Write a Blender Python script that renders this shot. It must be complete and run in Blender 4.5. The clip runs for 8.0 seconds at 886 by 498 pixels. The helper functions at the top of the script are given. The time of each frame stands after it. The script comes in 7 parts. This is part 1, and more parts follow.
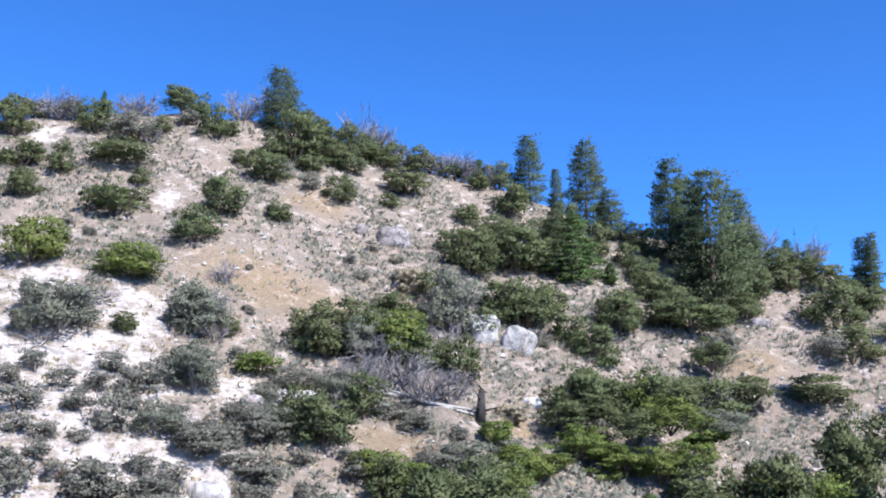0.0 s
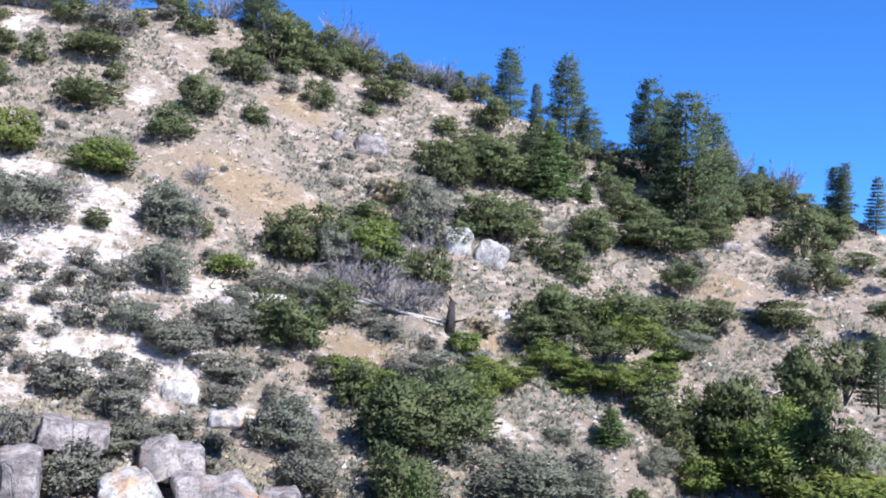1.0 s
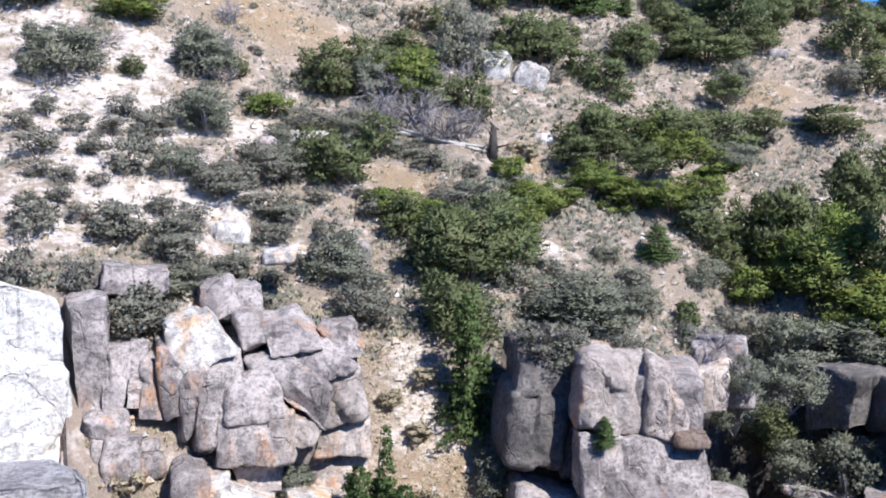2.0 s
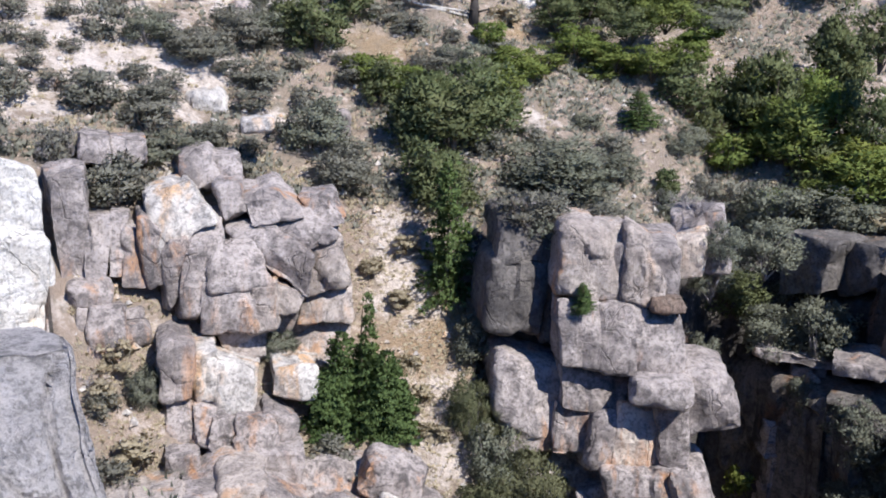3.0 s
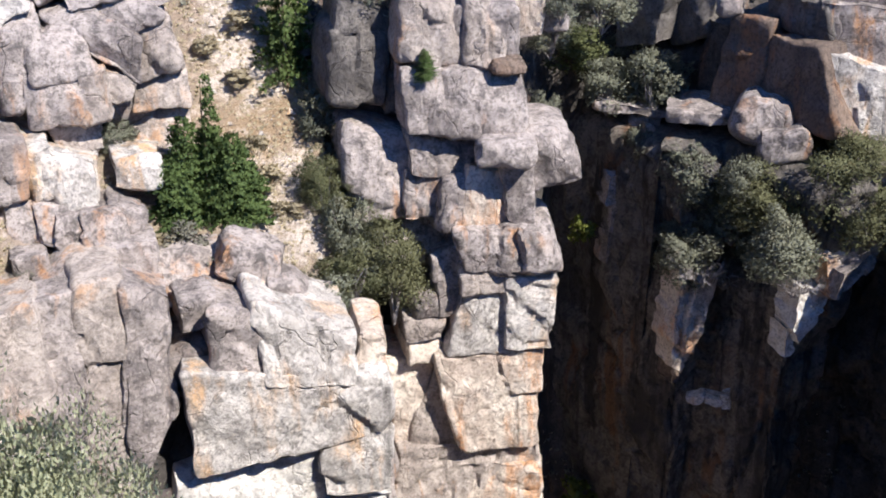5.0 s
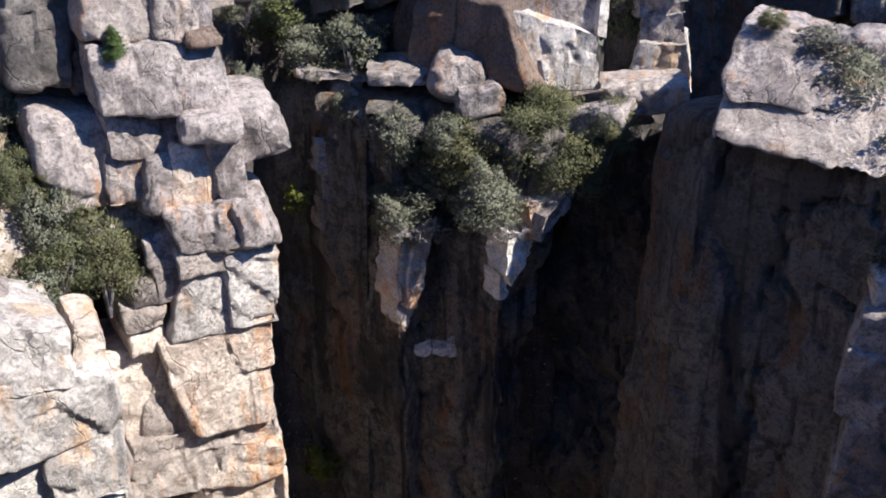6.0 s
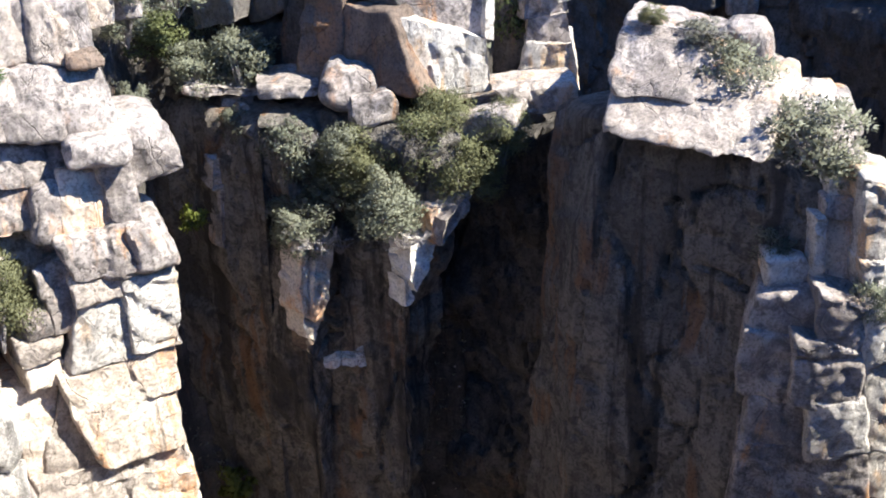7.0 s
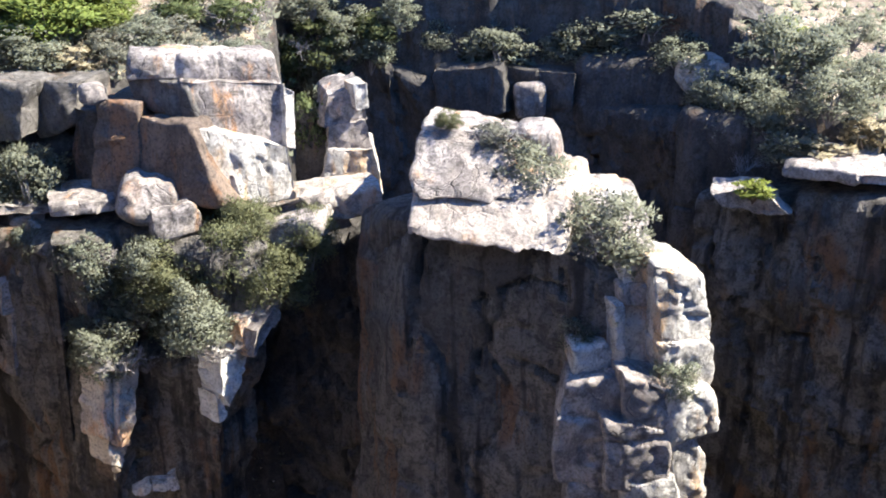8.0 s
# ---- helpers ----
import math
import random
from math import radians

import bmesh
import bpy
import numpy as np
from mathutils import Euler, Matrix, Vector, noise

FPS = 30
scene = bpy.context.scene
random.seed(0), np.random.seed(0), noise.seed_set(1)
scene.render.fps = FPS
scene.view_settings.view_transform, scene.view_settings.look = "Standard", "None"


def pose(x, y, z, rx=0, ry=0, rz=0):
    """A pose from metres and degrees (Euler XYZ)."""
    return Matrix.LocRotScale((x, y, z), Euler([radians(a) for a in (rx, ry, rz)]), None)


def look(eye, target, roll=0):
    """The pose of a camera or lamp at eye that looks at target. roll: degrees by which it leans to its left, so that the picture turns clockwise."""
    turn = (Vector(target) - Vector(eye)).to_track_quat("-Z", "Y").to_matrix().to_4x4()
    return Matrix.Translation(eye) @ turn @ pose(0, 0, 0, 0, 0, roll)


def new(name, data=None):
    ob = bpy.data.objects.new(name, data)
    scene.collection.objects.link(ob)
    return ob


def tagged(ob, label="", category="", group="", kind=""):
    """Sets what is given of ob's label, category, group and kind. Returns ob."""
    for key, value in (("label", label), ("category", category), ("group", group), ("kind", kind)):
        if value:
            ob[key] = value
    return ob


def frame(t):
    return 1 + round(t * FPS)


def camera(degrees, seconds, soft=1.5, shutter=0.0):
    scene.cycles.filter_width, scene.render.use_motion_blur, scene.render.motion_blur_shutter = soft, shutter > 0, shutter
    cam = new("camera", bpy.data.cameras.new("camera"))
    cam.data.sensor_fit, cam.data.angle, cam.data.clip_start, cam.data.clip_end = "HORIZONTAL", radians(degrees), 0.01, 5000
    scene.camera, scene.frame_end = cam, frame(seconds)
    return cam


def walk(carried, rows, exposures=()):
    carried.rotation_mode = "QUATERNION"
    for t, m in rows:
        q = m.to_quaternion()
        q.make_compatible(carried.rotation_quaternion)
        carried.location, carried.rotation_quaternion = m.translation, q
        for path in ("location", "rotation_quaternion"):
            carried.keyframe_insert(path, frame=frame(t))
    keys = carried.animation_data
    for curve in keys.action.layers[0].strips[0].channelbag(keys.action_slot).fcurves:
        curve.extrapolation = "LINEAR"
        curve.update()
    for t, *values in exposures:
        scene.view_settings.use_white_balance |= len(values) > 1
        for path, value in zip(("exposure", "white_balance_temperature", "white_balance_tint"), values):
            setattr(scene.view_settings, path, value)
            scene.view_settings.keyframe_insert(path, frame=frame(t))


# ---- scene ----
cam = camera(48.0, 8.0, soft=1.85)
# seconds, yaw, pitch, roll of a camera that turns where it is
TURNS = (
    (0.0, 0.00, 11.00, -0.00),
    (0.5, -2.37, 8.02, 0.03),
    (1.0, -1.55, 5.93, 2.39),
    (1.5, -0.31, 1.56, 0.11),
    (1.7, 0.47, -1.04, -0.70),
    (2.8, 1.12, -9.55, -1.20),
    (3.0, -0.17, -11.59, -1.02),
    (3.5, -4.76, -16.36, 0.40),
    (4.0, -2.93, -20.22, -2.85),
    (4.2, -3.02, -22.62, -3.92),
    (5.3, -12.75, -26.36, -2.02),
    (5.5, -16.06, -27.84, -1.63),
    (6.0, -26.71, -27.32, -1.14),
    (6.5, -31.62, -27.00, -1.22),
    (7.0, -33.02, -27.08, -2.06),
    (7.5, -41.07, -23.32, -0.92),
    (8.0, -45.07, -21.33, -0.54),
)
# a small step to the side and up while the camera swings to the canyon
walk(cam, [(t, pose(*((0.28, 0.0, 0.12) if t > 5 else (0.0, 0.0, 0.0)), 0, 0, yaw + (0.36 if t > 5 else 0.0)) @ pose(0, 0, 0, 90 + pitch - (0.15 if t > 5 else 0.0)) @ pose(0, 0, 0, 0, 0, roll)) for t, yaw, pitch, roll in TURNS],
     exposures=[(t, e, k, 10 if t < 6.2 else 4) for t, e, k in ((0.0, 0.92, 6050), (1.7, 1.0, 6250), (2.8, 0.66, 6450), (3.5, 0.8, 6600), (4.2, 0.92, 6800), (5.5, 0.95, 6900), (6.0, 1.05, 6900), (6.5, 1.5, 7050), (7.2, 1.85, 7100), (8.0, 1.95, 7200))])

# ---- daylight ----
SUN_AZ, SUN_EL = 137.0, 46.0
world = bpy.data.worlds.new("world")
scene.world = world
world.use_nodes = True
wt = world.node_tree
sky = wt.nodes.new("ShaderNodeTexSky")
sky.sky_type = "NISHITA"
sky.sun_disc = False
sky.sun_elevation, sky.sun_rotation = radians(SUN_EL), radians(SUN_AZ)
sky.altitude, sky.air_density, sky.dust_density, sky.ozone_density = 2200, 1.0, 0.0, 6.0
back = wt.nodes["Background"]
back.inputs[1].default_value = 0.09
deep = wt.nodes.new("ShaderNodeMix")
deep.data_type, deep.blend_type = "RGBA", "MULTIPLY"
deep.inputs[0].default_value = 1.0
deep.inputs[7].default_value = (0.50, 0.93, 1.42, 1)
wt.links.new(sky.outputs[0], deep.inputs[6])
wt.links.new(deep.outputs[2], back.inputs[0])
sun_data = bpy.data.lights.new("sun", "SUN")
sun_data.energy, sun_data.angle, sun_data.color = 4.8, radians(0.5), (1.0, 0.97, 0.93)
sun = new("sun", sun_data)
sun_way = Vector((math.sin(radians(SUN_AZ)) * math.cos(radians(SUN_EL)), math.cos(radians(SUN_AZ)) * math.cos(radians(SUN_EL)), math.sin(radians(SUN_EL))))
sun.matrix_world = look(tuple(sun_way * 120), (0, 0, 0))


# ---- materials ----
class Nodes:
    """A small builder of node materials."""

    def __init__(self, name, rough=0.9, spec=0.2):
        self.m = bpy.data.materials.new(name)
        self.m.use_nodes = True
        self.t = self.m.node_tree
        self.b = self.t.nodes["Principled BSDF"]
        self.b.inputs["Roughness"].default_value = rough
        self.b.inputs["Specular IOR Level"].default_value = spec
        self.pos = self.t.nodes.new("ShaderNodeNewGeometry").outputs["Position"]

    def put(self, value, socket):
        if isinstance(value, bpy.types.NodeSocket):
            self.t.links.new(value, socket)
        else:
            socket.default_value = value

    def scaled(self, x, y, z):
        n = self.t.nodes.new("ShaderNodeVectorMath")
        n.operation = "MULTIPLY"
        self.put(self.pos, n.inputs[0])
        n.inputs[1].default_value = (x, y, z)
        return n.outputs[0]

    def noise(self, scale, detail=5.0, rough=0.6, at=None, warp=0.0):
        n = self.t.nodes.new("ShaderNodeTexNoise")
        n.inputs["Scale"].default_value, n.inputs["Detail"].default_value, n.inputs["Roughness"].default_value = scale, detail, rough
        n.inputs["Distortion"].default_value = warp
        self.put(at or self.pos, n.inputs["Vector"])
        return n.outputs["Fac"]

    def cells(self, scale, at=None, feature="F1"):
        n = self.t.nodes.new("ShaderNodeTexVoronoi")
        n.feature = feature
        n.inputs["Scale"].default_value = scale
        self.put(at or self.pos, n.inputs["Vector"])
        return n.outputs["Distance"]

    def ramp(self, value, lo, hi, a=0.0, b=1.0):
        n = self.t.nodes.new("ShaderNodeMapRange")
        n.interpolation_type = "SMOOTHSTEP"
        self.put(value, n.inputs["Value"])
        for key, v in (("From Min", lo), ("From Max", hi), ("To Min", a), ("To Max", b)):
            n.inputs[key].default_value = v
        return n.outputs["Result"]

    def math(self, op, a, b):
        n = self.t.nodes.new("ShaderNodeMath")
        n.operation = op
        self.put(a, n.inputs[0])
        self.put(b, n.inputs[1])
        return n.outputs[0]

    def mix(self, fac, a, b):
        n = self.t.nodes.new("ShaderNodeMix")
        n.data_type = "RGBA"
        self.put(fac, n.inputs[0])
        self.put((*a, 1) if isinstance(a, tuple) else a, n.inputs[6])
        self.put((*b, 1) if isinstance(b, tuple) else b, n.inputs[7])
        return n.outputs[2]

    def attr(self, name):
        n = self.t.nodes.new("ShaderNodeAttribute")
        n.attribute_name = name
        return n.outputs["Fac"]

    def island(self):
        return self.t.nodes.new("ShaderNodeNewGeometry").outputs["Random Per Island"]

    def object_random(self):
        return self.t.nodes.new("ShaderNodeObjectInfo").outputs["Random"]

    def done(self, colour, height=None, strength=0.5, distance=0.05):
        self.put(colour if isinstance(colour, bpy.types.NodeSocket) else (*colour, 1), self.b.inputs["Base Color"])
        if height is not None:
            n = self.t.nodes.new("ShaderNodeBump")
            n.inputs["Strength"].default_value, n.inputs["Distance"].default_value = strength, distance
            self.put(height, n.inputs["Height"])
            self.put(n.outputs[0], self.b.inputs["Normal"])
        return self.m


def granite(name, light, dark, lichen, stain, stain_lo, stain_hi, lichen_lo=0.50, lichen_hi=0.60, grain=1.0, streaks=0.15):
    """Weathered granite: pale stone, dark weathering, lichen blotches, black water runs and rusty stains down the face."""
    n = Nodes(name, 0.92, 0.15)
    big = n.noise(0.42, 4, 0.55, warp=0.5)
    mid = n.noise(1.7 * grain, 8, 0.72, warp=0.3)
    fine = n.noise(6.5 * grain, 6, 0.75)
    c = n.mix(n.ramp(n.math("ADD", n.math("MULTIPLY", big, 0.6), n.math("MULTIPLY", mid, 0.4)), 0.42, 0.58), light, dark)
    runs = n.noise(1.0, 6, 0.62, at=n.scaled(0.8, 0.8, 0.2), warp=0.4)
    where = n.noise(0.25, 2, 0.5)
    c = n.mix(n.math("MULTIPLY", n.ramp(runs, stain_lo, stain_hi, 0.0, 0.9), n.ramp(where, 0.42, 0.56)), c, stain)
    pale = n.noise(2.3 * grain, 6, 0.7, warp=0.6)
    c = n.mix(n.ramp(pale, 0.60, 0.70, 0.0, 0.7), c, tuple(min(0.85, v * 1.3) for v in light))
    c = n.mix(n.ramp(mid, lichen_lo, lichen_hi + 0.02, 0.0, 0.68), c, lichen)
    streak = n.noise(1.0, 4, 0.55, at=n.scaled(1.7, 1.7, 0.22), warp=0.7)
    c = n.mix(n.ramp(streak, 0.50, 0.66, 0.0, streaks), c, tuple(v * 0.35 for v in dark))
    black = n.noise(1.0, 5, 0.6, at=n.scaled(1.2, 1.2, 0.10))
    c = n.mix(n.ramp(black, 0.60, 0.72, 0.0, 0.7), c, (0.06, 0.056, 0.056))
    c = n.mix(n.ramp(fine, 0.48, 0.62, 0.0, 0.7), c, tuple(v * 0.45 for v in dark))
    c = n.mix(n.ramp(n.noise(14.0 * grain, 4, 0.7), 0.56, 0.66, 0.0, 0.5), c, tuple(min(0.85, v * 1.25) for v in light))
    c = n.mix(n.ramp(n.object_random(), 0.0, 1.0, 0.0, 0.14), c, tuple(v * 1.1 for v in light))
    # hairline fractures
    bent = n.t.nodes.new("ShaderNodeVectorMath")
    bent.operation = "MULTIPLY_ADD"
    shake = n.t.nodes.new("ShaderNodeTexNoise")
    shake.inputs["Scale"].default_value, shake.inputs["Detail"].default_value = 0.8, 5.0
    n.put(n.pos, shake.inputs["Vector"])
    n.put(shake.outputs["Color"], bent.inputs[0])
    bent.inputs[1].default_value = (1.1, 1.1, 1.1)
    n.put(n.scaled(1.0, 1.0, 0.75), bent.inputs[2])
    seam = n.math("MULTIPLY", n.ramp(n.cells(0.42, bent.outputs[0], "DISTANCE_TO_EDGE"), 0.004, 0.016, 1.0, 0.0), n.ramp(big, 0.50, 0.58))
    c = n.mix(n.math("MULTIPLY", seam, 0.15), c, (0.06, 0.052, 0.05))
    h = n.math("ADD", n.math("MULTIPLY", mid, 1.0), n.math("MULTIPLY", fine, 0.55))
    h = n.math("ADD", h, n.math("MULTIPLY", n.cells(1.5, bent.outputs[0]), 0.9))
    h = n.math("SUBTRACT", n.math("ADD", h, n.math("MULTIPLY", runs, 0.4)), n.math("MULTIPLY", seam, 0.5))
    return n.done(c, h, 0.85, 0.22)


granite_grey = granite("granite_grey", (0.455, 0.40, 0.38), (0.225, 0.195, 0.187), (0.095, 0.088, 0.087), (0.50, 0.26, 0.13), 0.54, 0.66)
granite_fresh = granite("granite_fresh", (0.74, 0.65, 0.57), (0.54, 0.44, 0.375), (0.27, 0.225, 0.195), (0.58, 0.29, 0.14), 0.47, 0.62, 0.58, 0.68)
granite_tan = granite("granite_tan", (0.50, 0.435, 0.395), (0.33, 0.28, 0.255), (0.17, 0.15, 0.14), (0.50, 0.28, 0.15), 0.52, 0.64)
# brown stone, darkened further to paint the great block's shaded side
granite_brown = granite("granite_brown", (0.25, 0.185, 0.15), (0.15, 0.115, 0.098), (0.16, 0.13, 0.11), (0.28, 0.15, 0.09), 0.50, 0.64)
granite_white = granite("granite_white", (0.65, 0.605, 0.57), (0.44, 0.405, 0.38), (0.17, 0.158, 0.15), (0.60, 0.37, 0.20), 0.49, 0.63, 0.52, 0.61)
# granite with the shade of deep walls put into its low base colour
granite_dark_shade = granite("granite_dark_shade", (0.128, 0.115, 0.108), (0.06, 0.055, 0.054), (0.045, 0.043, 0.042), (0.18, 0.105, 0.07), 0.52, 0.70, 0.54, 0.72, 1.0, 0.45)

# grey granite darkened: shade put into the colour, with some weathering
granite_grey_shade = granite("granite_grey_shade", (0.21, 0.19, 0.178), (0.10, 0.091, 0.087), (0.07, 0.066, 0.064), (0.26, 0.16, 0.11), 0.52, 0.68, 0.54, 0.70, 1.0, 0.4)
granite_bleached = granite("granite_bleached", (0.80, 0.765, 0.73), (0.66, 0.62, 0.58), (0.44, 0.41, 0.38), (0.62, 0.50, 0.38), 0.56, 0.70, 0.56, 0.66)
granite_speckled = granite("granite_speckled", (0.60, 0.56, 0.555), (0.38, 0.355, 0.355), (0.13, 0.125, 0.125), (0.48, 0.28, 0.12), 0.62, 0.72, 0.50, 0.60, 3.5)


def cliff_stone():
    """Shaded cliff granite, the shade put into a darker base: grey stone under long dark water runs, rusty bands and
    pale mineral streaks.
    """
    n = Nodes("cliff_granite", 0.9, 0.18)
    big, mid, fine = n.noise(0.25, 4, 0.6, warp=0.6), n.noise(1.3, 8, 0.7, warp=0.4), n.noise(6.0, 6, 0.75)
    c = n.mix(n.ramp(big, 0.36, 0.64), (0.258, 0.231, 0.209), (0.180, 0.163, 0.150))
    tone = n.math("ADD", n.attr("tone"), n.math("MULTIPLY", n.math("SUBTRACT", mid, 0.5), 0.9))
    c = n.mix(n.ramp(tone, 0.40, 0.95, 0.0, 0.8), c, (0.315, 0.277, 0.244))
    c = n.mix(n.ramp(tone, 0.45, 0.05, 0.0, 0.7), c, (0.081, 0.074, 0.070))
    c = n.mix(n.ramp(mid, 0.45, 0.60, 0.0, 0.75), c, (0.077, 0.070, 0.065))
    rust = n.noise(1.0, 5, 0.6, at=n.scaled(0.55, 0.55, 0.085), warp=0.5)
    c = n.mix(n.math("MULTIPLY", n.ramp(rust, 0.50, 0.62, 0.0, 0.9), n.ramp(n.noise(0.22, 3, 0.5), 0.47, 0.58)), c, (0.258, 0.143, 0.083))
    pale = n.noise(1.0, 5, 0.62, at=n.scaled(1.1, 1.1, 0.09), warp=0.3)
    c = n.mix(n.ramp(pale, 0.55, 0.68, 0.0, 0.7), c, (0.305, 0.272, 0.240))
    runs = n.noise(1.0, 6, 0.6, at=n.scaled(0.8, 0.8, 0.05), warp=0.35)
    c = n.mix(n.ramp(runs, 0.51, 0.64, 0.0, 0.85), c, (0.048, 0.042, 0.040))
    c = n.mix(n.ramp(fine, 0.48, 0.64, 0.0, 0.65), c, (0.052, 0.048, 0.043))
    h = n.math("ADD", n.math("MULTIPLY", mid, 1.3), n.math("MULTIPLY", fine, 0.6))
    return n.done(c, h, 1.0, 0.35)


granite_cliff = cliff_stone()


def earth():
    """Hillside soil: pinkish tan gravel with chalky and ochre patches."""
    n = Nodes("hillside_soil", 0.97, 0.1)
    big, mid, fine = n.noise(0.16, 5, 0.6), n.noise(0.8, 9, 0.75), n.noise(5.0, 7, 0.78)
    c = n.mix(n.ramp(big, 0.38, 0.62), (0.335, 0.262, 0.21), (0.285, 0.232, 0.185))
    c = n.mix(n.ramp(mid, 0.46, 0.62, 0.0, 0.7), c, (0.46, 0.365, 0.305))
    c = n.mix(n.ramp(n.noise(0.9, 8, 0.75), 0.52, 0.62, 0.0, 0.6), c, (0.24, 0.215, 0.175))
    ochre = n.ramp(n.math("ADD", n.attr("ochre"), n.math("MULTIPLY", n.math("SUBTRACT", mid, 0.5), 2.0)), 0.2, 1.1, 0.0, 0.7)
    c = n.mix(ochre, c, (0.33, 0.225, 0.12))
    chalk = n.ramp(n.math("ADD", n.attr("chalk"), n.math("MULTIPLY", n.math("SUBTRACT", mid, 0.5), 5.0)), 0.1, 1.1, 0.0, 0.95)
    c = n.mix(n.math("MULTIPLY", chalk, n.ramp(fine, 0.35, 0.6, 1.0, 0.8)), c, (0.68, 0.60, 0.55))
    c = n.mix(n.ramp(n.attr("lawn"), 0.35, 0.65), c, (0.17, 0.24, 0.04))
    c = n.mix(n.ramp(fine, 0.52, 0.68, 0.0, 0.65), c, (0.14, 0.115, 0.09))
    c = n.mix(n.ramp(n.noise(11.0, 4, 0.7), 0.58, 0.68, 0.0, 0.4), c, (0.46, 0.405, 0.365))
    return n.done(c, n.math("ADD", n.math("MULTIPLY", mid, 1.4), fine), 0.9, 0.22)


soil = earth()


def leafage(name, a, b, dry, dry_share=0.2):
    """Leaves that vary from sprig to sprig and from plant to plant."""
    n = Nodes(name, 0.75, 0.25)
    c = n.mix(n.ramp(n.island(), 0.0, 1.0, 0.25, 0.85), a, b)
    c = n.mix(n.ramp(n.noise(1.3, 3, 0.6), 0.62 - dry_share * 0.3, 0.75, 0.0, 0.75), c, dry)
    c = n.mix(n.ramp(n.object_random(), 0, 1, 0.0, 0.4), c, tuple((p + q) * 0.42 for p, q in zip(b, dry)))
    m = n.done(c)
    thin, blend = n.t.nodes.new("ShaderNodeBsdfTranslucent"), n.t.nodes.new("ShaderNodeMixShader")
    n.put(c, thin.inputs["Color"])
    blend.inputs[0].default_value = 0.42
    n.put(n.b.outputs[0], blend.inputs[1])
    n.put(thin.outputs[0], blend.inputs[2])
    n.put(blend.outputs[0], n.t.nodes["Material Output"].inputs["Surface"])
    return m


leaf_juniper = leafage("juniper_needles", (0.072, 0.097, 0.046), (0.181, 0.213, 0.097), (0.220, 0.201, 0.104))
leaf_olive = leafage("olive_leaves", (0.095, 0.108, 0.058), (0.200, 0.212, 0.118), (0.23, 0.20, 0.118))
leaf_near = leafage("near_leaves", (0.20, 0.235, 0.13), (0.52, 0.53, 0.36), (0.42, 0.39, 0.26))
leaf_bright = leafage("green_leaves", (0.092, 0.138, 0.035), (0.218, 0.276, 0.074), (0.276, 0.253, 0.092))
leaf_sage = leafage("sage_leaves", (0.150, 0.152, 0.122), (0.30, 0.30, 0.252), (0.25, 0.215, 0.18), 0.35)
leaf_grey = leafage("grey_green_leaves", (0.145, 0.160, 0.118), (0.285, 0.30, 0.235), (0.25, 0.225, 0.165), 0.25)
leaf_pine = leafage("pine_needles", (0.055, 0.088, 0.048), (0.150, 0.195, 0.100), (0.152, 0.138, 0.069), 0.1)
leaf_fir = leafage("fir_needles", (0.050, 0.092, 0.038), (0.140, 0.205, 0.070), (0.137, 0.161, 0.049), 0.1)
leaf_fern = leafage("yellow_green_leaves", (0.150, 0.190, 0.040), (0.26, 0.29, 0.075), (0.25, 0.235, 0.07))
leaf_rust = leafage("rust_leaves", (0.22, 0.10, 0.06), (0.34, 0.18, 0.10), (0.26, 0.16, 0.09))
leaf_straw = leafage("dry_grass", (0.37, 0.315, 0.22), (0.52, 0.455, 0.335), (0.33, 0.28, 0.2))


def wood(name, a, b):
    n = Nodes(name, 0.9, 0.2)
    g = n.noise(6.0, 5, 0.6, at=n.scaled(1, 1, 0.3))
    return n.done(n.mix(n.ramp(g, 0.3, 0.7), a, b), g, 0.5, 0.03)


bark = wood("bark", (0.16, 0.12, 0.09), (0.08, 0.06, 0.05))
dead_wood = wood("dead_wood", (0.30, 0.275, 0.275), (0.17, 0.152, 0.152))
bleached_wood = wood("bleached_wood", (0.50, 0.47, 0.44), (0.33, 0.30, 0.275))
charred_wood = wood("charred_wood", (0.07, 0.06, 0.055), (0.03, 0.027, 0.025))


# ---- helpers of the build ----
def mesh_of(name, verts, faces, mat, smooth=False):
    me = bpy.data.meshes.new(name)
    me.from_pydata([tuple(v) for v in verts], [], [tuple(int(i) for i in f) for f in faces])
    me.materials.append(mat)
    if smooth:
        me.polygons.foreach_set("use_smooth", [True] * len(me.polygons))
    me.update()
    return me


def part(name, me, parent, label=""):
    ob = new(name, me)
    ob.parent = parent
    return tagged(ob, label)


def waves(p, rng, size, octaves=3):
    """Smooth pseudo-random relief of unit height over points p, for features of the given size."""
    out, gain = np.zeros(len(p)), 1.0
    for o in range(octaves):
        for _ in range(5):
            k = rng.normal(size=3)
            k *= 2 * np.pi / (size * 0.5 ** o) / np.linalg.norm(k) * rng.uniform(0.7, 1.4)
            out += gain * np.sin(p @ k + rng.uniform(0, 6.28) + 0.8 * np.sin(p @ (k[[1, 2, 0]] * 0.7))) / 2.2
        gain *= 0.5
    return out


def cuts(length, step, rad):
    """Where to cut one side of a block, from -1 to 1: evenly, and closely along its rounded edges."""
    n = int(min(150, max(3, (length - 2 * rad) / step)))
    edge = rad * np.array((0.0, 0.2, 0.6))
    at = np.concatenate([edge, np.linspace(rad, length - rad, n + 1), (length - edge)[::-1]])
    return at / length * 2 - 1


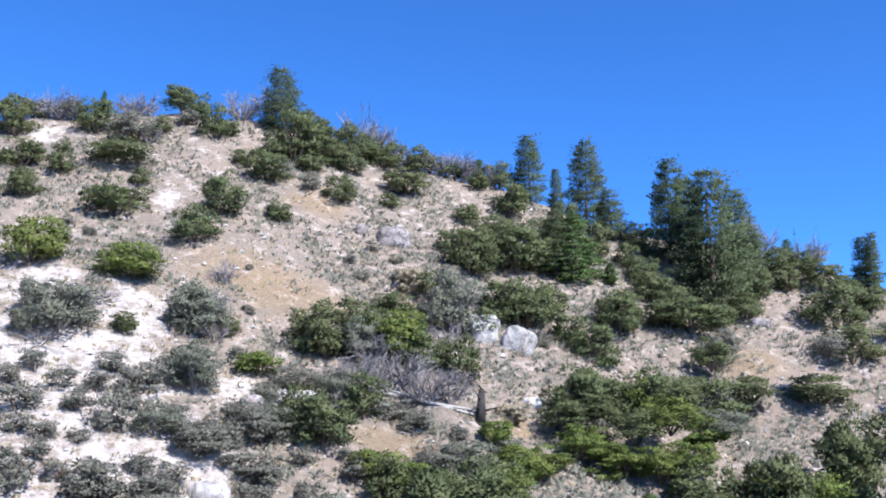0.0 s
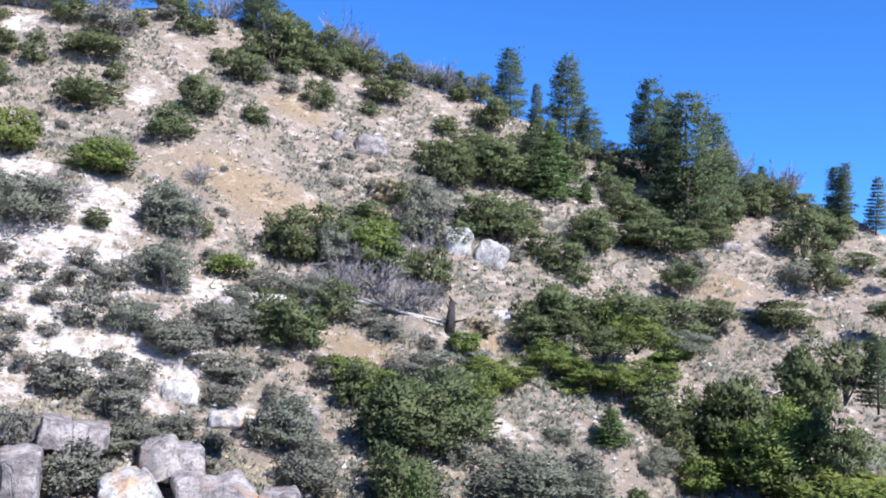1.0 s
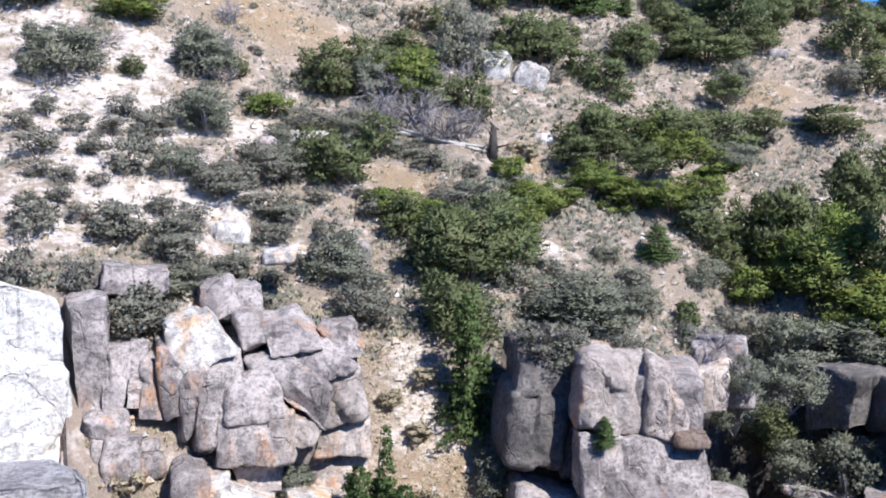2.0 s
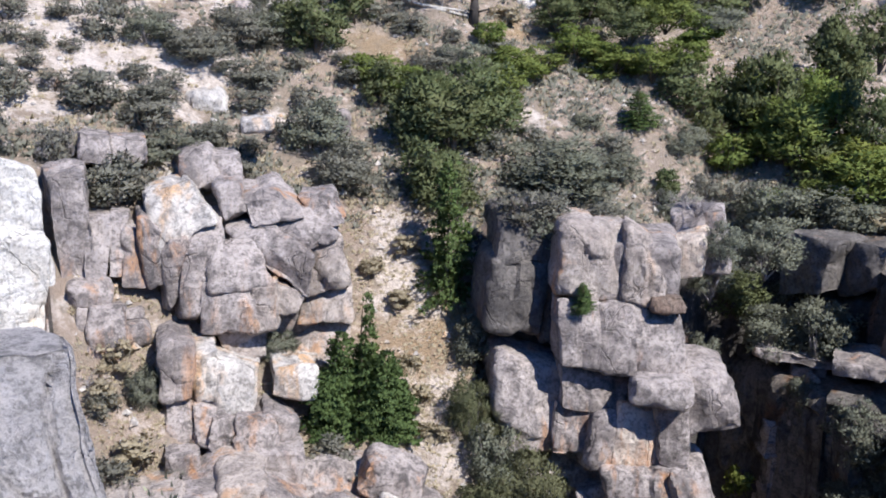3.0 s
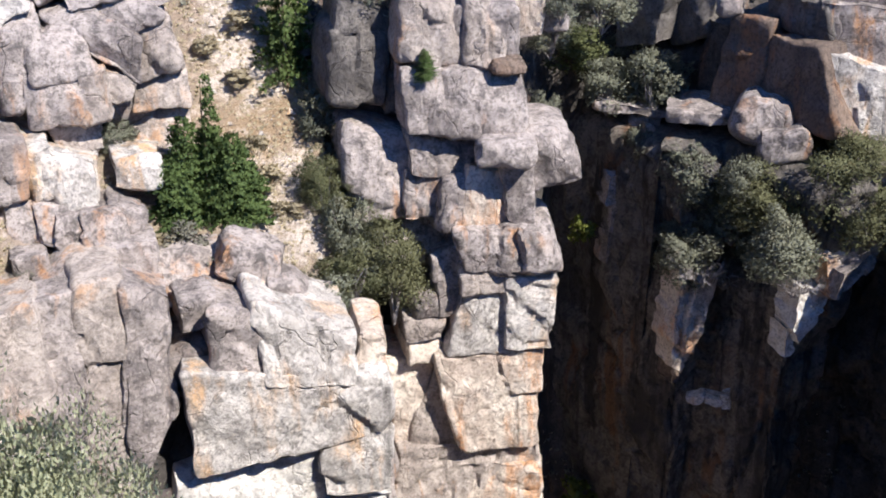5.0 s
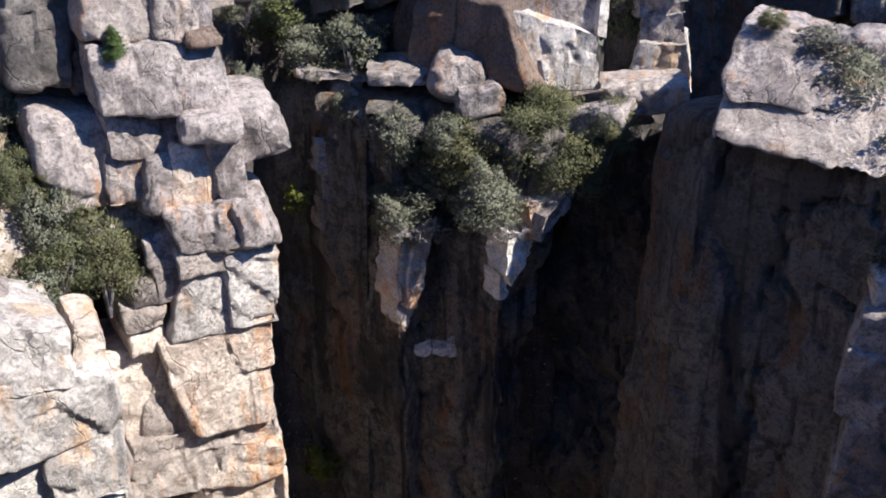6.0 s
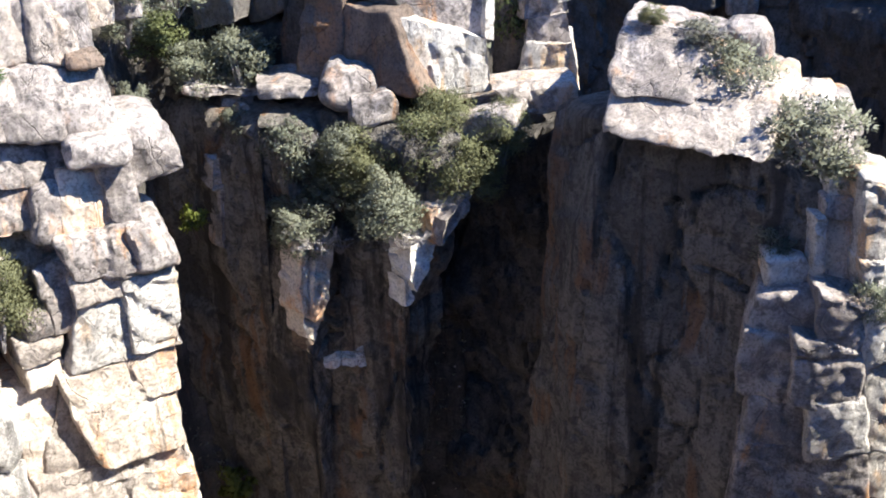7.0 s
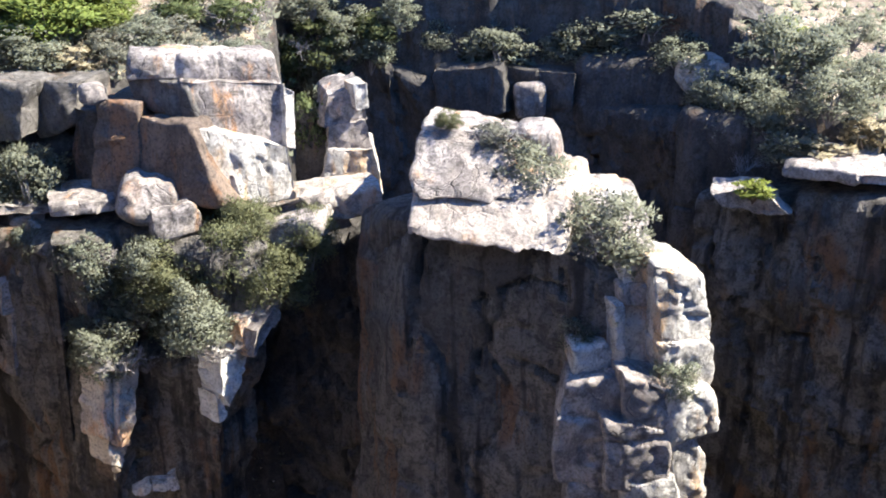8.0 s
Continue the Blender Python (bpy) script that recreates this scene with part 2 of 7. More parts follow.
def box_shell(xs, ys, zs):
    """Points (in -1..1) and quads of a box's surface, cut at xs, ys and zs."""
    index, pts, faces = {}, [], []
    nx, ny, nz = len(xs) - 1, len(ys) - 1, len(zs) - 1

    def v(i, j, k):
        key = (i, j, k)
        if key not in index:
            index[key] = len(pts)
            pts.append((xs[i], ys[j], zs[k]))
        return index[key]

    for i in range(nx):
        for j in range(ny):
            faces.append((v(i, j, 0), v(i, j + 1, 0), v(i + 1, j + 1, 0), v(i + 1, j, 0)))
            faces.append((v(i, j, nz), v(i + 1, j, nz), v(i + 1, j + 1, nz), v(i, j + 1, nz)))
    for i in range(nx):
        for k in range(nz):
            faces.append((v(i, 0, k), v(i + 1, 0, k), v(i + 1, 0, k + 1), v(i, 0, k + 1)))
            faces.append((v(i, ny, k), v(i, ny, k + 1), v(i + 1, ny, k + 1), v(i + 1, ny, k)))
    for j in range(ny):
        for k in range(nz):
            faces.append((v(0, j, k), v(0, j, k + 1), v(0, j + 1, k + 1), v(0, j + 1, k)))
            faces.append((v(nx, j, k), v(nx, j + 1, k), v(nx, j + 1, k + 1), v(nx, j, k + 1)))
    return np.array(pts), faces


ROCKS = [0]


def relief(q, nrm, rng, half, step, scale, cells, amp, flutes, cracks, inset, rad):
    """Pushes a rock's surface in and out: swells, joint-bounded facets, cracks and upright grooves. inset: how far from the
    nearest edge each point lies."""
    q = q + np.stack([waves(q, rng, max(1.2, scale * 0.7), 3) for _ in range(3)], 1) * min(0.05, 0.02 * scale)
    off = amp * scale * 0.035 * waves(q, rng, scale * 0.9, 3)
    off += amp * 0.12 * waves(q, rng, 0.9, 3)
    rough = 1 - np.abs(waves(q * (1, 1, 0.7), rng, 2.2, 3)) * 1.6
    off -= np.clip(rough, 0, 1) ** 3 * min(0.05, 0.025 * scale)
    if cells > 1:
        seeds = rng.uniform(-1, 1, (cells, 3)) * half
        warp = q + 0.10 * scale * np.stack([waves(q, rng, scale * 0.6, 3) for _ in range(3)], 1) * 0.3
        dist = np.linalg.norm((warp[:, None] - seeds[None]) * (1.0, 1.0, 0.7), axis=2)
        order = np.sort(dist, axis=1)
        gap = order[:, 1] - order[:, 0]
        soft = np.exp((order[:, :1] - dist) / (step * 0.22))
        soft /= soft.sum(1)[:, None]
        block = min(scale, 4.0)
        off += soft @ rng.uniform(-1, 1, cells) * amp * block * 0.16
        tilt = rng.normal(size=(cells, 3)) * 0.06
        lean = np.clip(q @ tilt.T - (seeds * tilt).sum(1), -0.05 * block, 0.05 * block)
        off += (soft * lean).sum(1) * min(1.0, amp * 10)
        off -= np.exp(-(gap / max(0.05, step * 0.55)) ** 2) * min(0.04 + 0.03 * scale, 0.16)
    for _ in range(cracks):
        w = rng.normal(size=3) * ((1, 1, 0.15) if rng.uniform() < 0.6 else (0.3, 0.3, 1))
        w /= np.linalg.norm(w)
        s = (q - rng.uniform(-0.8, 0.8, 3) * half) @ w + 0.12 * waves(q, rng, 3.0, 3)
        off -= np.exp(-(s / (step * 0.6)) ** 2) * 0.10
        off += np.tanh(s / (step * 0.6)) * rng.uniform(-1, 1) * 0.09
    if flutes:
        u = q[:, 0] + 0.5 * np.sin(q[:, 2] * 0.35 + 1) + 0.3 * waves(q, rng, 5.0, 2)
        off += flutes * (1.3 * np.abs(np.sin(u * 1.25 + 0.6 * np.sin(u * 2.1))) ** 0.6 - 0.9 + 0.8 * np.abs(np.sin(u * 0.31 + 2)))
        off += flutes * 0.5 * waves(q * (1, 1, 0.4), rng, 3.0, 3)
    off = np.maximum(off, -0.7 * rad - 0.8 * inset)
    return q + nrm * off[:, None]


def rock(parent, at, size, turn=0, roll=0, lean=0, rnd=0.25, cells=5, amp=0.1, taper=1.0, mat=None, name="block", label="", flutes=0.0, chips=6, skew=0.10, cracks=0):
    """One block or boulder of jointed granite, at its centre, with its size in metres. rnd: how round its edges are;
    cells: how many joint-bounded pieces its faces break into; flutes: depth of upright grooves."""
    ROCKS[0] += 1
    rng = np.random.default_rng(ROCKS[0])
    half = np.array(size) / 2
    step = max(0.18, (size[0] * size[2] + size[0] * size[1] + size[1] * size[2]) ** 0.5 / 85)
    rad = min(max(0.05, rnd ** 1.5 * 2.2 * min(half)), min(half) * 0.96)
    p, faces = box_shell(cuts(size[0], step, rad), cuts(size[1], step * 2.4, rad), cuts(size[2], step, rad))
    q = p * half
    inner = np.clip(q, -(half - rad), half - rad)
    d = q - inner
    nrm = d / np.maximum(np.linalg.norm(d, axis=1), 1e-9)[:, None]
    q = inner + nrm * rad
    scale = (size[0] * size[1] * size[2]) ** (1 / 3)
    # no block is square: shift its corners
    u = np.clip(q / half, -1, 1) * 0.5 + 0.5
    shift = rng.uniform(-skew, skew, (2, 2, 2, 3)) * np.minimum(half * 2, 3.5)
    lerp = np.zeros_like(q)
    for i in (0, 1):
        for j in (0, 1):
            for k in (0, 1):
                w = np.abs(1 - i - u[:, 0]) * np.abs(1 - j - u[:, 1]) * np.abs(1 - k - u[:, 2])
                lerp += w[:, None] * shift[i, j, k]
    q = q + lerp
    # flat chips knocked off the corners and edges
    for _ in range(chips):
        w = rng.choice([-1, 1], 3) * rng.uniform(0.15, 1.0, 3) * (1.0, 1.0, 0.8)
        w /= np.linalg.norm(w)
        far = (q @ w).max()
        over = np.clip(q @ w - far * rng.uniform(0.84, 0.97), 0, None)
        q = q - 0.92 * over[:, None] * w
    q = relief(q, nrm, rng, half, step, scale, cells, amp, flutes, cracks, np.sort((1 - np.abs(p)) * half, axis=1)[:, 1], rad)
    if taper != 1.0:
        f = (1 + (taper - 1) * (q[:, 2] / size[2] + 0.5)) / max(1.0, taper)
        q[:, 0] *= f
        q[:, 1] *= 0.5 + 0.5 * f
    me = mesh_of(name, q, faces, mat or granite_grey, smooth=True)
    me.set_sharp_from_angle(angle=radians(30))
    ob = new(name, me)
    ob.matrix_world = pose(*at, lean, roll, turn)
    if parent:
        ob.parent = parent
    return tagged(ob, label)


def block(parent, at, turn, front, depth, lean=0.0, rad=0.16, bulge=0.12, cells=3, amp=0.1, cracks=0, flutes=0.0, mat=None, name="block", fine=0.19):
    """A joint-bounded block with a four-cornered front: corners as (across, up) from its middle, clockwise from the upper
    left; lean: how far its top is set back."""
    ROCKS[0] += 1
    rng = np.random.default_rng(ROCKS[0])
    g = 0.07 + 0.07 * rad  # neighbours meet in a groove
    (ax, az), (bx, bz), (cx, cz), (dx, dz) = front
    ax, bx, cx, dx, az, bz, cz, dz = ax - g, bx + g, cx + g, dx - g, az + g, bz + g, cz - g, dz - g
    half = np.array([(bx - ax + cx - dx) / 4, depth / 2, (az + bz - cz - dz) / 4])
    half = np.maximum(half, 0.12)
    size = half * 2
    step = max(fine, (size[0] * size[2] + size[0] * size[1] + size[1] * size[2]) ** 0.5 / 75)
    rad = min(0.03 + rad * 0.23, min(half) * 0.7)
    p, faces = box_shell(cuts(size[0], step, rad), cuts(size[1], step * 2.4, rad), cuts(size[2], step, rad))
    q = p * half
    inner = np.clip(q, -(half - rad), half - rad)
    d = q - inner
    nrm = d / np.maximum(np.linalg.norm(d, axis=1), 1e-9)[:, None]
    u = (inner + nrm * rad) / half
    s, t = u[:, 0] * 0.5 + 0.5, u[:, 2] * 0.5 + 0.5
    x = (1 - s) * (t * ax + (1 - t) * dx) + s * (t * bx + (1 - t) * cx)
    z = (1 - s) * (t * az + (1 - t) * dz) + s * (t * bz + (1 - t) * cz)
    y = (u[:, 1] + 1) * half[1] + lean * (t - 0.5)
    y -= bulge * min(1.0, min(half[0], half[2])) * (1 - u[:, 0] ** 2) * (1 - u[:, 2] ** 2) * (u[:, 1] < 0)
    q = np.stack([x, y, z], 1)
    scale = (size[0] * min(size[1], 3.0) * size[2]) ** (1 / 3)
    for _ in range(7):
        w = rng.choice([-1, 1], 3) * rng.uniform(0.1, 1.0, 3) * (1.0, 1.0, 1.0)
        w /= np.linalg.norm(w)
        m = q - (0, half[1], 0)
        over = np.clip(m @ w - (m @ w).max() * rng.uniform(0.93, 0.99), 0, None)
        q = q - 0.9 * over[:, None] * w
    q = relief(q, nrm, rng, half, step, scale, cells, amp, flutes, cracks, np.sort((1 - np.abs(p)) * half, axis=1)[:, 1], rad)
    me = mesh_of(name, q, faces, mat or granite_grey, smooth=True)
    me.set_sharp_from_angle(angle=radians(30))
    ob = new(name, me)
    ob.matrix_world = pose(*at, 0, 0, turn)
    if parent:
        ob.parent = parent
    return ob


def near_line(q, line):
    """Distance of each point of q to a bent line."""
    best = np.full(len(q), 1e9)
    for a, b in zip(line, line[1:]):
        a, b = np.array(a, float), np.array(b, float)
        u = np.clip((q - a) @ (b - a) / ((b - a) @ (b - a)), 0, 1)
        best = np.minimum(best, np.linalg.norm(q - (a + u[:, None] * (b - a)), axis=1))
    return best


def cliff(parent, levels, seed, mat=None, step=0.24, wide=(0.9, 2.8), relief_depth=0.22, deep=4.0, fractures=(), name="face", swell=0.25):
    """A standing rock face: levels are lines of (x, y, z) from left to right, from its upper edge down to its foot. The face is
    split by upright joints into ribs that step in and out, and by the fractures given."""
    rng = np.random.default_rng(seed)
    lv = np.array(levels, float)
    run = np.concatenate([[0], np.cumsum(np.linalg.norm(np.diff(lv[0][:, :2], axis=0), axis=1))])
    step *= 0.8
    cols = max(4, int(run[-1] / step))
    at = np.linspace(0, run[-1], cols + 1)
    lines = np.array([[np.interp(at, run, line[:, j]) for j in range(3)] for line in lv]).transpose(0, 2, 1)
    fall = np.concatenate([[0], np.cumsum([np.abs(lv[k + 1][:, 2] - lv[k][:, 2]).mean() for k in range(len(lv) - 1)])])
    rows = max(6, int(fall[-1] / (step * 1.25)))
    down = np.linspace(0, fall[-1], rows + 1)
    k = np.clip(np.searchsorted(fall, down, side="right") - 1, 0, len(lv) - 2)
    w = (down - fall[k]) / (fall[k + 1] - fall[k])
    grid = lines[k] * (1 - w)[:, None, None] + lines[k + 1] * w[:, None, None]
    way = np.gradient(grid[:, :, :2], axis=1)
    nrm = np.stack([way[:, :, 1], -way[:, :, 0], np.zeros(way.shape[:2])], 2)
    for _ in range(2):  # turn the corners softly
        nrm[:, 1:-1] = (nrm[:, :-2] + 2 * nrm[:, 1:-1] + nrm[:, 2:]) / 4
    nrm /= np.maximum(np.linalg.norm(nrm, axis=2), 1e-9)[:, :, None]
    q, m = grid.reshape(-1, 3), nrm.reshape(-1, 3)
    u = np.tile(at, rows + 1)
    d = np.repeat(down, cols + 1)
    tone = np.zeros(len(q))
    off = swell * waves(q, rng, 9.0, 2) + 0.04 * waves(q * (1, 1, 0.6), rng, 1.3, 3)
    for across, along, depth, groove in ((wide[1], wide[1] * 2.6, relief_depth, 0.40), (wide[0], wide[0] * 2.0, relief_depth * 0.5, 0.22)):
        n = int(run[-1] * fall[-1] / (across * along)) + 4
        seeds = np.stack([rng.uniform(-1, run[-1] + 1, n) / across, rng.uniform(-1, fall[-1] + 1, n) / along], 1)
        here = np.stack([u / across + 0.10 * waves(q, rng, across * 1.2, 3), d / along + 0.06 * waves(q, rng, along, 3)], 1)
        first, second = np.full(len(q), 1e9), np.full(len(q), 1e9)
        cell = np.zeros(len(q), int)
        for i, c in enumerate(seeds):
            # joints stand upright: cells are bounded by straight sides
            far = np.maximum(np.abs(here[:, 0] - c[0]), np.abs(here[:, 1] - c[1]) * 0.9 + 0.15 * np.abs(here[:, 0] - c[0]))
            closer = far < first
            second = np.where(closer, first, np.minimum(second, far))
            cell[closer], first = i, np.minimum(first, far)
        push, tilt = rng.uniform(-1, 1, n), rng.normal(size=(n, 2)) * 0.35
        rel = here - seeds[cell]
        off += depth * (push[cell] + (rel * tilt[cell]).sum(1))
        hard = (rng.uniform(0, 1, n) ** 0.5)[cell]
        tone += (0.6 if across == wide[1] else 0.4) * rng.uniform(0, 1, n)[cell]
        off -= groove * hard * np.exp(-((second - first) * across / 0.20) ** 2)
    for line in fractures:
        s = near_line(q + 0.10 * np.stack([waves(q, rng, 2.0, 3)] * 3, 1), line)
        off -= 0.60 * np.exp(-(s / 0.16) ** 2)
    off -= 0.5 * np.clip(1 - d / 0.6, 0, 1) ** 2.2  # a worn upper edge
    q = q + m * off[:, None]
    # close it behind
    back = grid[[0, -1]] - nrm[[0, -1]] * deep
    back[0, :, 2] += 0.15
    verts = np.vstack([q, back.reshape(-1, 3)])
    c1, top, foot = cols + 1, len(q), len(q) + cols + 1
    faces = [(r * c1 + c, (r + 1) * c1 + c, (r + 1) * c1 + c + 1, r * c1 + c + 1) for r in range(rows) for c in range(cols)]
    faces += [(c, c + 1, top + c + 1, top + c) for c in range(cols)]
    faces += [(top + c, top + c + 1, foot + c + 1, foot + c) for c in range(cols)]
    faces += [(0, top, foot, rows * c1) + tuple(r * c1 for r in range(rows - 1, 0, -1)), tuple(r * c1 + cols for r in range(rows + 1)) + (foot + cols, top + cols)]
    me = mesh_of(name, verts, faces, mat or granite_cliff, smooth=True)
    me.set_sharp_from_angle(angle=radians(24))
    layer = me.attributes.new("tone", "FLOAT", "POINT")
    layer.data.foreach_set("value", np.concatenate([tone, np.full(len(verts) - len(tone), 0.5)]).astype(np.float32))
    ob = new(name, me)
    ob.parent = parent
    return ob


def outcrop(name, label, group=""):
    return tagged(new(name), label, "rock", group)


def ground_z(x, y):
    """Height of the ground sheet: the near rim, the canyon and the hillside beyond it (arrays or numbers)."""
    x, y = np.asarray(x, float), np.asarray(y, float)
    az, r = np.degrees(np.arctan2(x, y)), np.hypot(x, y)
    rim = np.interp(az, [-90, -60, -22, -8, 0, 5, 13, 15.5, 20, 34.2, 36.2, 42, 50, 58, 62, 80, 100],
                    [60, 44, 43, 46, 46, 47, 48.5, 54.5, 55, 55, 72, 74, 75, 74, 64, 62, 62])
    z_rim = np.interp(az, [-60, -22, -10, 0, 10, 15, 33, 38, 50, 60, 67, 90],
                      [-3.0, -5.4, -6.6, -7.6, -8.5, -10.2, -10.4, -9.2, -6.0, -9, -14.6, -15])
    z_top = np.interp(az, [-60, -25, -21, -14, -7.5, -3, 0.5, 5.5, 11.5, 18, 24, 35, 45, 70],
                      [27, 29.6, 30.8, 32.7, 30.8, 28, 26.8, 23.4, 20.3, 17.3, 13.9, 6, -2, -8])
    s = np.clip((r - rim) / (98 - rim), 0, 1)
    wob = (0.45 * np.sin(x * 0.31 + 1.2 * np.sin(y * 0.17)) * np.sin(y * 0.27 + 0.5)
           + 0.22 * np.sin(x * 0.83 + y * 0.41) * np.sin(y * 0.71 - x * 0.2 + 2)
           + 0.08 * np.sin(x * 2.1 + np.sin(y * 1.3)) * np.sin(y * 1.9 + 1))
    hill = z_rim + (z_top - z_rim) * s ** 1.08 + wob * np.clip((r - rim) / 6, 0, 1)
    past = np.clip(r - 98, 0, None)
    hill = np.maximum(hill - 0.42 * past, np.minimum(z_top - 3, -25))
    # below the rim: steep broken ground on the west side, sheer walls elsewhere
    steep = np.interp(az, [-40, -26, -22, 2.0, 4.5, 8], [6, 6, 1.2, 1.2, 7, 9])
    d = np.clip(rim - r, 0, None)
    step = np.interp(az, [-40, 4], [9.5, 13])
    drop = np.minimum(d, step) * steep + np.clip(d - step, 0, None) * 9
    low = np.maximum(z_rim - drop + 0.5 * wob * np.clip(d, 0, 1), -62)
    far = np.where(r > rim, hill, low)
    # the near rim, on which the viewer stands
    ledge = np.interp(az, [-120, -60, -30, -8, 0, 90, 125], [60, 9, 5.2, 4.6, 1.5, 1.5, 60])
    top = np.interp(az, [-115, -60, -30, -8, 0, 60], [-1.8, -2.2, -3.2, -3.3, -1.8, -1.8])
    s = np.clip((r - 0.6) / 2.0, 0, 1)
    top = -1.8 + (top + 1.8) * s * s * (3 - 2 * s)
    near = top - np.clip(r - ledge, 0, None) * 5
    return np.where(np.abs(az) > 115, np.where(r > 110, -2 - 0.2 * np.clip(r - 110, 0, 300), -1.8), np.maximum(near, far))


def patch(x, y, spots):
    """How far the points x, y lie in soft round spots of (x, y, radius across, radius along)."""
    out = np.zeros(len(x))
    for cx, cy, rx, ry in spots:
        out = np.maximum(out, 1.0 - ((x - cx) / rx) ** 2 * 0.6 - ((y - cy) / ry) ** 2 * 0.6)
    return np.clip(out, 0, 1)


CHALK = (
    (-21.2, 56.4, 6.7, 5.5),
    (-26.3, 63.2, 2.7, 3.6),
    (-19.5, 61.7, 2.3, 3.8),
    (-16.4, 49.7, 4.6, 2.7),
    (-36.4, 87.4, 2.3, 2.6),
    (-22.1, 78.1, 1.1, 2.0),
    (-20.5, 53.2, 4.5, 3.9),
    (-16.1, 48.9, 4.1, 1.6),
    (-19.3, 45.7, 3.1, 2.4),
    (5.3, 53.6, 0.9, 1.0),
    (-10.7, 44.5, 2.6, 1.4),
    (-1.8, 43.8, 1.6, 2.2),
    (-0.4, 39.0, 1.5, 2.2),
    (-13.9, 51.6, 3.7, 2.1),
    (-20.2, 49.8, 2.2, 3.1),
    (-12.0, 58.6, 2.6, 2.0),
    (-13.7, 52.7, 3.8, 2.2),
    (-7.3, 50.1, 2.3, 1.4),
)
OCHRE = (
    (-12.3, 70.1, 7.3, 3.3),
    (-10.9, 83.3, 3.2, 2.2),
    (-1.9, 75.1, 1.7, 1.9),
    (4.8, 62.7, 1.9, 1.2),
    (23.8, 76.9, 3.0, 2.6),
    (-2.7, 57.7, 3.2, 1.1),
    (-1.2, 41.5, 2.6, 4.2),
)
LAWN = (
    (30.0, 59.5, 2.6, 2.0),
)


def build_ground():
    """One sheet from the near rim over the canyon and the hill to the horizon."""
    az = np.unique(np.concatenate([np.arange(-180, -70, 5), np.arange(-70, -30, 1.0), np.arange(-30, 80, 0.4), np.arange(80, 120, 1.0), np.arange(120, 180, 5)]))
    rr = np.unique(np.concatenate([np.arange(0.6, 8, 0.4), np.arange(8, 30, 2.0), np.arange(30, 72, 0.45), np.arange(72, 104, 0.6), np.arange(104, 160, 4), np.geomspace(160, 3500, 16)]))
    a, r = np.meshgrid(np.radians(az), rr, indexing="ij")
    x, y = (r * np.sin(a)).ravel(), (r * np.cos(a)).ravel()
    z = ground_z(x, y)
    verts = np.vstack([np.stack([x, y, z], 1), [[0, 0, -1.8]]])
    m, k = len(az), len(rr)
    faces = []
    for i in range(m):
        i2 = (i + 1) % m
        faces += [(i * k + j, i2 * k + j, i2 * k + j + 1, i * k + j + 1) for j in range(k - 1)]
        faces.append((m * k, i * k, i2 * k)[::-1])
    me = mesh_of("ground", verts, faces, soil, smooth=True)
    # steep faces become rock, coloured dark for the canyon shade
    me.materials.append(granite_dark_shade)
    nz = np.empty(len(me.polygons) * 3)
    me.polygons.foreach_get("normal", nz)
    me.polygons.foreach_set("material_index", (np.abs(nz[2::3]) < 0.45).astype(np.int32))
    for key, spots in (("chalk", CHALK), ("ochre", OCHRE), ("lawn", LAWN)):
        layer = me.attributes.new(key, "FLOAT", "POINT")
        layer.data.foreach_set("value", patch(verts[:, 0], verts[:, 1], spots).astype(np.float32))
    return tagged(new("ground", me), "steep tan gravel hillside with chalky patches above a canyon", "ground", kind="structure")


ground = build_ground()


# ---- plants ----
def sprigs(centres, ways, size, rng, outs=None):
    """Small pointed leaf sprays, one triangle each, at the centres, pointing along the ways and facing outs."""
    n = len(centres)
    side = np.cross(ways, rng.normal(size=(n, 3)) if outs is None else outs + rng.normal(size=(n, 3)) * 0.6)
    side /= np.maximum(np.linalg.norm(side, axis=1), 1e-6)[:, None]
    s = (size * rng.uniform(0.6, 1.4, n))[:, None]
    a, b, c = centres + ways * s * 0.8, centres - ways * s * 0.4 + side * s * 0.42, centres - ways * s * 0.4 - side * s * 0.42
    if outs is not None:
        flip = (np.cross(b - a, c - a) * outs).sum(1) < 0
        b[flip], c[flip] = c[flip].copy(), b[flip].copy()
    verts = np.stack([a, b, c], 1).reshape(-1, 3)
    return verts, np.arange(n * 3).reshape(-1, 3)


def leaf_mesh(name, pts, ways, outs, size, mat, rng, ground=False):
    """A crown of leaf sprays whose shading follows the lumps that they clothe."""
    outs = outs / np.maximum(np.linalg.norm(outs, axis=1), 1e-6)[:, None]
    v, f = sprigs(pts, ways, size, rng, outs)
    if ground:
        v[:, 2] = np.maximum(v[:, 2], 0.0)
    me = mesh_of(name, v, f, mat, smooth=True)
    soft = outs + rng.normal(size=outs.shape) * 0.28
    soft /= np.linalg.norm(soft, axis=1)[:, None]
    me.normals_split_custom_set_from_vertices([tuple(q) for q in np.repeat(soft, 3, axis=0)])
    return me


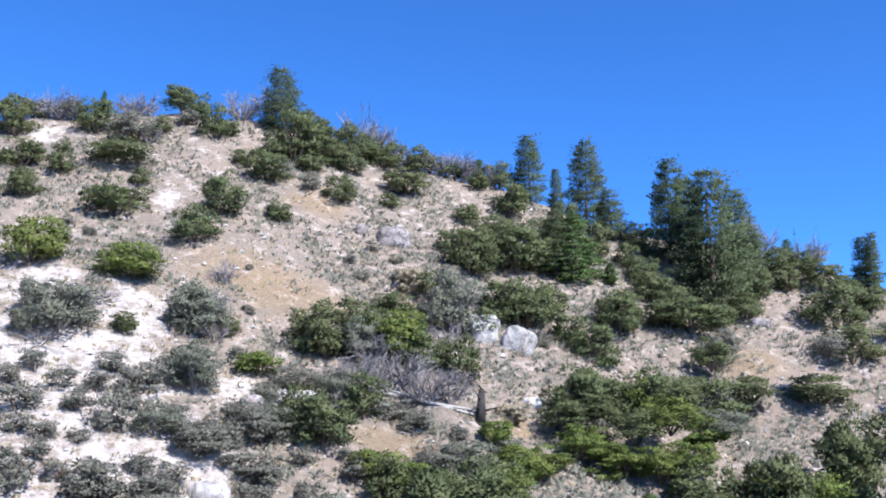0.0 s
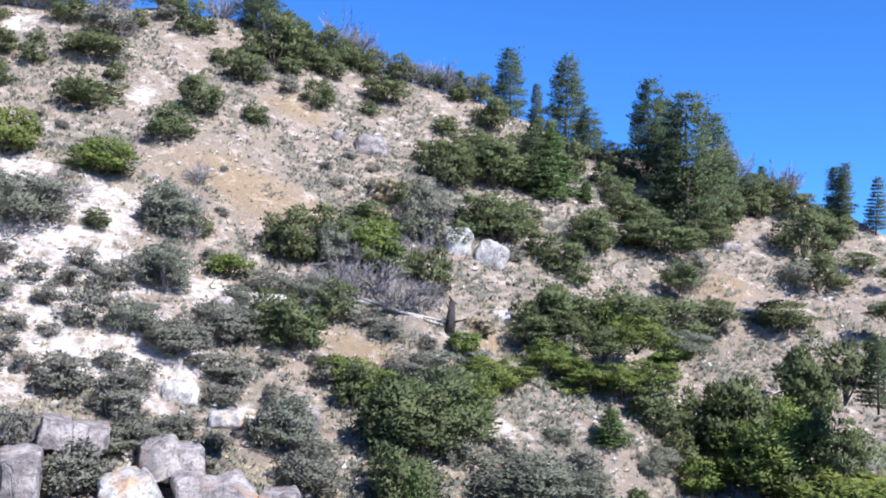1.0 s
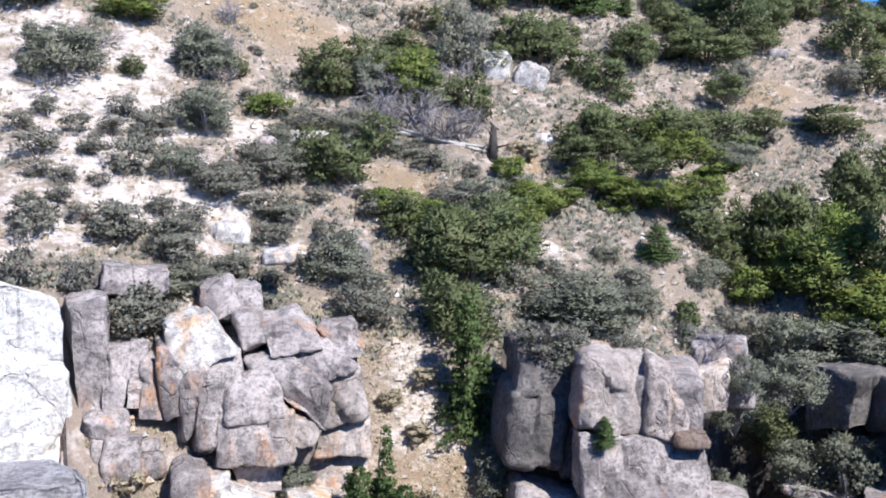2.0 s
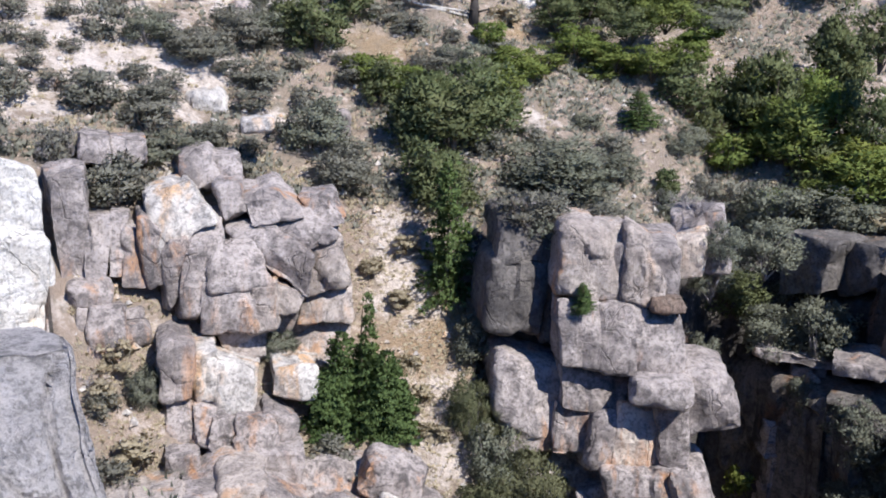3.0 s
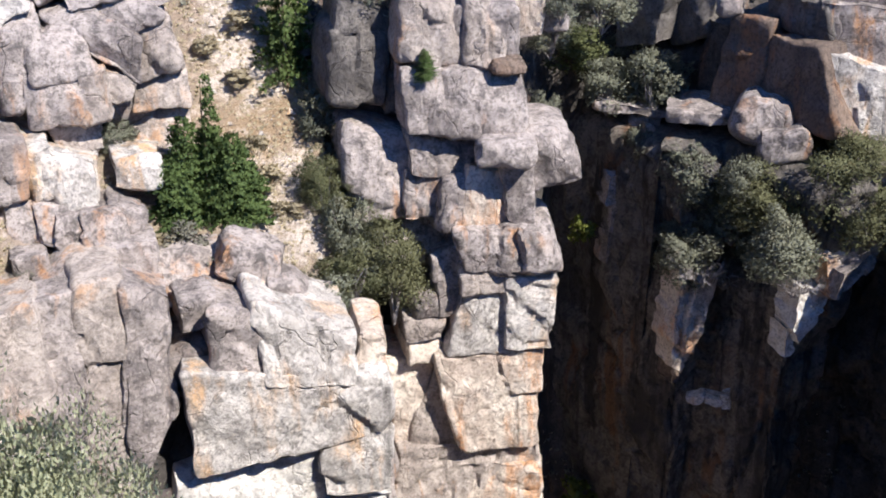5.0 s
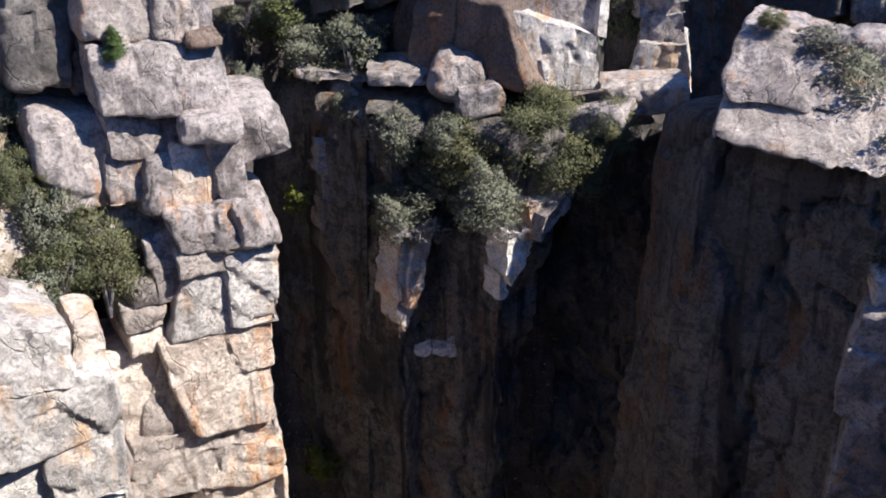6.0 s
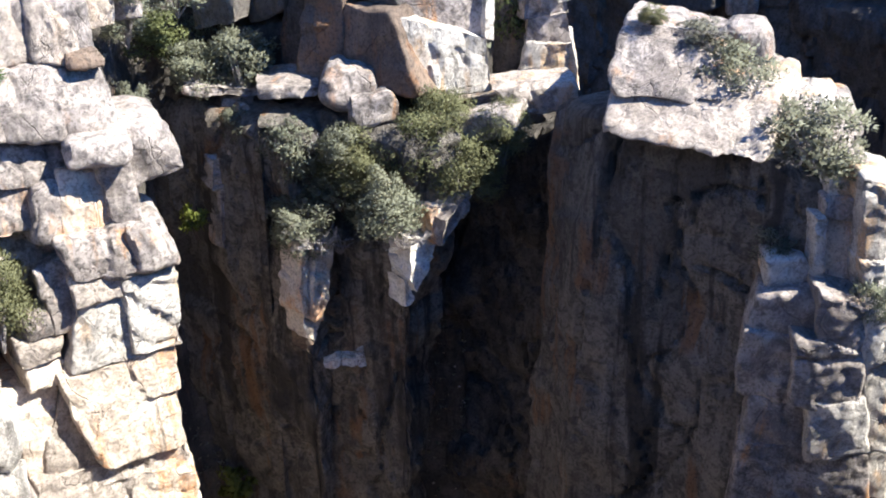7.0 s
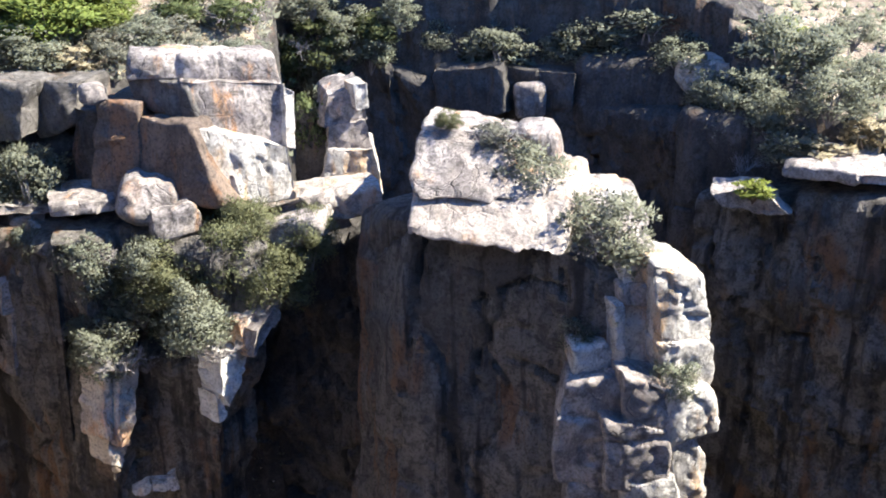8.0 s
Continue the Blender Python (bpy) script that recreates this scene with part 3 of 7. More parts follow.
def tube(path, radii, sides=4):
    """A bent, tapering stick along the path."""
    path = [np.asarray(q, float) for q in path]
    verts, faces = [], []
    for k, q in enumerate(path):
        way = path[min(k + 1, len(path) - 1)] - path[max(k - 1, 0)]
        way /= max(np.linalg.norm(way), 1e-9)
        u = np.cross(way, (0.31, 0.22, 0.92) if abs(way[2]) < 0.9 else (1, 0, 0))
        u /= np.linalg.norm(u)
        w = np.cross(way, u)
        for s in range(sides):
            t = 2 * np.pi * s / sides
            verts.append(q + radii[k] * (np.cos(t) * u + np.sin(t) * w))
    for k in range(len(path) - 1):
        for s in range(sides):
            s2 = (s + 1) % sides
            faces.append((k * sides + s, k * sides + s2, (k + 1) * sides + s2, (k + 1) * sides + s))
    faces.append(tuple(range(sides))[::-1])
    faces.append(tuple((len(path) - 1) * sides + s for s in range(sides)))
    return verts, faces


def joined(pieces):
    verts, faces = [], []
    for v, f in pieces:
        base = len(verts)
        verts += [tuple(q) for q in v]
        faces += [tuple(int(i) + base for i in g) for g in f]
    return verts, faces


def shrub_crown(mat, seed, lobes=14, count=1000, leaf=0.07, low=0.12, spread=0.36, name="crown"):
    """A lumpy crown one unit wide and one high, of many leaf sprays with gaps between the lumps."""
    rng = np.random.default_rng(seed)
    pts, ways, outs = [], [], []
    for k in range(lobes):
        t, rad = rng.uniform(0, 6.28), spread * rng.uniform(0.15, 1.0) ** 0.6
        z = low + 0.12 + (0.86 - low) * rng.uniform(0, 1) * (1 - (rad / 0.5) ** 2 * 0.75)
        c = np.array((rad * np.cos(t), rad * np.sin(t), z))
        size = rng.uniform(0.10, 0.19) * np.array((1, 1, 0.85))
        d = rng.normal(size=(count // lobes, 3))
        d /= np.linalg.norm(d, axis=1)[:, None]
        d[:, 2] = np.abs(d[:, 2]) * np.where(rng.uniform(size=len(d)) < 0.75, 1, -1)
        far = np.where(rng.uniform(size=len(d)) < 0.08, rng.uniform(1.05, 1.4, len(d)), rng.uniform(0.6, 1.12, len(d)))
        p = c + d * size * far[:, None]
        pts.append(p)
        outs.append(d + 0.6 * (p - (0, 0, 0.25)) / 0.5)
        w = d + rng.normal(size=d.shape) * 0.5 + (0, 0, 0.35)
        ways.append(w / np.linalg.norm(w, axis=1)[:, None])
    return leaf_mesh(name, np.vstack(pts), np.vstack(ways), np.vstack(outs), leaf, mat, rng, True)


def shrub_stems(mat, seed, count=7, thick=0.018, reach=0.36, high=0.75):
    rng = np.random.default_rng(seed + 50)
    pieces = []
    for k in range(count):
        t, rad, top = rng.uniform(0, 6.28), reach * rng.uniform(0.4, 1), high * rng.uniform(0.6, 1)
        end = np.array((rad * np.cos(t), rad * np.sin(t), top))
        mid = end * 0.5 + rng.normal(size=3) * 0.05
        mid[2] = abs(mid[2])
        pieces.append(tube([(0, 0, -0.15), mid, end], [thick, thick * 0.7, thick * 0.25]))
    v, f = joined(pieces)
    return mesh_of("stem", v, f, mat)


def bare_twigs(mat, seed, limbs=15, thick=0.016):
    """A leafless shrub: limbs that fork twice into fine twigs."""
    rng = np.random.default_rng(seed + 90)
    pieces = []

    def grow(a, way, length, rad, depth):
        mid = a + way * length * 0.5 + rng.normal(size=3) * length * 0.07
        b = a + way * length + rng.normal(size=3) * length * 0.1
        b[2] = max(b[2], 0.05)
        pieces.append(tube([a, mid, b], [rad, rad * 0.8, rad * 0.5], 3))
        if depth:
            for _ in range(3 if depth > 1 else 4):
                w = way + rng.normal(size=3) * 0.55
                grow(a + (b - a) * rng.uniform(0.45, 1), w / np.linalg.norm(w), length * 0.62, rad * 0.5, depth - 1)

    for k in range(limbs):
        t = rng.uniform(0, 6.28)
        w = np.array((np.cos(t) * 0.6, np.sin(t) * 0.6, rng.uniform(0.5, 1.2)))
        grow(np.array((0.03 * np.cos(t), 0.03 * np.sin(t), -0.05)), w / np.linalg.norm(w), rng.uniform(0.35, 0.5), thick, 2)
    v, f = joined(pieces)
    return mesh_of("branchwork", v, f, mat)


def conifer_boughs(rng, levels, arms, ragged, bare, power, droop, top, dense, fan=0.10):
    """Places, directions and facing of a conifer's needle sprays: whorls of boughs, with gaps, one unit high and wide."""
    pts, ways, outs = [], [], []
    for k in range(levels):
        z = bare + (0.98 - bare) * k / (levels - 1)
        reach = 0.5 * ((1 - (z - bare) / (1 - bare)) ** power * (1 - top) + top)
        for _ in range(arms):
            if rng.uniform() < ragged * 0.5:
                continue
            t = rng.uniform(0, 6.28)
            length = reach * (1 - ragged * rng.uniform(0, 1.2)) * rng.uniform(0.8, 1.1)
            out = np.array((np.cos(t), np.sin(t), 0))
            n = max(3, int(length / 0.5 * dense))
            z0 = z + rng.normal() * 0.012
            u = np.repeat(np.linspace(0.2, 1, n), 2)
            side = np.cross(out, (0, 0, 1)) * (np.clip(rng.normal(size=len(u)), -1.7, 1.7) * fan * (1.1 - u))[:, None]
            q = out * (length * u)[:, None] + side
            q[:, 2] += z0 - droop * length * u ** 1.5 + rng.normal(size=len(u)) * 0.008
            w = out + side * 6 + rng.normal(size=q.shape) * 0.45 + (0, 0, 0.25)
            pts.append(q)
            ways.append(w / np.linalg.norm(w, axis=1)[:, None])
            outs.append(np.tile(out * 0.7 + (0, 0, 0.8), (len(u), 1)) + side * 4)
    return np.vstack(pts), np.vstack(ways), np.vstack(outs)


def conifer_crown(mat, seed, levels=26, arms=7, ragged=0.25, bare=0.06, leaf=0.055, power=0.8, droop=0.15, top=0.04, dense=11, fan=0.10):
    """The needles of a conifer one unit high and one wide."""
    rng = np.random.default_rng(seed)
    return leaf_mesh("crown", *conifer_boughs(rng, levels, arms, ragged, bare, power, droop, top, dense, fan), leaf, mat, rng)


def clustered_conifer(mat, seed, stems, leaf):
    """Several conifers grown together: stems as (across, along, height, width, power)."""
    rng = np.random.default_rng(seed)
    all_parts = []
    for dx, dy, high, wide, power in stems:
        p, w, o = conifer_boughs(rng, 22, 12, 0.5, 0.02, power, 0.10, 0.08, 34 * wide + 10)
        all_parts.append((p * (wide, wide, high) + (dx, dy, 0), w, o))
    return leaf_mesh("crown", *(np.vstack(q) for q in zip(*all_parts)), leaf, mat, rng)


def trunk_mesh(mat, seed, thick=0.022, stubs=0, high=0.97):
    rng = np.random.default_rng(seed + 20)
    bend = rng.normal(size=(4, 2)) * 0.012
    path = [(0, 0, -0.06)] + [(bend[k][0], bend[k][1], high * (k + 1) / 4) for k in range(4)]
    pieces = [tube(path, [thick, thick * 0.85, thick * 0.6, thick * 0.38, thick * 0.12], 7)]
    for _ in range(stubs):
        z, t, n = rng.uniform(0.2, 0.95), rng.uniform(0, 6.28), rng.uniform(0.08, 0.28)
        a = np.array((0, 0, z))
        b = a + n * np.array((np.cos(t), np.sin(t), rng.uniform(-0.1, 0.5)))
        pieces.append(tube([a, (a + b) / 2 + (0, 0, 0.02), b], [thick * 0.3, thick * 0.2, thick * 0.08], 3))
    v, f = joined(pieces)
    return mesh_of("trunk", v, f, mat, smooth=True)


KINDS = {}


def kind(name, label, category, group, variants):
    KINDS[name] = (label, category, group, variants)


kind("juniper_shrub", "dark green juniper shrub rooted in dry gravel", "shrub", "juniper shrubs on the slope",
     [[("crown", shrub_crown(leaf_juniper, s, 32 + s % 6, 3700 if s < 4 else 1600, 0.039 if s < 4 else 0.056, 0.02)), ("stem", shrub_stems(bark, s))] for s in range(8)])
kind("green_shrub", "bright yellow-green leafy shrub on the slope", "shrub", "leafy green shrubs",
     [[("crown", shrub_crown(leaf_bright, 10 + s, 34, 5200 if s < 3 else 2300, 0.036 if s < 3 else 0.052, 0.02)), ("stem", shrub_stems(bark, 10 + s))] for s in range(6)])
kind("sagebrush", "low grey-brown sagebrush on pale ground", "shrub", "sagebrush on the slope",
     [[("crown", shrub_crown(leaf_sage, 20 + s, 28, 3200 if s < 4 else 1700, 0.036 if s < 4 else 0.050, 0.0)), ("stem", shrub_stems(bark, 20 + s, 5))] for s in range(8)])
kind("mahogany_shrub", "grey-green mountain shrub growing from a rock ledge", "shrub", "grey-green shrubs on the rocks",
     [[("crown", shrub_crown(leaf_grey, 30 + s, 44, 5000, 0.034, 0.02, 0.38)), ("stem", shrub_stems(dead_wood, 30 + s, 11))] for s in range(5)])
kind("olive_shrub", "dense olive green shrub on a canyon ledge", "shrub", "olive shrubs on the ledge",
     [[("crown", shrub_crown(leaf_olive, 40 + s, 54, 16000, 0.021, 0.02, 0.4)), ("stem", shrub_stems(dead_wood, 40 + s, 11))] for s in range(3)])
kind("bare_shrub", "leafless grey shrub with fine twigs", "shrub", "leafless shrubs",
     [[("branchwork", bare_twigs(dead_wood, s))] for s in range(4)])
kind("pine_tree", "tall dark green pine on the hillside", "tree", "pines on the ridge",
     [[("crown", conifer_crown(leaf_pine, 50 + s, 15, 20, 0.5, 0.05, 0.018, 0.66, -0.04, 0.14, 70, 0.17)), ("trunk", trunk_mesh(bark, 50 + s))] for s in range(4)])
kind("fir_tree", "green pointed fir tree", "tree", "firs near the gully",
     [[("crown", conifer_crown(leaf_fir, 60 + s, 24, 12, 0.6, 0.01, 0.030, 0.62, 0.05, 0.06, 40)), ("trunk", trunk_mesh(bark, 60 + s))] for s in range(3)])
kind("gully_fir", "dense green fir with a slender tip in the gully", "tree", "",
     [[("crown", clustered_conifer(leaf_fir, 66, ((0.06, 0, 1.0, 0.55, 0.8), (-0.20, 0.05, 0.72, 0.8, 0.5), (0.24, -0.04, 0.60, 0.85, 0.4), (-0.36, -0.06, 0.46, 0.7, 0.4), (0.05, 0.16, 0.62, 0.9, 0.45), (0.36, 0.02, 0.40, 0.7, 0.4)), 0.024)), ("trunk", trunk_mesh(bark, 66))]])
kind("dead_snag", "dead charred tree trunk with broken branches", "dead tree", "dead snags",
     [[("trunk", trunk_mesh(charred_wood, 70 + s, 0.03, 22))] for s in range(3)])
kind("fern_shrub", "yellow-green shrub in the shaded recess", "shrub", "yellow-green shrubs",
     [[("crown", shrub_crown(leaf_fern, 80 + s, 16, 900, 0.09)), ("stem", shrub_stems(bark, 80 + s))] for s in range(2)])
kind("rust_shrub", "small rust-red shrub on the far rim", "shrub", "",
     [[("crown", shrub_crown(leaf_rust, 85, 16, 900, 0.09)), ("stem", shrub_stems(bark, 85))]])
kind("straw_tussock", "clump of pale dry grass", "grass", "dry grass clumps",
     [[("crown", shrub_crown(leaf_straw, 88 + s, 14, 900, 0.10, 0.0)), ("stem", shrub_stems(leaf_straw, 88 + s, 9))] for s in range(2)])
COUNT = [0]


def plant(name, x, y, z, width, height, label="", spin=None):
    """A plant of that kind at its foot, so wide and so high."""
    COUNT[0] += 1
    text, category, group, variants = KINDS[name]
    rng = random.Random(COUNT[0])
    ob = tagged(new(name), label or text, category, group)
    if len(variants) > 5:  # finer leaves on the large ones
        n = len(variants) // 2
        variants = variants[:n] if width > 3.4 else variants[n:]
    for piece, me in variants[rng.randrange(len(variants))]:
        part(piece, me, ob)
    spin, squash = rng.uniform(0, 6.28) if spin is None else spin, rng.uniform(0.9, 1.1)
    ob.matrix_world = Matrix.LocRotScale((x, y, z), Euler((rng.uniform(-0.06, 0.06), rng.uniform(-0.06, 0.06), spin)), (width * squash, width / squash, height))
    return ob


def scatter(name, label, category, mat, count, seed, build, where):
    """Many small alike things strewn over the ground, as one object."""
    rng = np.random.default_rng(seed)
    verts, faces, base = [], [], 0
    az, r = where(rng, count)
    x, y = r * np.sin(np.radians(az)), r * np.cos(np.radians(az))
    z = ground_z(x, y)
    for q in np.stack([x, y, z], 1):
        v, f = build(rng)
        verts.append(v + q)
        faces.append(f + base)
        base += len(v)
    leafy = len(faces[0]) < 8
    me = mesh_of(name, np.vstack(verts), np.vstack(faces), mat, smooth=leafy)
    if leafy:
        up = rng.normal(size=(len(me.vertices) // 3, 3)) * 0.25 + (0.0, -0.4, 0.9)
        up /= np.linalg.norm(up, axis=1)[:, None]
        me.normals_split_custom_set_from_vertices([tuple(q) for q in np.repeat(up, 3, axis=0)])
    return tagged(new(name, me), label, category, kind="stuff")


def tuft(rng, size=0.45):
    """A low clump of upright leaf sprays."""
    n, s = 6, size * rng.uniform(0.5, 1.5)
    c = rng.normal(size=(n, 3)) * (0.3, 0.3, 0.12) * s
    c[:, 2] = np.abs(c[:, 2]) + 0.22 * s
    w = c * (1.2, 1.2, 1.0) + (0, 0, 0.25 * s)
    return sprigs(c, w / np.linalg.norm(w, axis=1)[:, None], s * 0.5, rng, np.tile((0.0, -0.4, 0.9), (n, 1)))


def stone(rng):
    """A small angular stone."""
    s = 0.06 + 0.26 * rng.uniform() ** 5
    v = np.array([(1, 0, 0), (0, 1, 0), (-1, 0, 0), (0, -1, 0), (0.3, 0.2, 0.8), (-0.2, -0.1, 0.75), (0, 0, -0.5)]) * rng.uniform(0.6, 1.2, (7, 3)) * s
    t = rng.uniform(0, 6.28)
    v[:, :2] = v[:, :2] @ np.array([[np.cos(t), -np.sin(t)], [np.sin(t), np.cos(t)]])
    return v, np.array([(0, 1, 4), (1, 2, 5), (1, 5, 4), (2, 3, 5), (3, 0, 4), (3, 4, 5), (1, 0, 6), (2, 1, 6), (3, 2, 6), (0, 3, 6)])


def on_hill(rng, count):
    return rng.uniform(-30, 36, count), 45 + 52 * rng.uniform(0, 1, count) ** 1.15


def in_drifts(rng, count):
    """Over the hill, crowded in loose drifts."""
    az, r = on_hill(rng, count * 3)
    x, y = r * np.sin(np.radians(az)), r * np.cos(np.radians(az))
    thick = np.sin(x * 0.45 + 1.7 * np.sin(y * 0.23)) * np.sin(y * 0.37 + 1.3 * np.sin(x * 0.19)) + 0.5 * np.sin(x * 1.1 + y * 0.9)
    bare = 2.5 * patch(x, y, CHALK) + 0.8 * patch(x, y, OCHRE)
    keep = np.argsort(rng.uniform(-1, 1, len(x)) - 0.8 * thick + bare)[:count]
    return az[keep], r[keep]


def in_gully(rng, count):
    return rng.uniform(-21, 3, count), rng.uniform(34, 48, count)


def on_far_rim(rng, count):
    return rng.uniform(35, 75, count), rng.uniform(58, 90, count)


def log(name, path, thick, mat, label):
    """A dead trunk along the path, with broken branch stubs."""
    rng = np.random.default_rng(len(label))
    p = [np.array(q, float) for q in path]
    pieces = [tube(p, [thick, thick * 0.85, thick * 0.55], 8)]
    for _ in range(9):
        u, k = rng.uniform(0, 1), rng.integers(0, len(p) - 1)
        a = p[k] + (p[k + 1] - p[k]) * u
        b = a + rng.normal(size=3) * (0.35, 0.25, 0.3) + (0, 0, 0.35)
        pieces.append(tube([a, (a + b) / 2, b], [thick * 0.3, thick * 0.22, thick * 0.08], 4))
    v, f = joined(pieces)
    return tagged(new(name, mesh_of(name, v, f, mat, smooth=True)), label, "dead wood")


# ---- rocks ----
tower = outcrop("rock_tower", "tall stacked granite tower with orange stained faces")
block(tower, (6.38, 39.18, -8.66), 4, ((-1.20, 1.46), (1.54, 1.40), (1.26, -1.73), (-1.58, -1.21)), 3.5, lean=0.7, rad=1.3, bulge=0.30, cells=4, amp=0.09, cracks=1, mat=granite_tan)
block(tower, (8.18, 38.75, -9.04), -6, ((-0.59, 1.80), (0.68, 0.79), (0.73, -1.45), (-0.81, -1.22)), 3.5, lean=0.5, rad=1.0, bulge=0.20, cells=4, amp=0.09, cracks=1, mat=granite_tan)
block(tower, (7.17, 38.44, -11.62), 0, ((-2.51, 1.45), (2.51, 1.12), (2.48, -1.64), (-2.43, -1.01)), 3.5, lean=0.5, rad=0.9, bulge=0.20, cells=5, amp=0.1, cracks=2)
block(tower, (9.05, 38.24, -10.29), -2, ((-0.52, 0.26), (0.47, 0.23), (0.57, -0.28), (-0.52, -0.20)), 3.5, lean=0.3, rad=0.4, bulge=0.15, cells=4, amp=0.09, cracks=1, mat=granite_brown)
block(tower, (3.82, 39.32, -14.93), 6, ((-1.25, 2.16), (1.47, 1.43), (1.24, -2.00), (-1.44, -1.73)), 3.5, lean=0.7, rad=1.1, bulge=0.30, cells=4, amp=0.1, cracks=2)
block(tower, (6.23, 38.80, -14.11), 4, ((-1.19, 1.03), (1.44, 0.48), (1.17, -0.84), (-1.40, -0.69)), 3.5, lean=0.5, rad=0.7, bulge=0.20, cells=4, amp=0.09, cracks=1)
block(tower, (5.64, 38.79, -15.71), 4, ((-0.94, 1.07), (1.67, 0.81), (0.40, -0.95), (-1.12, -0.96)), 3.5, lean=0.3, rad=0.6, bulge=0.15, cells=4, amp=0.09, cracks=1)
block(tower, (10.81, 38.10, -14.26), -8, ((-1.13, 1.49), (0.66, 0.83), (1.22, -1.07), (-0.74, -1.30)), 3.5, lean=0.5, rad=1.0, bulge=0.30, cells=4, amp=0.09, cracks=1)
block(tower, (6.52, 38.05, -15.97), 3, ((-0.32, 1.05), (0.78, 1.22), (0.16, -1.15), (-0.62, -1.16)), 3.5, lean=0.2, rad=1.0, bulge=0.30, cells=4, amp=0.09, cracks=1)
block(tower, (7.87, 37.89, -15.81), -2, ((-0.65, 1.33), (0.75, 1.07), (1.08, -1.19), (-1.17, -1.27)), 3.5, lean=0.2, rad=0.5, bulge=0.10, cells=4, amp=0.09, cracks=1, mat=granite_fresh)
block(tower, (9.21, 37.48, -15.54), -6, ((-0.81, 1.47), (0.61, 1.24), (0.64, -1.42), (-0.44, -1.36)), 3.5, lean=0.3, rad=0.8, bulge=0.15, cells=4, amp=0.09, cracks=1)
block(tower, (8.58, 37.22, -17.99), -3, ((-2.14, 0.99), (1.81, 0.90), (2.23, -1.07), (-1.89, -0.86)), 3.5, lean=0.4, rad=1.2, bulge=0.30, cells=4, amp=0.09, cracks=1)
block(tower, (9.81, 36.61, -17.90), -6, ((-0.72, 0.93), (0.52, 0.81), (0.83, -0.83), (-0.62, -0.94)), 3.5, lean=0.3, rad=1.0, bulge=0.30, cells=4, amp=0.09, cracks=1)
block(tower, (8.64, 37.31, -19.39), -3, ((-1.97, 0.61), (1.96, 0.31), (1.92, -0.50), (-1.90, -0.42)), 3.5, lean=0.3, rad=0.4, bulge=0.15, cells=4, amp=0.09, cracks=1, mat=granite_tan)
block(tower, (7.52, 37.45, -21.24), -1, ((-0.57, 1.60), (1.19, 1.71), (1.03, -1.78), (-1.67, -1.63)), 3.5, lean=0.2, rad=0.7, bulge=0.15, cells=4, amp=0.09, cracks=1, mat=granite_white)
block(tower, (9.41, 36.92, -21.06), -5, ((-0.95, 1.87), (1.09, 1.48), (0.91, -1.81), (-1.05, -1.64)), 3.5, lean=0.2, rad=0.7, bulge=0.12, cells=4, amp=0.09, cracks=1, mat=granite_white)
block(tower, (5.08, 37.96, -20.57), 4, ((-0.60, 0.57), (0.54, 0.57), (0.61, -0.60), (-0.55, -0.55)), 3.5, lean=0.2, rad=0.9, bulge=0.30, cells=4, amp=0.09, cracks=1)
block(tower, (6.21, 38.00, -20.25), 2, ((-0.52, 1.02), (0.56, 0.78), (0.53, -1.04), (-0.57, -0.79)), 3.5, lean=0.2, rad=0.8, bulge=0.30, cells=4, amp=0.09, cracks=1)
block(tower, (6.18, 38.30, -18.89), 2, ((-0.57, 0.39), (0.58, 0.90), (0.54, -0.72), (-0.55, -0.59)), 3.5, lean=0.3, rad=0.8, bulge=0.15, cells=4, amp=0.09, cracks=1)
block(tower, (4.98, 37.87, -21.71), 4, ((-0.81, 0.64), (1.00, 0.49), (0.72, -0.60), (-0.90, -0.53)), 3.5, lean=0.2, rad=0.8, bulge=0.20, cells=4, amp=0.09, cracks=1, mat=granite_tan)
block(tower, (4.95, 37.98, -22.84), 4, ((-0.72, 0.51), (0.81, 0.45), (0.62, -0.56), (-0.71, -0.41)), 3.5, lean=0.3, rad=0.5, bulge=0.15, cells=4, amp=0.09, cracks=1, mat=granite_fresh)
block(tower, (7.87, 37.18, -25.44), -2, ((-2.66, 2.48), (2.21, 2.38), (1.96, -2.67), (-1.49, -2.40)), 4.0, lean=0.2, rad=0.5, bulge=0.08, cells=4, amp=0.08, cracks=1, mat=granite_fresh)
block(tower, (4.08, 38.28, -25.37), 5, ((-1.06, 2.22), (1.30, 1.72), (0.44, -1.12), (-0.68, -2.96)), 3.5, lean=0.3, rad=0.5, bulge=0.15, cells=4, amp=0.09, cracks=1, mat=granite_fresh)
block(tower, (5.09, 38.06, -26.72), 3, ((-0.60, 0.58), (0.38, 2.84), (1.59, -1.75), (-1.36, -1.79)), 3.5, lean=0.3, rad=0.5, bulge=0.15, cells=4, amp=0.09, cracks=1, mat=granite_tan)
block(tower, (6.52, 37.44, -29.46), -1, ((-3.08, 1.79), (3.38, 1.22), (3.25, -1.93), (-3.48, -1.16)), 3.5, lean=0.2, rad=0.4, bulge=0.05, cells=9, amp=0.15, cracks=4, mat=granite_tan)
block(tower, (3.26, 40.27, -10.38), 8, ((-0.84, 1.48), (1.21, 1.44), (0.96, -1.77), (-1.31, -1.23)), 3.5, lean=0.3, rad=1.3, bulge=0.40, cells=4, amp=0.09, cracks=1, mat=granite_grey_shade)
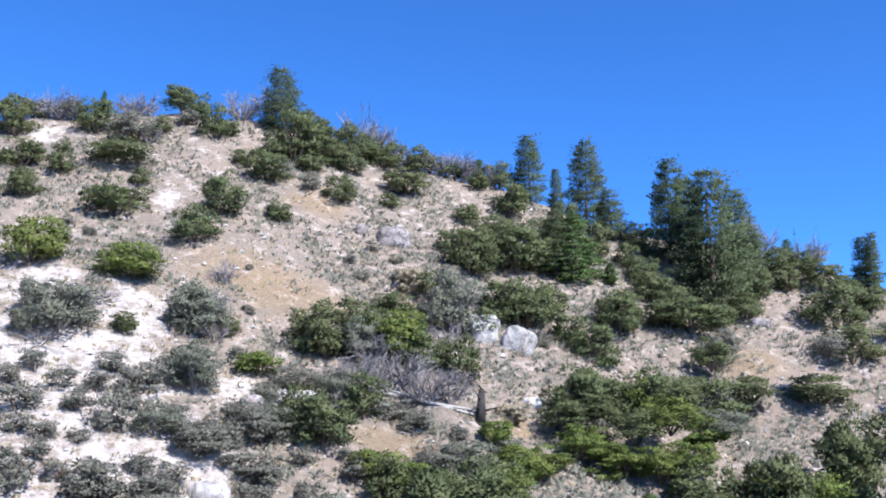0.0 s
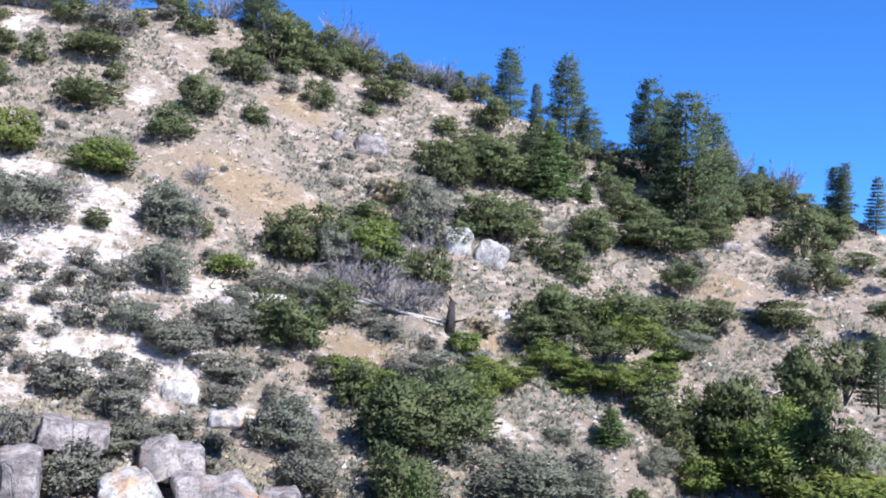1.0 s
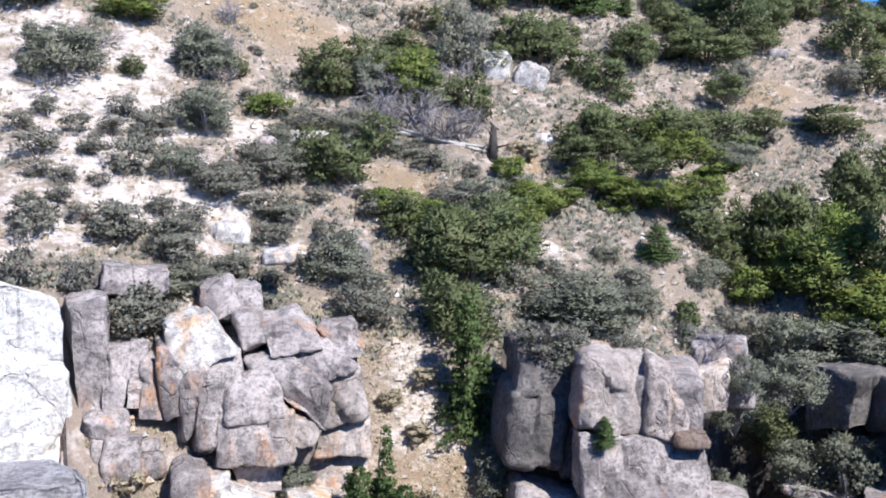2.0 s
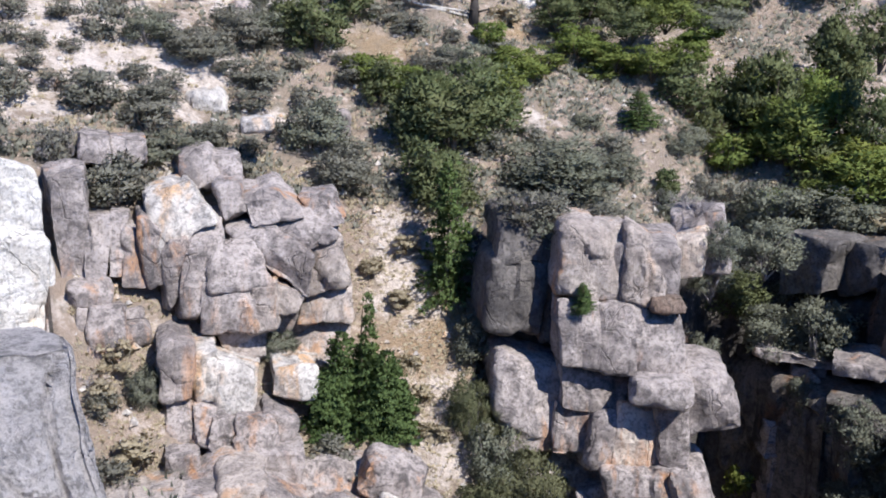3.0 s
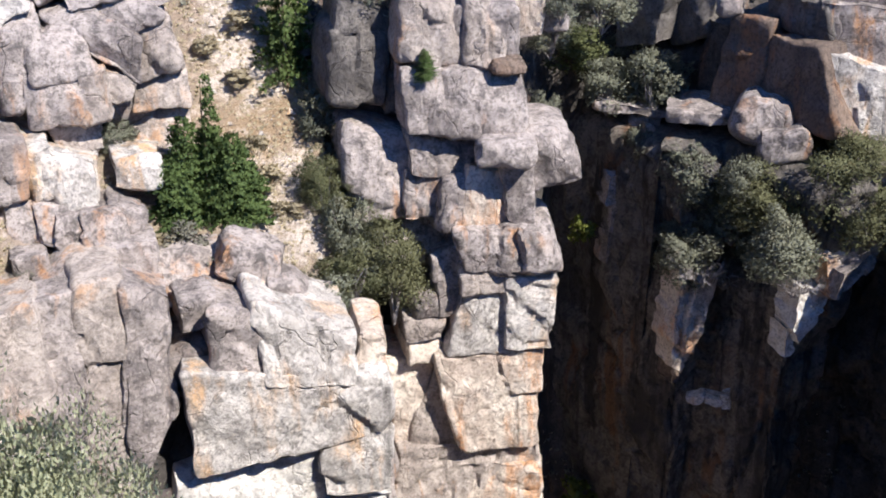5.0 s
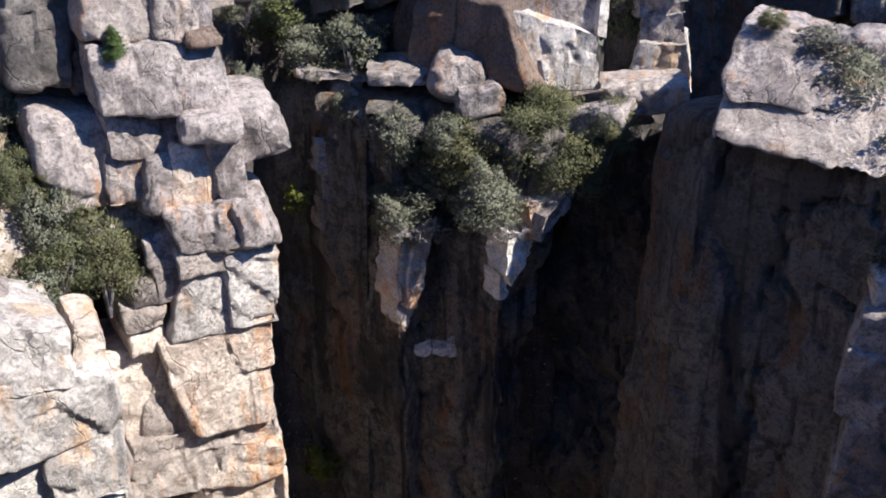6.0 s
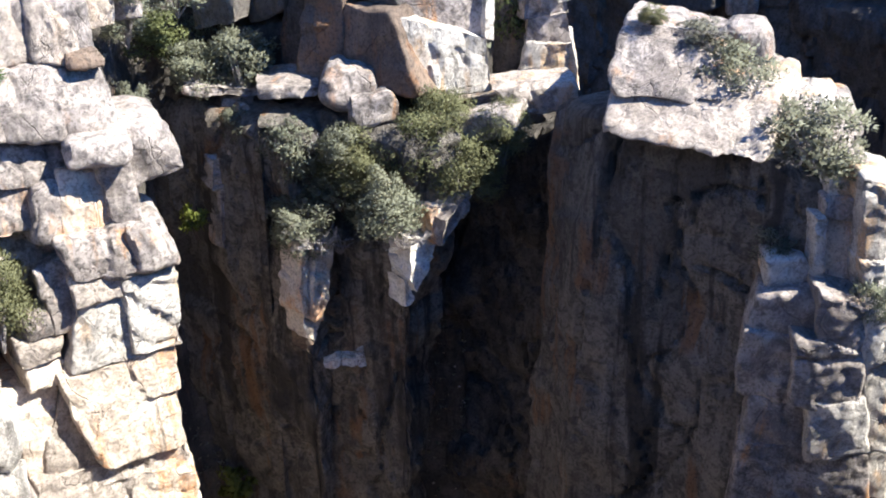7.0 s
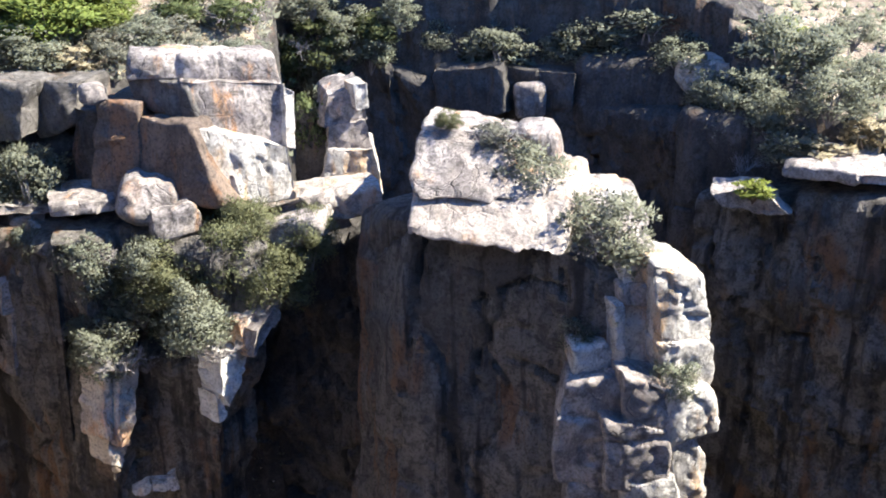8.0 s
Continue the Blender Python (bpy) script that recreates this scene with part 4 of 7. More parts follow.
block(tower, (3.81, 40.82, -8.01), 7, ((-1.18, 1.01), (1.33, 1.04), (1.33, -1.10), (-1.45, -1.00)), 3.5, lean=0.9, rad=1.2, bulge=0.30, cells=4, amp=0.09, cracks=1, mat=granite_grey_shade)
block(tower, (4.72, 40.73, -10.74), 4, ((-0.33, 1.70), (0.48, 1.72), (0.34, -1.78), (-0.50, -1.74)), 3.5, lean=0.3, rad=0.6, bulge=0.15, cells=4, amp=0.09, cracks=1, mat=granite_grey_shade)
block(tower, (4.41, 39.56, -18.44), 5, ((-1.96, 1.73), (1.83, 1.28), (1.57, -1.77), (-1.38, -1.34)), 3.5, lean=0.4, rad=0.8, bulge=0.20, cells=4, amp=0.09, cracks=1)
rock(tower, (7.67, 41.80, -30.13), (4.35, 5.00, 43.75), turn=-10, rnd=0.12, cells=14, skew=0.02)
rock(tower, (5.59, 41.83, -15.62), (4.69, 4.00, 3.71), turn=-8, rnd=0.12, cells=8, skew=0.02)
# backing stone coloured dark, so the gap beside it reads as shade
rock(tower, (4.53, 43.56, -11.24), (3.47, 4.00, 5.48), turn=-6, rnd=0.12, cells=8, mat=granite_dark_shade, skew=0.02)
rock(tower, (8.85, 38.25, -13.66), (2.55, 3.00, 1.22), turn=-13, roll=3, rnd=0.5, cells=1, skew=0.04)
block(tower, (4.98, 38.14, -29.82), -7, ((-1.43, 1.27), (1.70, 1.02), (1.55, -1.42), (-1.82, -0.87)), 2.8, rad=0.15, bulge=0, cells=9, amp=0.12, cracks=5, mat=granite_fresh)
block(tower, (8.12, 37.29, -30.11), -12, ((-1.67, 1.28), (1.69, 0.79), (1.68, -1.19), (-1.70, -0.88)), 2.8, rad=0.15, bulge=0, cells=9, amp=0.12, cracks=5, mat=granite_fresh)
block(tower, (4.36, 38.00, -33.65), -7, ((-1.65, 3.33), (2.14, 2.71), (1.75, -3.43), (-2.24, -2.61)), 2.8, rad=0.15, bulge=0, cells=9, amp=0.12, cracks=5, mat=granite_brown)
block(tower, (7.96, 37.22, -34.00), -12, ((-1.65, 3.24), (1.88, 2.92), (1.70, -3.28), (-1.93, -2.88)), 2.8, rad=0.15, bulge=0, cells=9, amp=0.12, cracks=5, mat=granite_fresh)
block(tower, (5.57, 37.48, -38.81), -8, ((-3.76, 2.99), (4.15, 1.72), (3.83, -3.12), (-4.23, -1.59)), 2.8, rad=0.15, bulge=0, cells=9, amp=0.12, cracks=5, mat=granite_brown)
boulder_outcrop = outcrop("rock_outcrop", "jumbled rounded granite boulders with orange stains above a gully")
block(boulder_outcrop, (-4.77, 41.12, -6.76), 5, ((-1.11, 0.47), (0.18, 0.65), (0.82, -0.36), (0.12, -0.77)), 3.2, lean=0.8, rad=0.74, bulge=0.28, cells=5, amp=0.1, cracks=2)
block(boulder_outcrop, (-7.05, 40.59, -6.40), 9, ((-1.08, 0.44), (0.18, 0.59), (1.61, -0.33), (-0.68, -0.71)), 3.2, lean=1.2, rad=0.62, bulge=0.28, cells=5, amp=0.1, cracks=2)
block(boulder_outcrop, (-5.72, 40.40, -7.35), 7, ((-1.95, 0.39), (0.24, 0.74), (1.44, -0.27), (0.31, -0.88)), 3.2, lean=1.2, rad=0.62, bulge=0.28, cells=5, amp=0.1, cracks=2)
block(boulder_outcrop, (-8.56, 40.51, -6.17), 11, ((-0.60, 0.54), (0.32, 0.64), (0.55, -0.41), (-0.27, -0.79)), 3.2, lean=0.5, rad=0.87, bulge=0.28, cells=5, amp=0.1, cracks=2)
block(boulder_outcrop, (-10.40, 42.75, -5.13), 13, ((-0.69, 0.65), (0.48, 0.76), (0.91, -0.62), (-0.68, -0.80)), 3.2, lean=0.6, rad=0.99, bulge=0.28, cells=5, amp=0.1, cracks=2)
block(boulder_outcrop, (-9.28, 43.21, -5.28), 12, ((-0.78, 0.69), (0.36, 0.76), (0.78, -0.73), (-0.35, -0.74)), 3.2, lean=0.6, rad=0.74, bulge=0.28, cells=5, amp=0.1, cracks=2)
block(boulder_outcrop, (-6.57, 39.66, -8.18), 9, ((-2.20, 0.88), (-0.24, 0.99), (1.30, -0.08), (1.21, -1.85)), 3.2, lean=1.4, rad=0.56, bulge=0.28, cells=5, amp=0.1, cracks=2)
block(boulder_outcrop, (-4.81, 40.21, -8.91), 5, ((-0.78, 0.60), (0.60, 1.21), (0.93, -0.68), (-0.74, -1.15)), 3.2, lean=0.5, rad=0.43, bulge=0.28, cells=5, amp=0.1, cracks=2, mat=granite_tan)
block(boulder_outcrop, (-4.84, 40.31, -10.51), 6, ((-0.72, 0.47), (0.90, 0.94), (1.01, -0.76), (-1.17, -0.66)), 3.2, lean=0.8, rad=0.43, bulge=0.28, cells=5, amp=0.1, cracks=2, mat=granite_tan)
block(boulder_outcrop, (-9.79, 38.78, -8.96), 16, ((-0.40, 1.31), (0.86, 1.46), (0.28, -1.13), (-0.74, -1.68)), 3.2, lean=0.5, rad=0.68, bulge=0.28, cells=5, amp=0.1, cracks=2)
block(boulder_outcrop, (-8.25, 38.94, -8.49), 12, ((-1.15, 0.79), (0.75, 0.78), (1.47, -0.76), (-1.03, -0.83)), 3.2, lean=1.2, rad=0.87, bulge=0.28, cells=5, amp=0.1, cracks=2)
block(boulder_outcrop, (-8.17, 38.54, -10.10), 12, ((-1.33, 1.06), (1.34, 1.03), (1.42, -1.06), (-1.38, -1.07)), 3.6, lean=0.6, rad=0.99, bulge=0.50, cells=6, amp=0.1, cracks=2)
block(boulder_outcrop, (-7.14, 38.44, -10.15), 2, ((-0.46, 0.74), (0.46, 0.90), (0.49, -0.70), (-0.49, -0.96)), 2.4, lean=0.2, rad=0.43, bulge=0.28, cells=5, amp=0.1, cracks=2, mat=granite_tan)
block(boulder_outcrop, (-6.24, 39.11, -10.05), 8, ((-0.62, 0.90), (0.82, 0.13), (0.39, -0.45), (-0.58, -0.59)), 3.2, lean=0.3, rad=0.37, bulge=0.28, cells=5, amp=0.1, cracks=2, mat=granite_tan)
block(boulder_outcrop, (-8.04, 38.88, -11.81), 10, ((-1.16, 0.52), (0.98, 0.70), (0.81, -0.57), (-0.60, -0.66)), 3.2, lean=0.3, rad=0.74, bulge=0.28, cells=5, amp=0.1, cracks=2, mat=granite_tan)
block(boulder_outcrop, (-5.46, 40.43, -11.90), 6, ((-1.47, 0.92), (1.65, 1.19), (1.32, -1.14), (-1.47, -0.99)), 3.2, lean=1.4, rad=0.50, bulge=0.28, cells=5, amp=0.1, cracks=2, mat=granite_tan)
block(boulder_outcrop, (-10.55, 39.62, -6.42), 16, ((-1.22, 0.65), (0.44, 1.19), (1.58, -0.37), (-0.76, -1.50)), 3.2, lean=1.6, rad=0.62, bulge=0.28, cells=5, amp=0.1, cracks=2, mat=granite_white)
block(boulder_outcrop, (-9.57, 39.46, -7.28), 14, ((-0.72, 0.71), (0.84, 0.55), (0.77, -0.66), (-0.88, -0.61)), 3.2, lean=1.2, rad=0.62, bulge=0.28, cells=5, amp=0.1, cracks=2)
block(boulder_outcrop, (-10.59, 38.78, -8.60), 17, ((-0.36, 0.92), (0.40, 1.18), (0.34, -0.52), (-0.38, -1.60)), 3.2, lean=0.3, rad=0.62, bulge=0.28, cells=5, amp=0.1, cracks=2)
block(boulder_outcrop, (-11.29, 38.79, -8.02), 18, ((-0.39, 1.56), (0.28, 0.87), (0.46, -1.16), (-0.34, -1.32)), 3.2, lean=0.3, rad=0.56, bulge=0.28, cells=5, amp=0.1, cracks=2)
block(boulder_outcrop, (-10.34, 35.94, -11.95), 16, ((-0.25, 1.08), (0.31, 1.15), (0.23, -1.17), (-0.29, -1.10)), 3.2, lean=0.2, rad=0.43, bulge=0.28, cells=5, amp=0.1, cracks=2)
block(boulder_outcrop, (-9.82, 36.09, -12.02), 15, ((-0.24, 1.13), (0.34, 0.99), (0.21, -1.05), (-0.32, -1.10)), 3.2, lean=0.2, rad=0.43, bulge=0.28, cells=5, amp=0.1, cracks=2)
block(boulder_outcrop, (-9.06, 36.49, -12.42), 14, ((-0.37, 0.96), (0.41, 1.02), (0.47, -0.85), (-0.50, -1.15)), 3.2, lean=0.2, rad=0.56, bulge=0.28, cells=5, amp=0.1, cracks=2, mat=granite_white)
block(boulder_outcrop, (-8.04, 36.73, -13.05), 13, ((-0.70, 1.43), (0.87, 0.74), (0.53, -1.08), (-0.69, -1.13)), 3.2, lean=0.5, rad=0.62, bulge=0.28, cells=5, amp=0.1, cracks=2, mat=granite_white)
block(boulder_outcrop, (-8.50, 36.01, -14.20), 13, ((-0.95, 0.94), (1.10, 0.39), (0.93, -0.79), (-1.04, -0.56)), 3.2, lean=0.6, rad=0.62, bulge=0.28, cells=5, amp=0.1, cracks=2)
rock(boulder_outcrop, (-7.88, 42.78, -9.91), (5.45, 5.00, 4.47), turn=10, rnd=0.3, cells=6)
block(boulder_outcrop, (-13.48, 38.40, -7.66), 19, ((-0.23, 1.26), (0.56, 1.17), (0.22, -1.25), (-0.55, -1.18)), 3.2, lean=0.77, rad=0.26, bulge=0.3, cracks=2)
block(boulder_outcrop, (-12.76, 38.86, -7.63), 18, ((-0.12, 1.22), (0.39, 1.07), (0.13, -1.21), (-0.40, -1.09)), 3.2, lean=0.73, rad=0.22, bulge=0.3, cracks=2)
block(boulder_outcrop, (-12.01, 38.88, -8.17), 17, ((-0.41, 1.22), (0.73, 0.82), (0.37, -1.12), (-0.69, -0.92)), 3.2, lean=0.62, rad=0.26, bulge=0.3, cracks=2)
block(boulder_outcrop, (-13.75, 36.81, -10.64), 20, ((-0.07, 0.93), (0.45, 0.74), (-0.04, -0.91), (-0.34, -0.76)), 3.2, lean=0.53, rad=0.17, bulge=0.3, cracks=2)
block(boulder_outcrop, (-12.89, 36.80, -10.76), 19, ((-0.40, 0.96), (0.68, 0.92), (0.41, -1.15), (-0.69, -0.73)), 3.2, lean=0.66, rad=0.26, bulge=0.3, cracks=2)
block(boulder_outcrop, (-10.86, 37.04, -12.61), 16, ((-0.05, 1.40), (0.46, 1.25), (0.05, -1.44), (-0.46, -1.20)), 3.2, lean=0.86, rad=0.17, bulge=0.3, cracks=2)
block(boulder_outcrop, (-10.21, 37.02, -12.57), 15, ((-0.20, 1.28), (0.48, 1.02), (0.23, -1.21), (-0.51, -1.08)), 3.2, lean=0.71, rad=0.26, bulge=0.3, cracks=2)
block(boulder_outcrop, (-10.10, 35.90, -14.17), 16, ((-0.35, 1.01), (0.63, 0.79), (0.28, -1.08), (-0.56, -0.72)), 3.2, lean=0.60, rad=0.26, bulge=0.3, cracks=2)
block(boulder_outcrop, (-9.46, 37.32, -12.66), 14, ((-0.21, 0.98), (0.49, 0.83), (0.15, -1.00), (-0.43, -0.81)), 3.2, lean=0.59, rad=0.26, bulge=0.3, cracks=2)
block(boulder_outcrop, (-8.30, 37.38, -13.14), 13, ((-0.80, 1.22), (1.17, 0.80), (0.71, -1.49), (-1.09, -0.52)), 3.2, lean=0.73, rad=0.39, bulge=0.3, cracks=2, mat=granite_white)
block(boulder_outcrop, (-9.25, 36.24, -14.04), 14, ((-0.28, 0.90), (0.56, 0.62), (0.27, -0.89), (-0.55, -0.63)), 3.2, lean=0.48, rad=0.22, bulge=0.3, cracks=2)
block(boulder_outcrop, (-8.25, 35.55, -14.48), 13, ((-0.39, 0.70), (0.63, 0.46), (0.39, -0.73), (-0.63, -0.43)), 3.2, lean=0.38, rad=0.26, bulge=0.3, cracks=2)
block(boulder_outcrop, (-7.06, 35.50, -14.61), 11, ((-0.60, 0.81), (0.61, 0.72), (0.70, -0.76), (-0.71, -0.76)), 3.2, lean=0.47, rad=0.35, bulge=0.3, cracks=2)
block(boulder_outcrop, (-6.33, 36.35, -14.49), 10, ((-0.51, 0.74), (0.60, 0.20), (0.27, -0.76), (-0.36, -0.18)), 3.2, lean=0.31, rad=0.26, bulge=0.3, cracks=2)
block(boulder_outcrop, (-14.62, 36.80, -10.91), 22, ((-0.39, 0.77), (0.62, 0.48), (0.40, -0.72), (-0.64, -0.52)), 3.2, lean=0.38, rad=0.26, bulge=0.3, cracks=2)
block(boulder_outcrop, (-5.92, 37.83, -13.05), 9, ((-0.80, 0.65), (0.94, 0.49), (0.73, -0.65), (-0.87, -0.49)), 3.2, lean=0.36, rad=0.52, bulge=0.3, cracks=2, mat=granite_white)
rock(boulder_outcrop, (-13.87, 38.27, -9.27), (1.78, 2.20, 1.07), turn=20, rnd=0.45, cells=1)
rock(boulder_outcrop, (-12.30, 38.27, -10.90), (1.33, 2.00, 0.95), turn=18, rnd=0.45, cells=1)
rock(boulder_outcrop, (-12.45, 38.75, -10.23), (1.01, 1.60, 0.46), turn=18, rnd=0.45, cells=1)
block(boulder_outcrop, (-13.56, 38.05, -11.25), 20, ((-0.68, 1.04), (0.67, 0.76), (0.73, -0.99), (-0.73, -0.81)), 3.2, lean=0.56, rad=0.26)
block(boulder_outcrop, (-14.31, 41.60, -4.00), 19, ((-0.52, 0.66), (0.60, 0.49), (0.52, -0.63), (-0.61, -0.52)), 3.2, lean=0.36, rad=0.26)
block(boulder_outcrop, (-13.18, 42.18, -4.17), 17, ((-0.66, 0.58), (0.72, 0.42), (0.66, -0.51), (-0.73, -0.48)), 3.2, lean=0.30, rad=0.26)
rock(boulder_outcrop, (-8.17, 45.57, -3.39), (1.68, 1.60, 0.80), turn=10, rnd=0.45, cells=2, mat=granite_white)
ledge_rocks = outcrop("rock_ledge", "pale upright granite slabs on a rocky ledge")
rock(ledge_rocks, (-1.99, 35.92, -16.35), (2.42, 2.20, 1.64), turn=3, roll=18, rnd=0.32, cells=3, cracks=1)
block(ledge_rocks, (-6.29, 34.93, -15.72), 10, ((-0.71, 0.88), (0.95, 0.63), (0.70, -0.91), (-0.93, -0.60)), 2.6, rad=0.35)
block(ledge_rocks, (-9.74, 34.34, -15.79), 16, ((-0.42, 1.21), (0.68, 0.97), (0.23, -1.18), (-0.49, -1.00)), 2.6, rad=0.3)
block(ledge_rocks, (-11.98, 34.36, -15.50), 19, ((-0.85, 1.41), (1.28, 0.85), (0.77, -1.40), (-1.20, -0.86)), 2.6, rad=0.35)
block(ledge_rocks, (-4.78, 35.54, -16.73), 8, ((-2.39, 1.19), (1.69, 0.53), (3.35, -1.24), (-2.64, -0.48)), 4.0, lean=1.5, rad=0.5, cells=6)
block(ledge_rocks, (-0.32, 34.29, -17.73), 0, ((-0.99, 0.80), (-0.09, 0.65), (1.07, -0.80), (0.02, -0.64)), 2.0, rad=0.4)
block_cliff = outcrop("rock_cliff", "massive pale granite blocks split by dark joints")
rock(block_cliff, (-3.48, 37.04, -31.76), (13.11, 4.00, 18.98), turn=5, rnd=0.2, cells=8, skew=0.02)
block(block_cliff, (-1.10, 31.67, -21.01), 10, ((-3.42, 2.58), (3.86, 0.70), (3.75, -1.62), (-3.62, -1.88)), 5.0, rad=0.35, bulge=0.04, cells=4, amp=0.07, mat=granite_white)
block(block_cliff, (-4.63, 32.13, -30.71), 10, ((-1.20, 5.74), (2.79, 4.76), (1.25, -6.95), (-2.80, -4.83)), 4.5, rad=0.35, bulge=0.04, cells=6, amp=0.12, cracks=3, mat=granite_bleached)
block(block_cliff, (-0.30, 32.29, -31.57), 9, ((-1.54, 6.29), (2.88, 5.46), (1.81, -7.91), (-3.07, -5.46)), 4.5, rad=0.35, bulge=0.04, cells=6, amp=0.12, cracks=3, mat=granite_bleached)
block(block_cliff, (-11.87, 29.29, -18.83), 18, ((-0.17, 3.41), (1.83, 3.93), (0.25, -4.36), (-1.98, -3.52)), 4.0, lean=1.1, rad=0.9, bulge=0.14, cells=4, amp=0.12, cracks=2, mat=granite_tan)
block(block_cliff, (-10.34, 30.49, -19.45), 16, ((-0.15, 4.17), (1.61, 4.26), (0.32, -4.97), (-1.86, -4.21)), 4.0, lean=1.1, rad=0.9, bulge=0.14, cells=4, amp=0.12, cracks=2, mat=granite_tan)
block(block_cliff, (-8.80, 31.18, -19.79), 14, ((-0.14, 4.50), (1.43, 4.73), (0.12, -5.33), (-1.52, -4.81)), 4.0, lean=1.1, rad=0.9, bulge=0.14, cells=4, amp=0.12, cracks=2, mat=granite_grey)
block(block_cliff, (-7.46, 31.63, -19.98), 13, ((-0.06, 4.92), (1.35, 4.94), (0.01, -5.66), (-1.43, -5.22)), 4.0, lean=1.1, rad=0.9, bulge=0.14, cells=4, amp=0.12, cracks=2, mat=granite_tan)
block(block_cliff, (-5.83, 31.77, -18.87), 12, ((-0.36, 3.90), (1.34, 2.61), (0.54, -0.99), (-1.61, -6.08)), 4.0, lean=1.1, rad=0.9, bulge=0.14, cells=4, amp=0.12, cracks=2, mat=granite_grey)
block(block_cliff, (-2.60, 31.87, -18.09), 10, ((-0.68, 1.62), (0.92, 1.04), (0.80, -1.52), (-1.02, -1.24)), 3.5, lean=0.5, rad=0.9, bulge=0.04, cells=5, amp=0.09, cracks=2)
block(block_cliff, (-0.13, 32.00, -18.72), 9, ((-1.68, 2.12), (1.84, 0.36), (1.68, -1.65), (-1.67, -0.97)), 4.0, lean=0.7, rad=0.9, bulge=0.04, cells=5, amp=0.09, cracks=2, mat=granite_white)
block(block_cliff, (-3.93, 32.73, -16.97), 12, ((-0.49, 0.49), (0.65, 0.55), (0.49, -0.45), (-0.64, -0.60)), 2.0, rad=0.35, bulge=0.04, cells=5, amp=0.09, cracks=2)
block(block_cliff, (-5.06, 32.36, -19.16), 14, ((-0.23, 0.70), (0.38, 0.87), (0.27, -0.55), (-0.42, -1.05)), 2.0, rad=0.35, bulge=0.04, cells=5, amp=0.09, cracks=2)
block(block_cliff, (-2.87, 32.05, -24.27), 10, ((-2.66, 0.98), (2.98, 0.85), (2.77, -1.48), (-2.78, -0.42)), 4.5, rad=0.35, bulge=0.04, cells=5, amp=0.09, cracks=2, mat=granite_bleached)
block(block_cliff, (1.25, 32.09, -24.08), 8, ((-1.18, 1.23), (1.44, 1.47), (1.18, -1.67), (-1.39, -1.11)), 4.0, rad=0.35, bulge=0.04, cells=5, amp=0.09, cracks=2, mat=granite_white)
block(block_cliff, (2.28, 32.94, -19.55), 4, ((-0.29, 0.83), (0.50, 0.62), (0.53, -1.11), (-0.73, -0.37)), 3.0, rad=0.35, bulge=0.04, cells=5, amp=0.09, cracks=2, mat=granite_fresh)
rock(block_cliff, (-4.40, 33.23, -18.80), (1.42, 1.60, 1.43), turn=8, rnd=0.5, cells=1, skew=0.05)
pale_slab = outcrop("rock_slab", "bright white rock slab in full sun")
block(pale_slab, (-16.50, 36.37, -7.92), 42, ((-2.44, 4.92), (1.55, 3.60), (2.05, -4.60), (-2.32, -3.65)), 5.0, rad=0.3, bulge=0, cracks=2, mat=granite_bleached)
block(pale_slab, (-14.13, 38.05, -8.39), 20, ((-0.92, 3.78), (0.48, 3.94), (0.77, -3.92), (-0.32, -3.80)), 4.0, rad=0.3, bulge=0, cells=6, amp=0.2, cracks=3)
recess_wall = outcrop("rock_wall", "dark fluted granite wall of the shaded recess")
# recess gloom is painted: the wall's stone is darkened
rock(recess_wall, (20.26, 52.21, -36.70), (13.45, 5.00, 46.47), turn=-21, rnd=0.06, cells=16, mat=granite_dark_shade, cracks=6, skew=0.02, flutes=0.5)
block(recess_wall, (18.02, 47.06, -17.26), -21, ((-0.55, 1.12), (0.96, 1.21), (0.51, -1.08), (-0.92, -1.26)), 1.6, rad=0.3, cells=7, amp=0.3)
block(recess_wall, (17.35, 47.31, -19.63), -20, ((-0.32, 1.13), (0.80, 1.15), (0.33, -1.20), (-0.80, -1.08)), 1.6, rad=0.3, cells=7, amp=0.3)
block(recess_wall, (16.98, 47.45, -22.73), -20, ((-0.34, 2.07), (0.73, 1.96), (0.19, -2.14), (-0.59, -1.89)), 1.6, rad=0.3, cells=7, amp=0.3)
block(recess_wall, (10.66, 41.86, -9.22), -14, ((-0.69, 0.71), (0.73, 0.99), (0.63, -0.73), (-0.67, -0.97)), 3.0, rad=0.4, mat=granite_fresh)
block(recess_wall, (12.18, 42.80, -9.41), -16, ((-0.53, 0.62), (0.58, 0.81), (0.48, -0.64), (-0.54, -0.80)), 3.0, rad=0.4)
block(recess_wall, (11.49, 43.49, -8.16), -15, ((-1.14, 0.56), (1.01, 0.62), (1.17, -0.47), (-1.05, -0.71)), 3.0, rad=0.4)
buttress = outcrop("rock_buttress", "dark fluted granite buttress under a shrubby ledge")
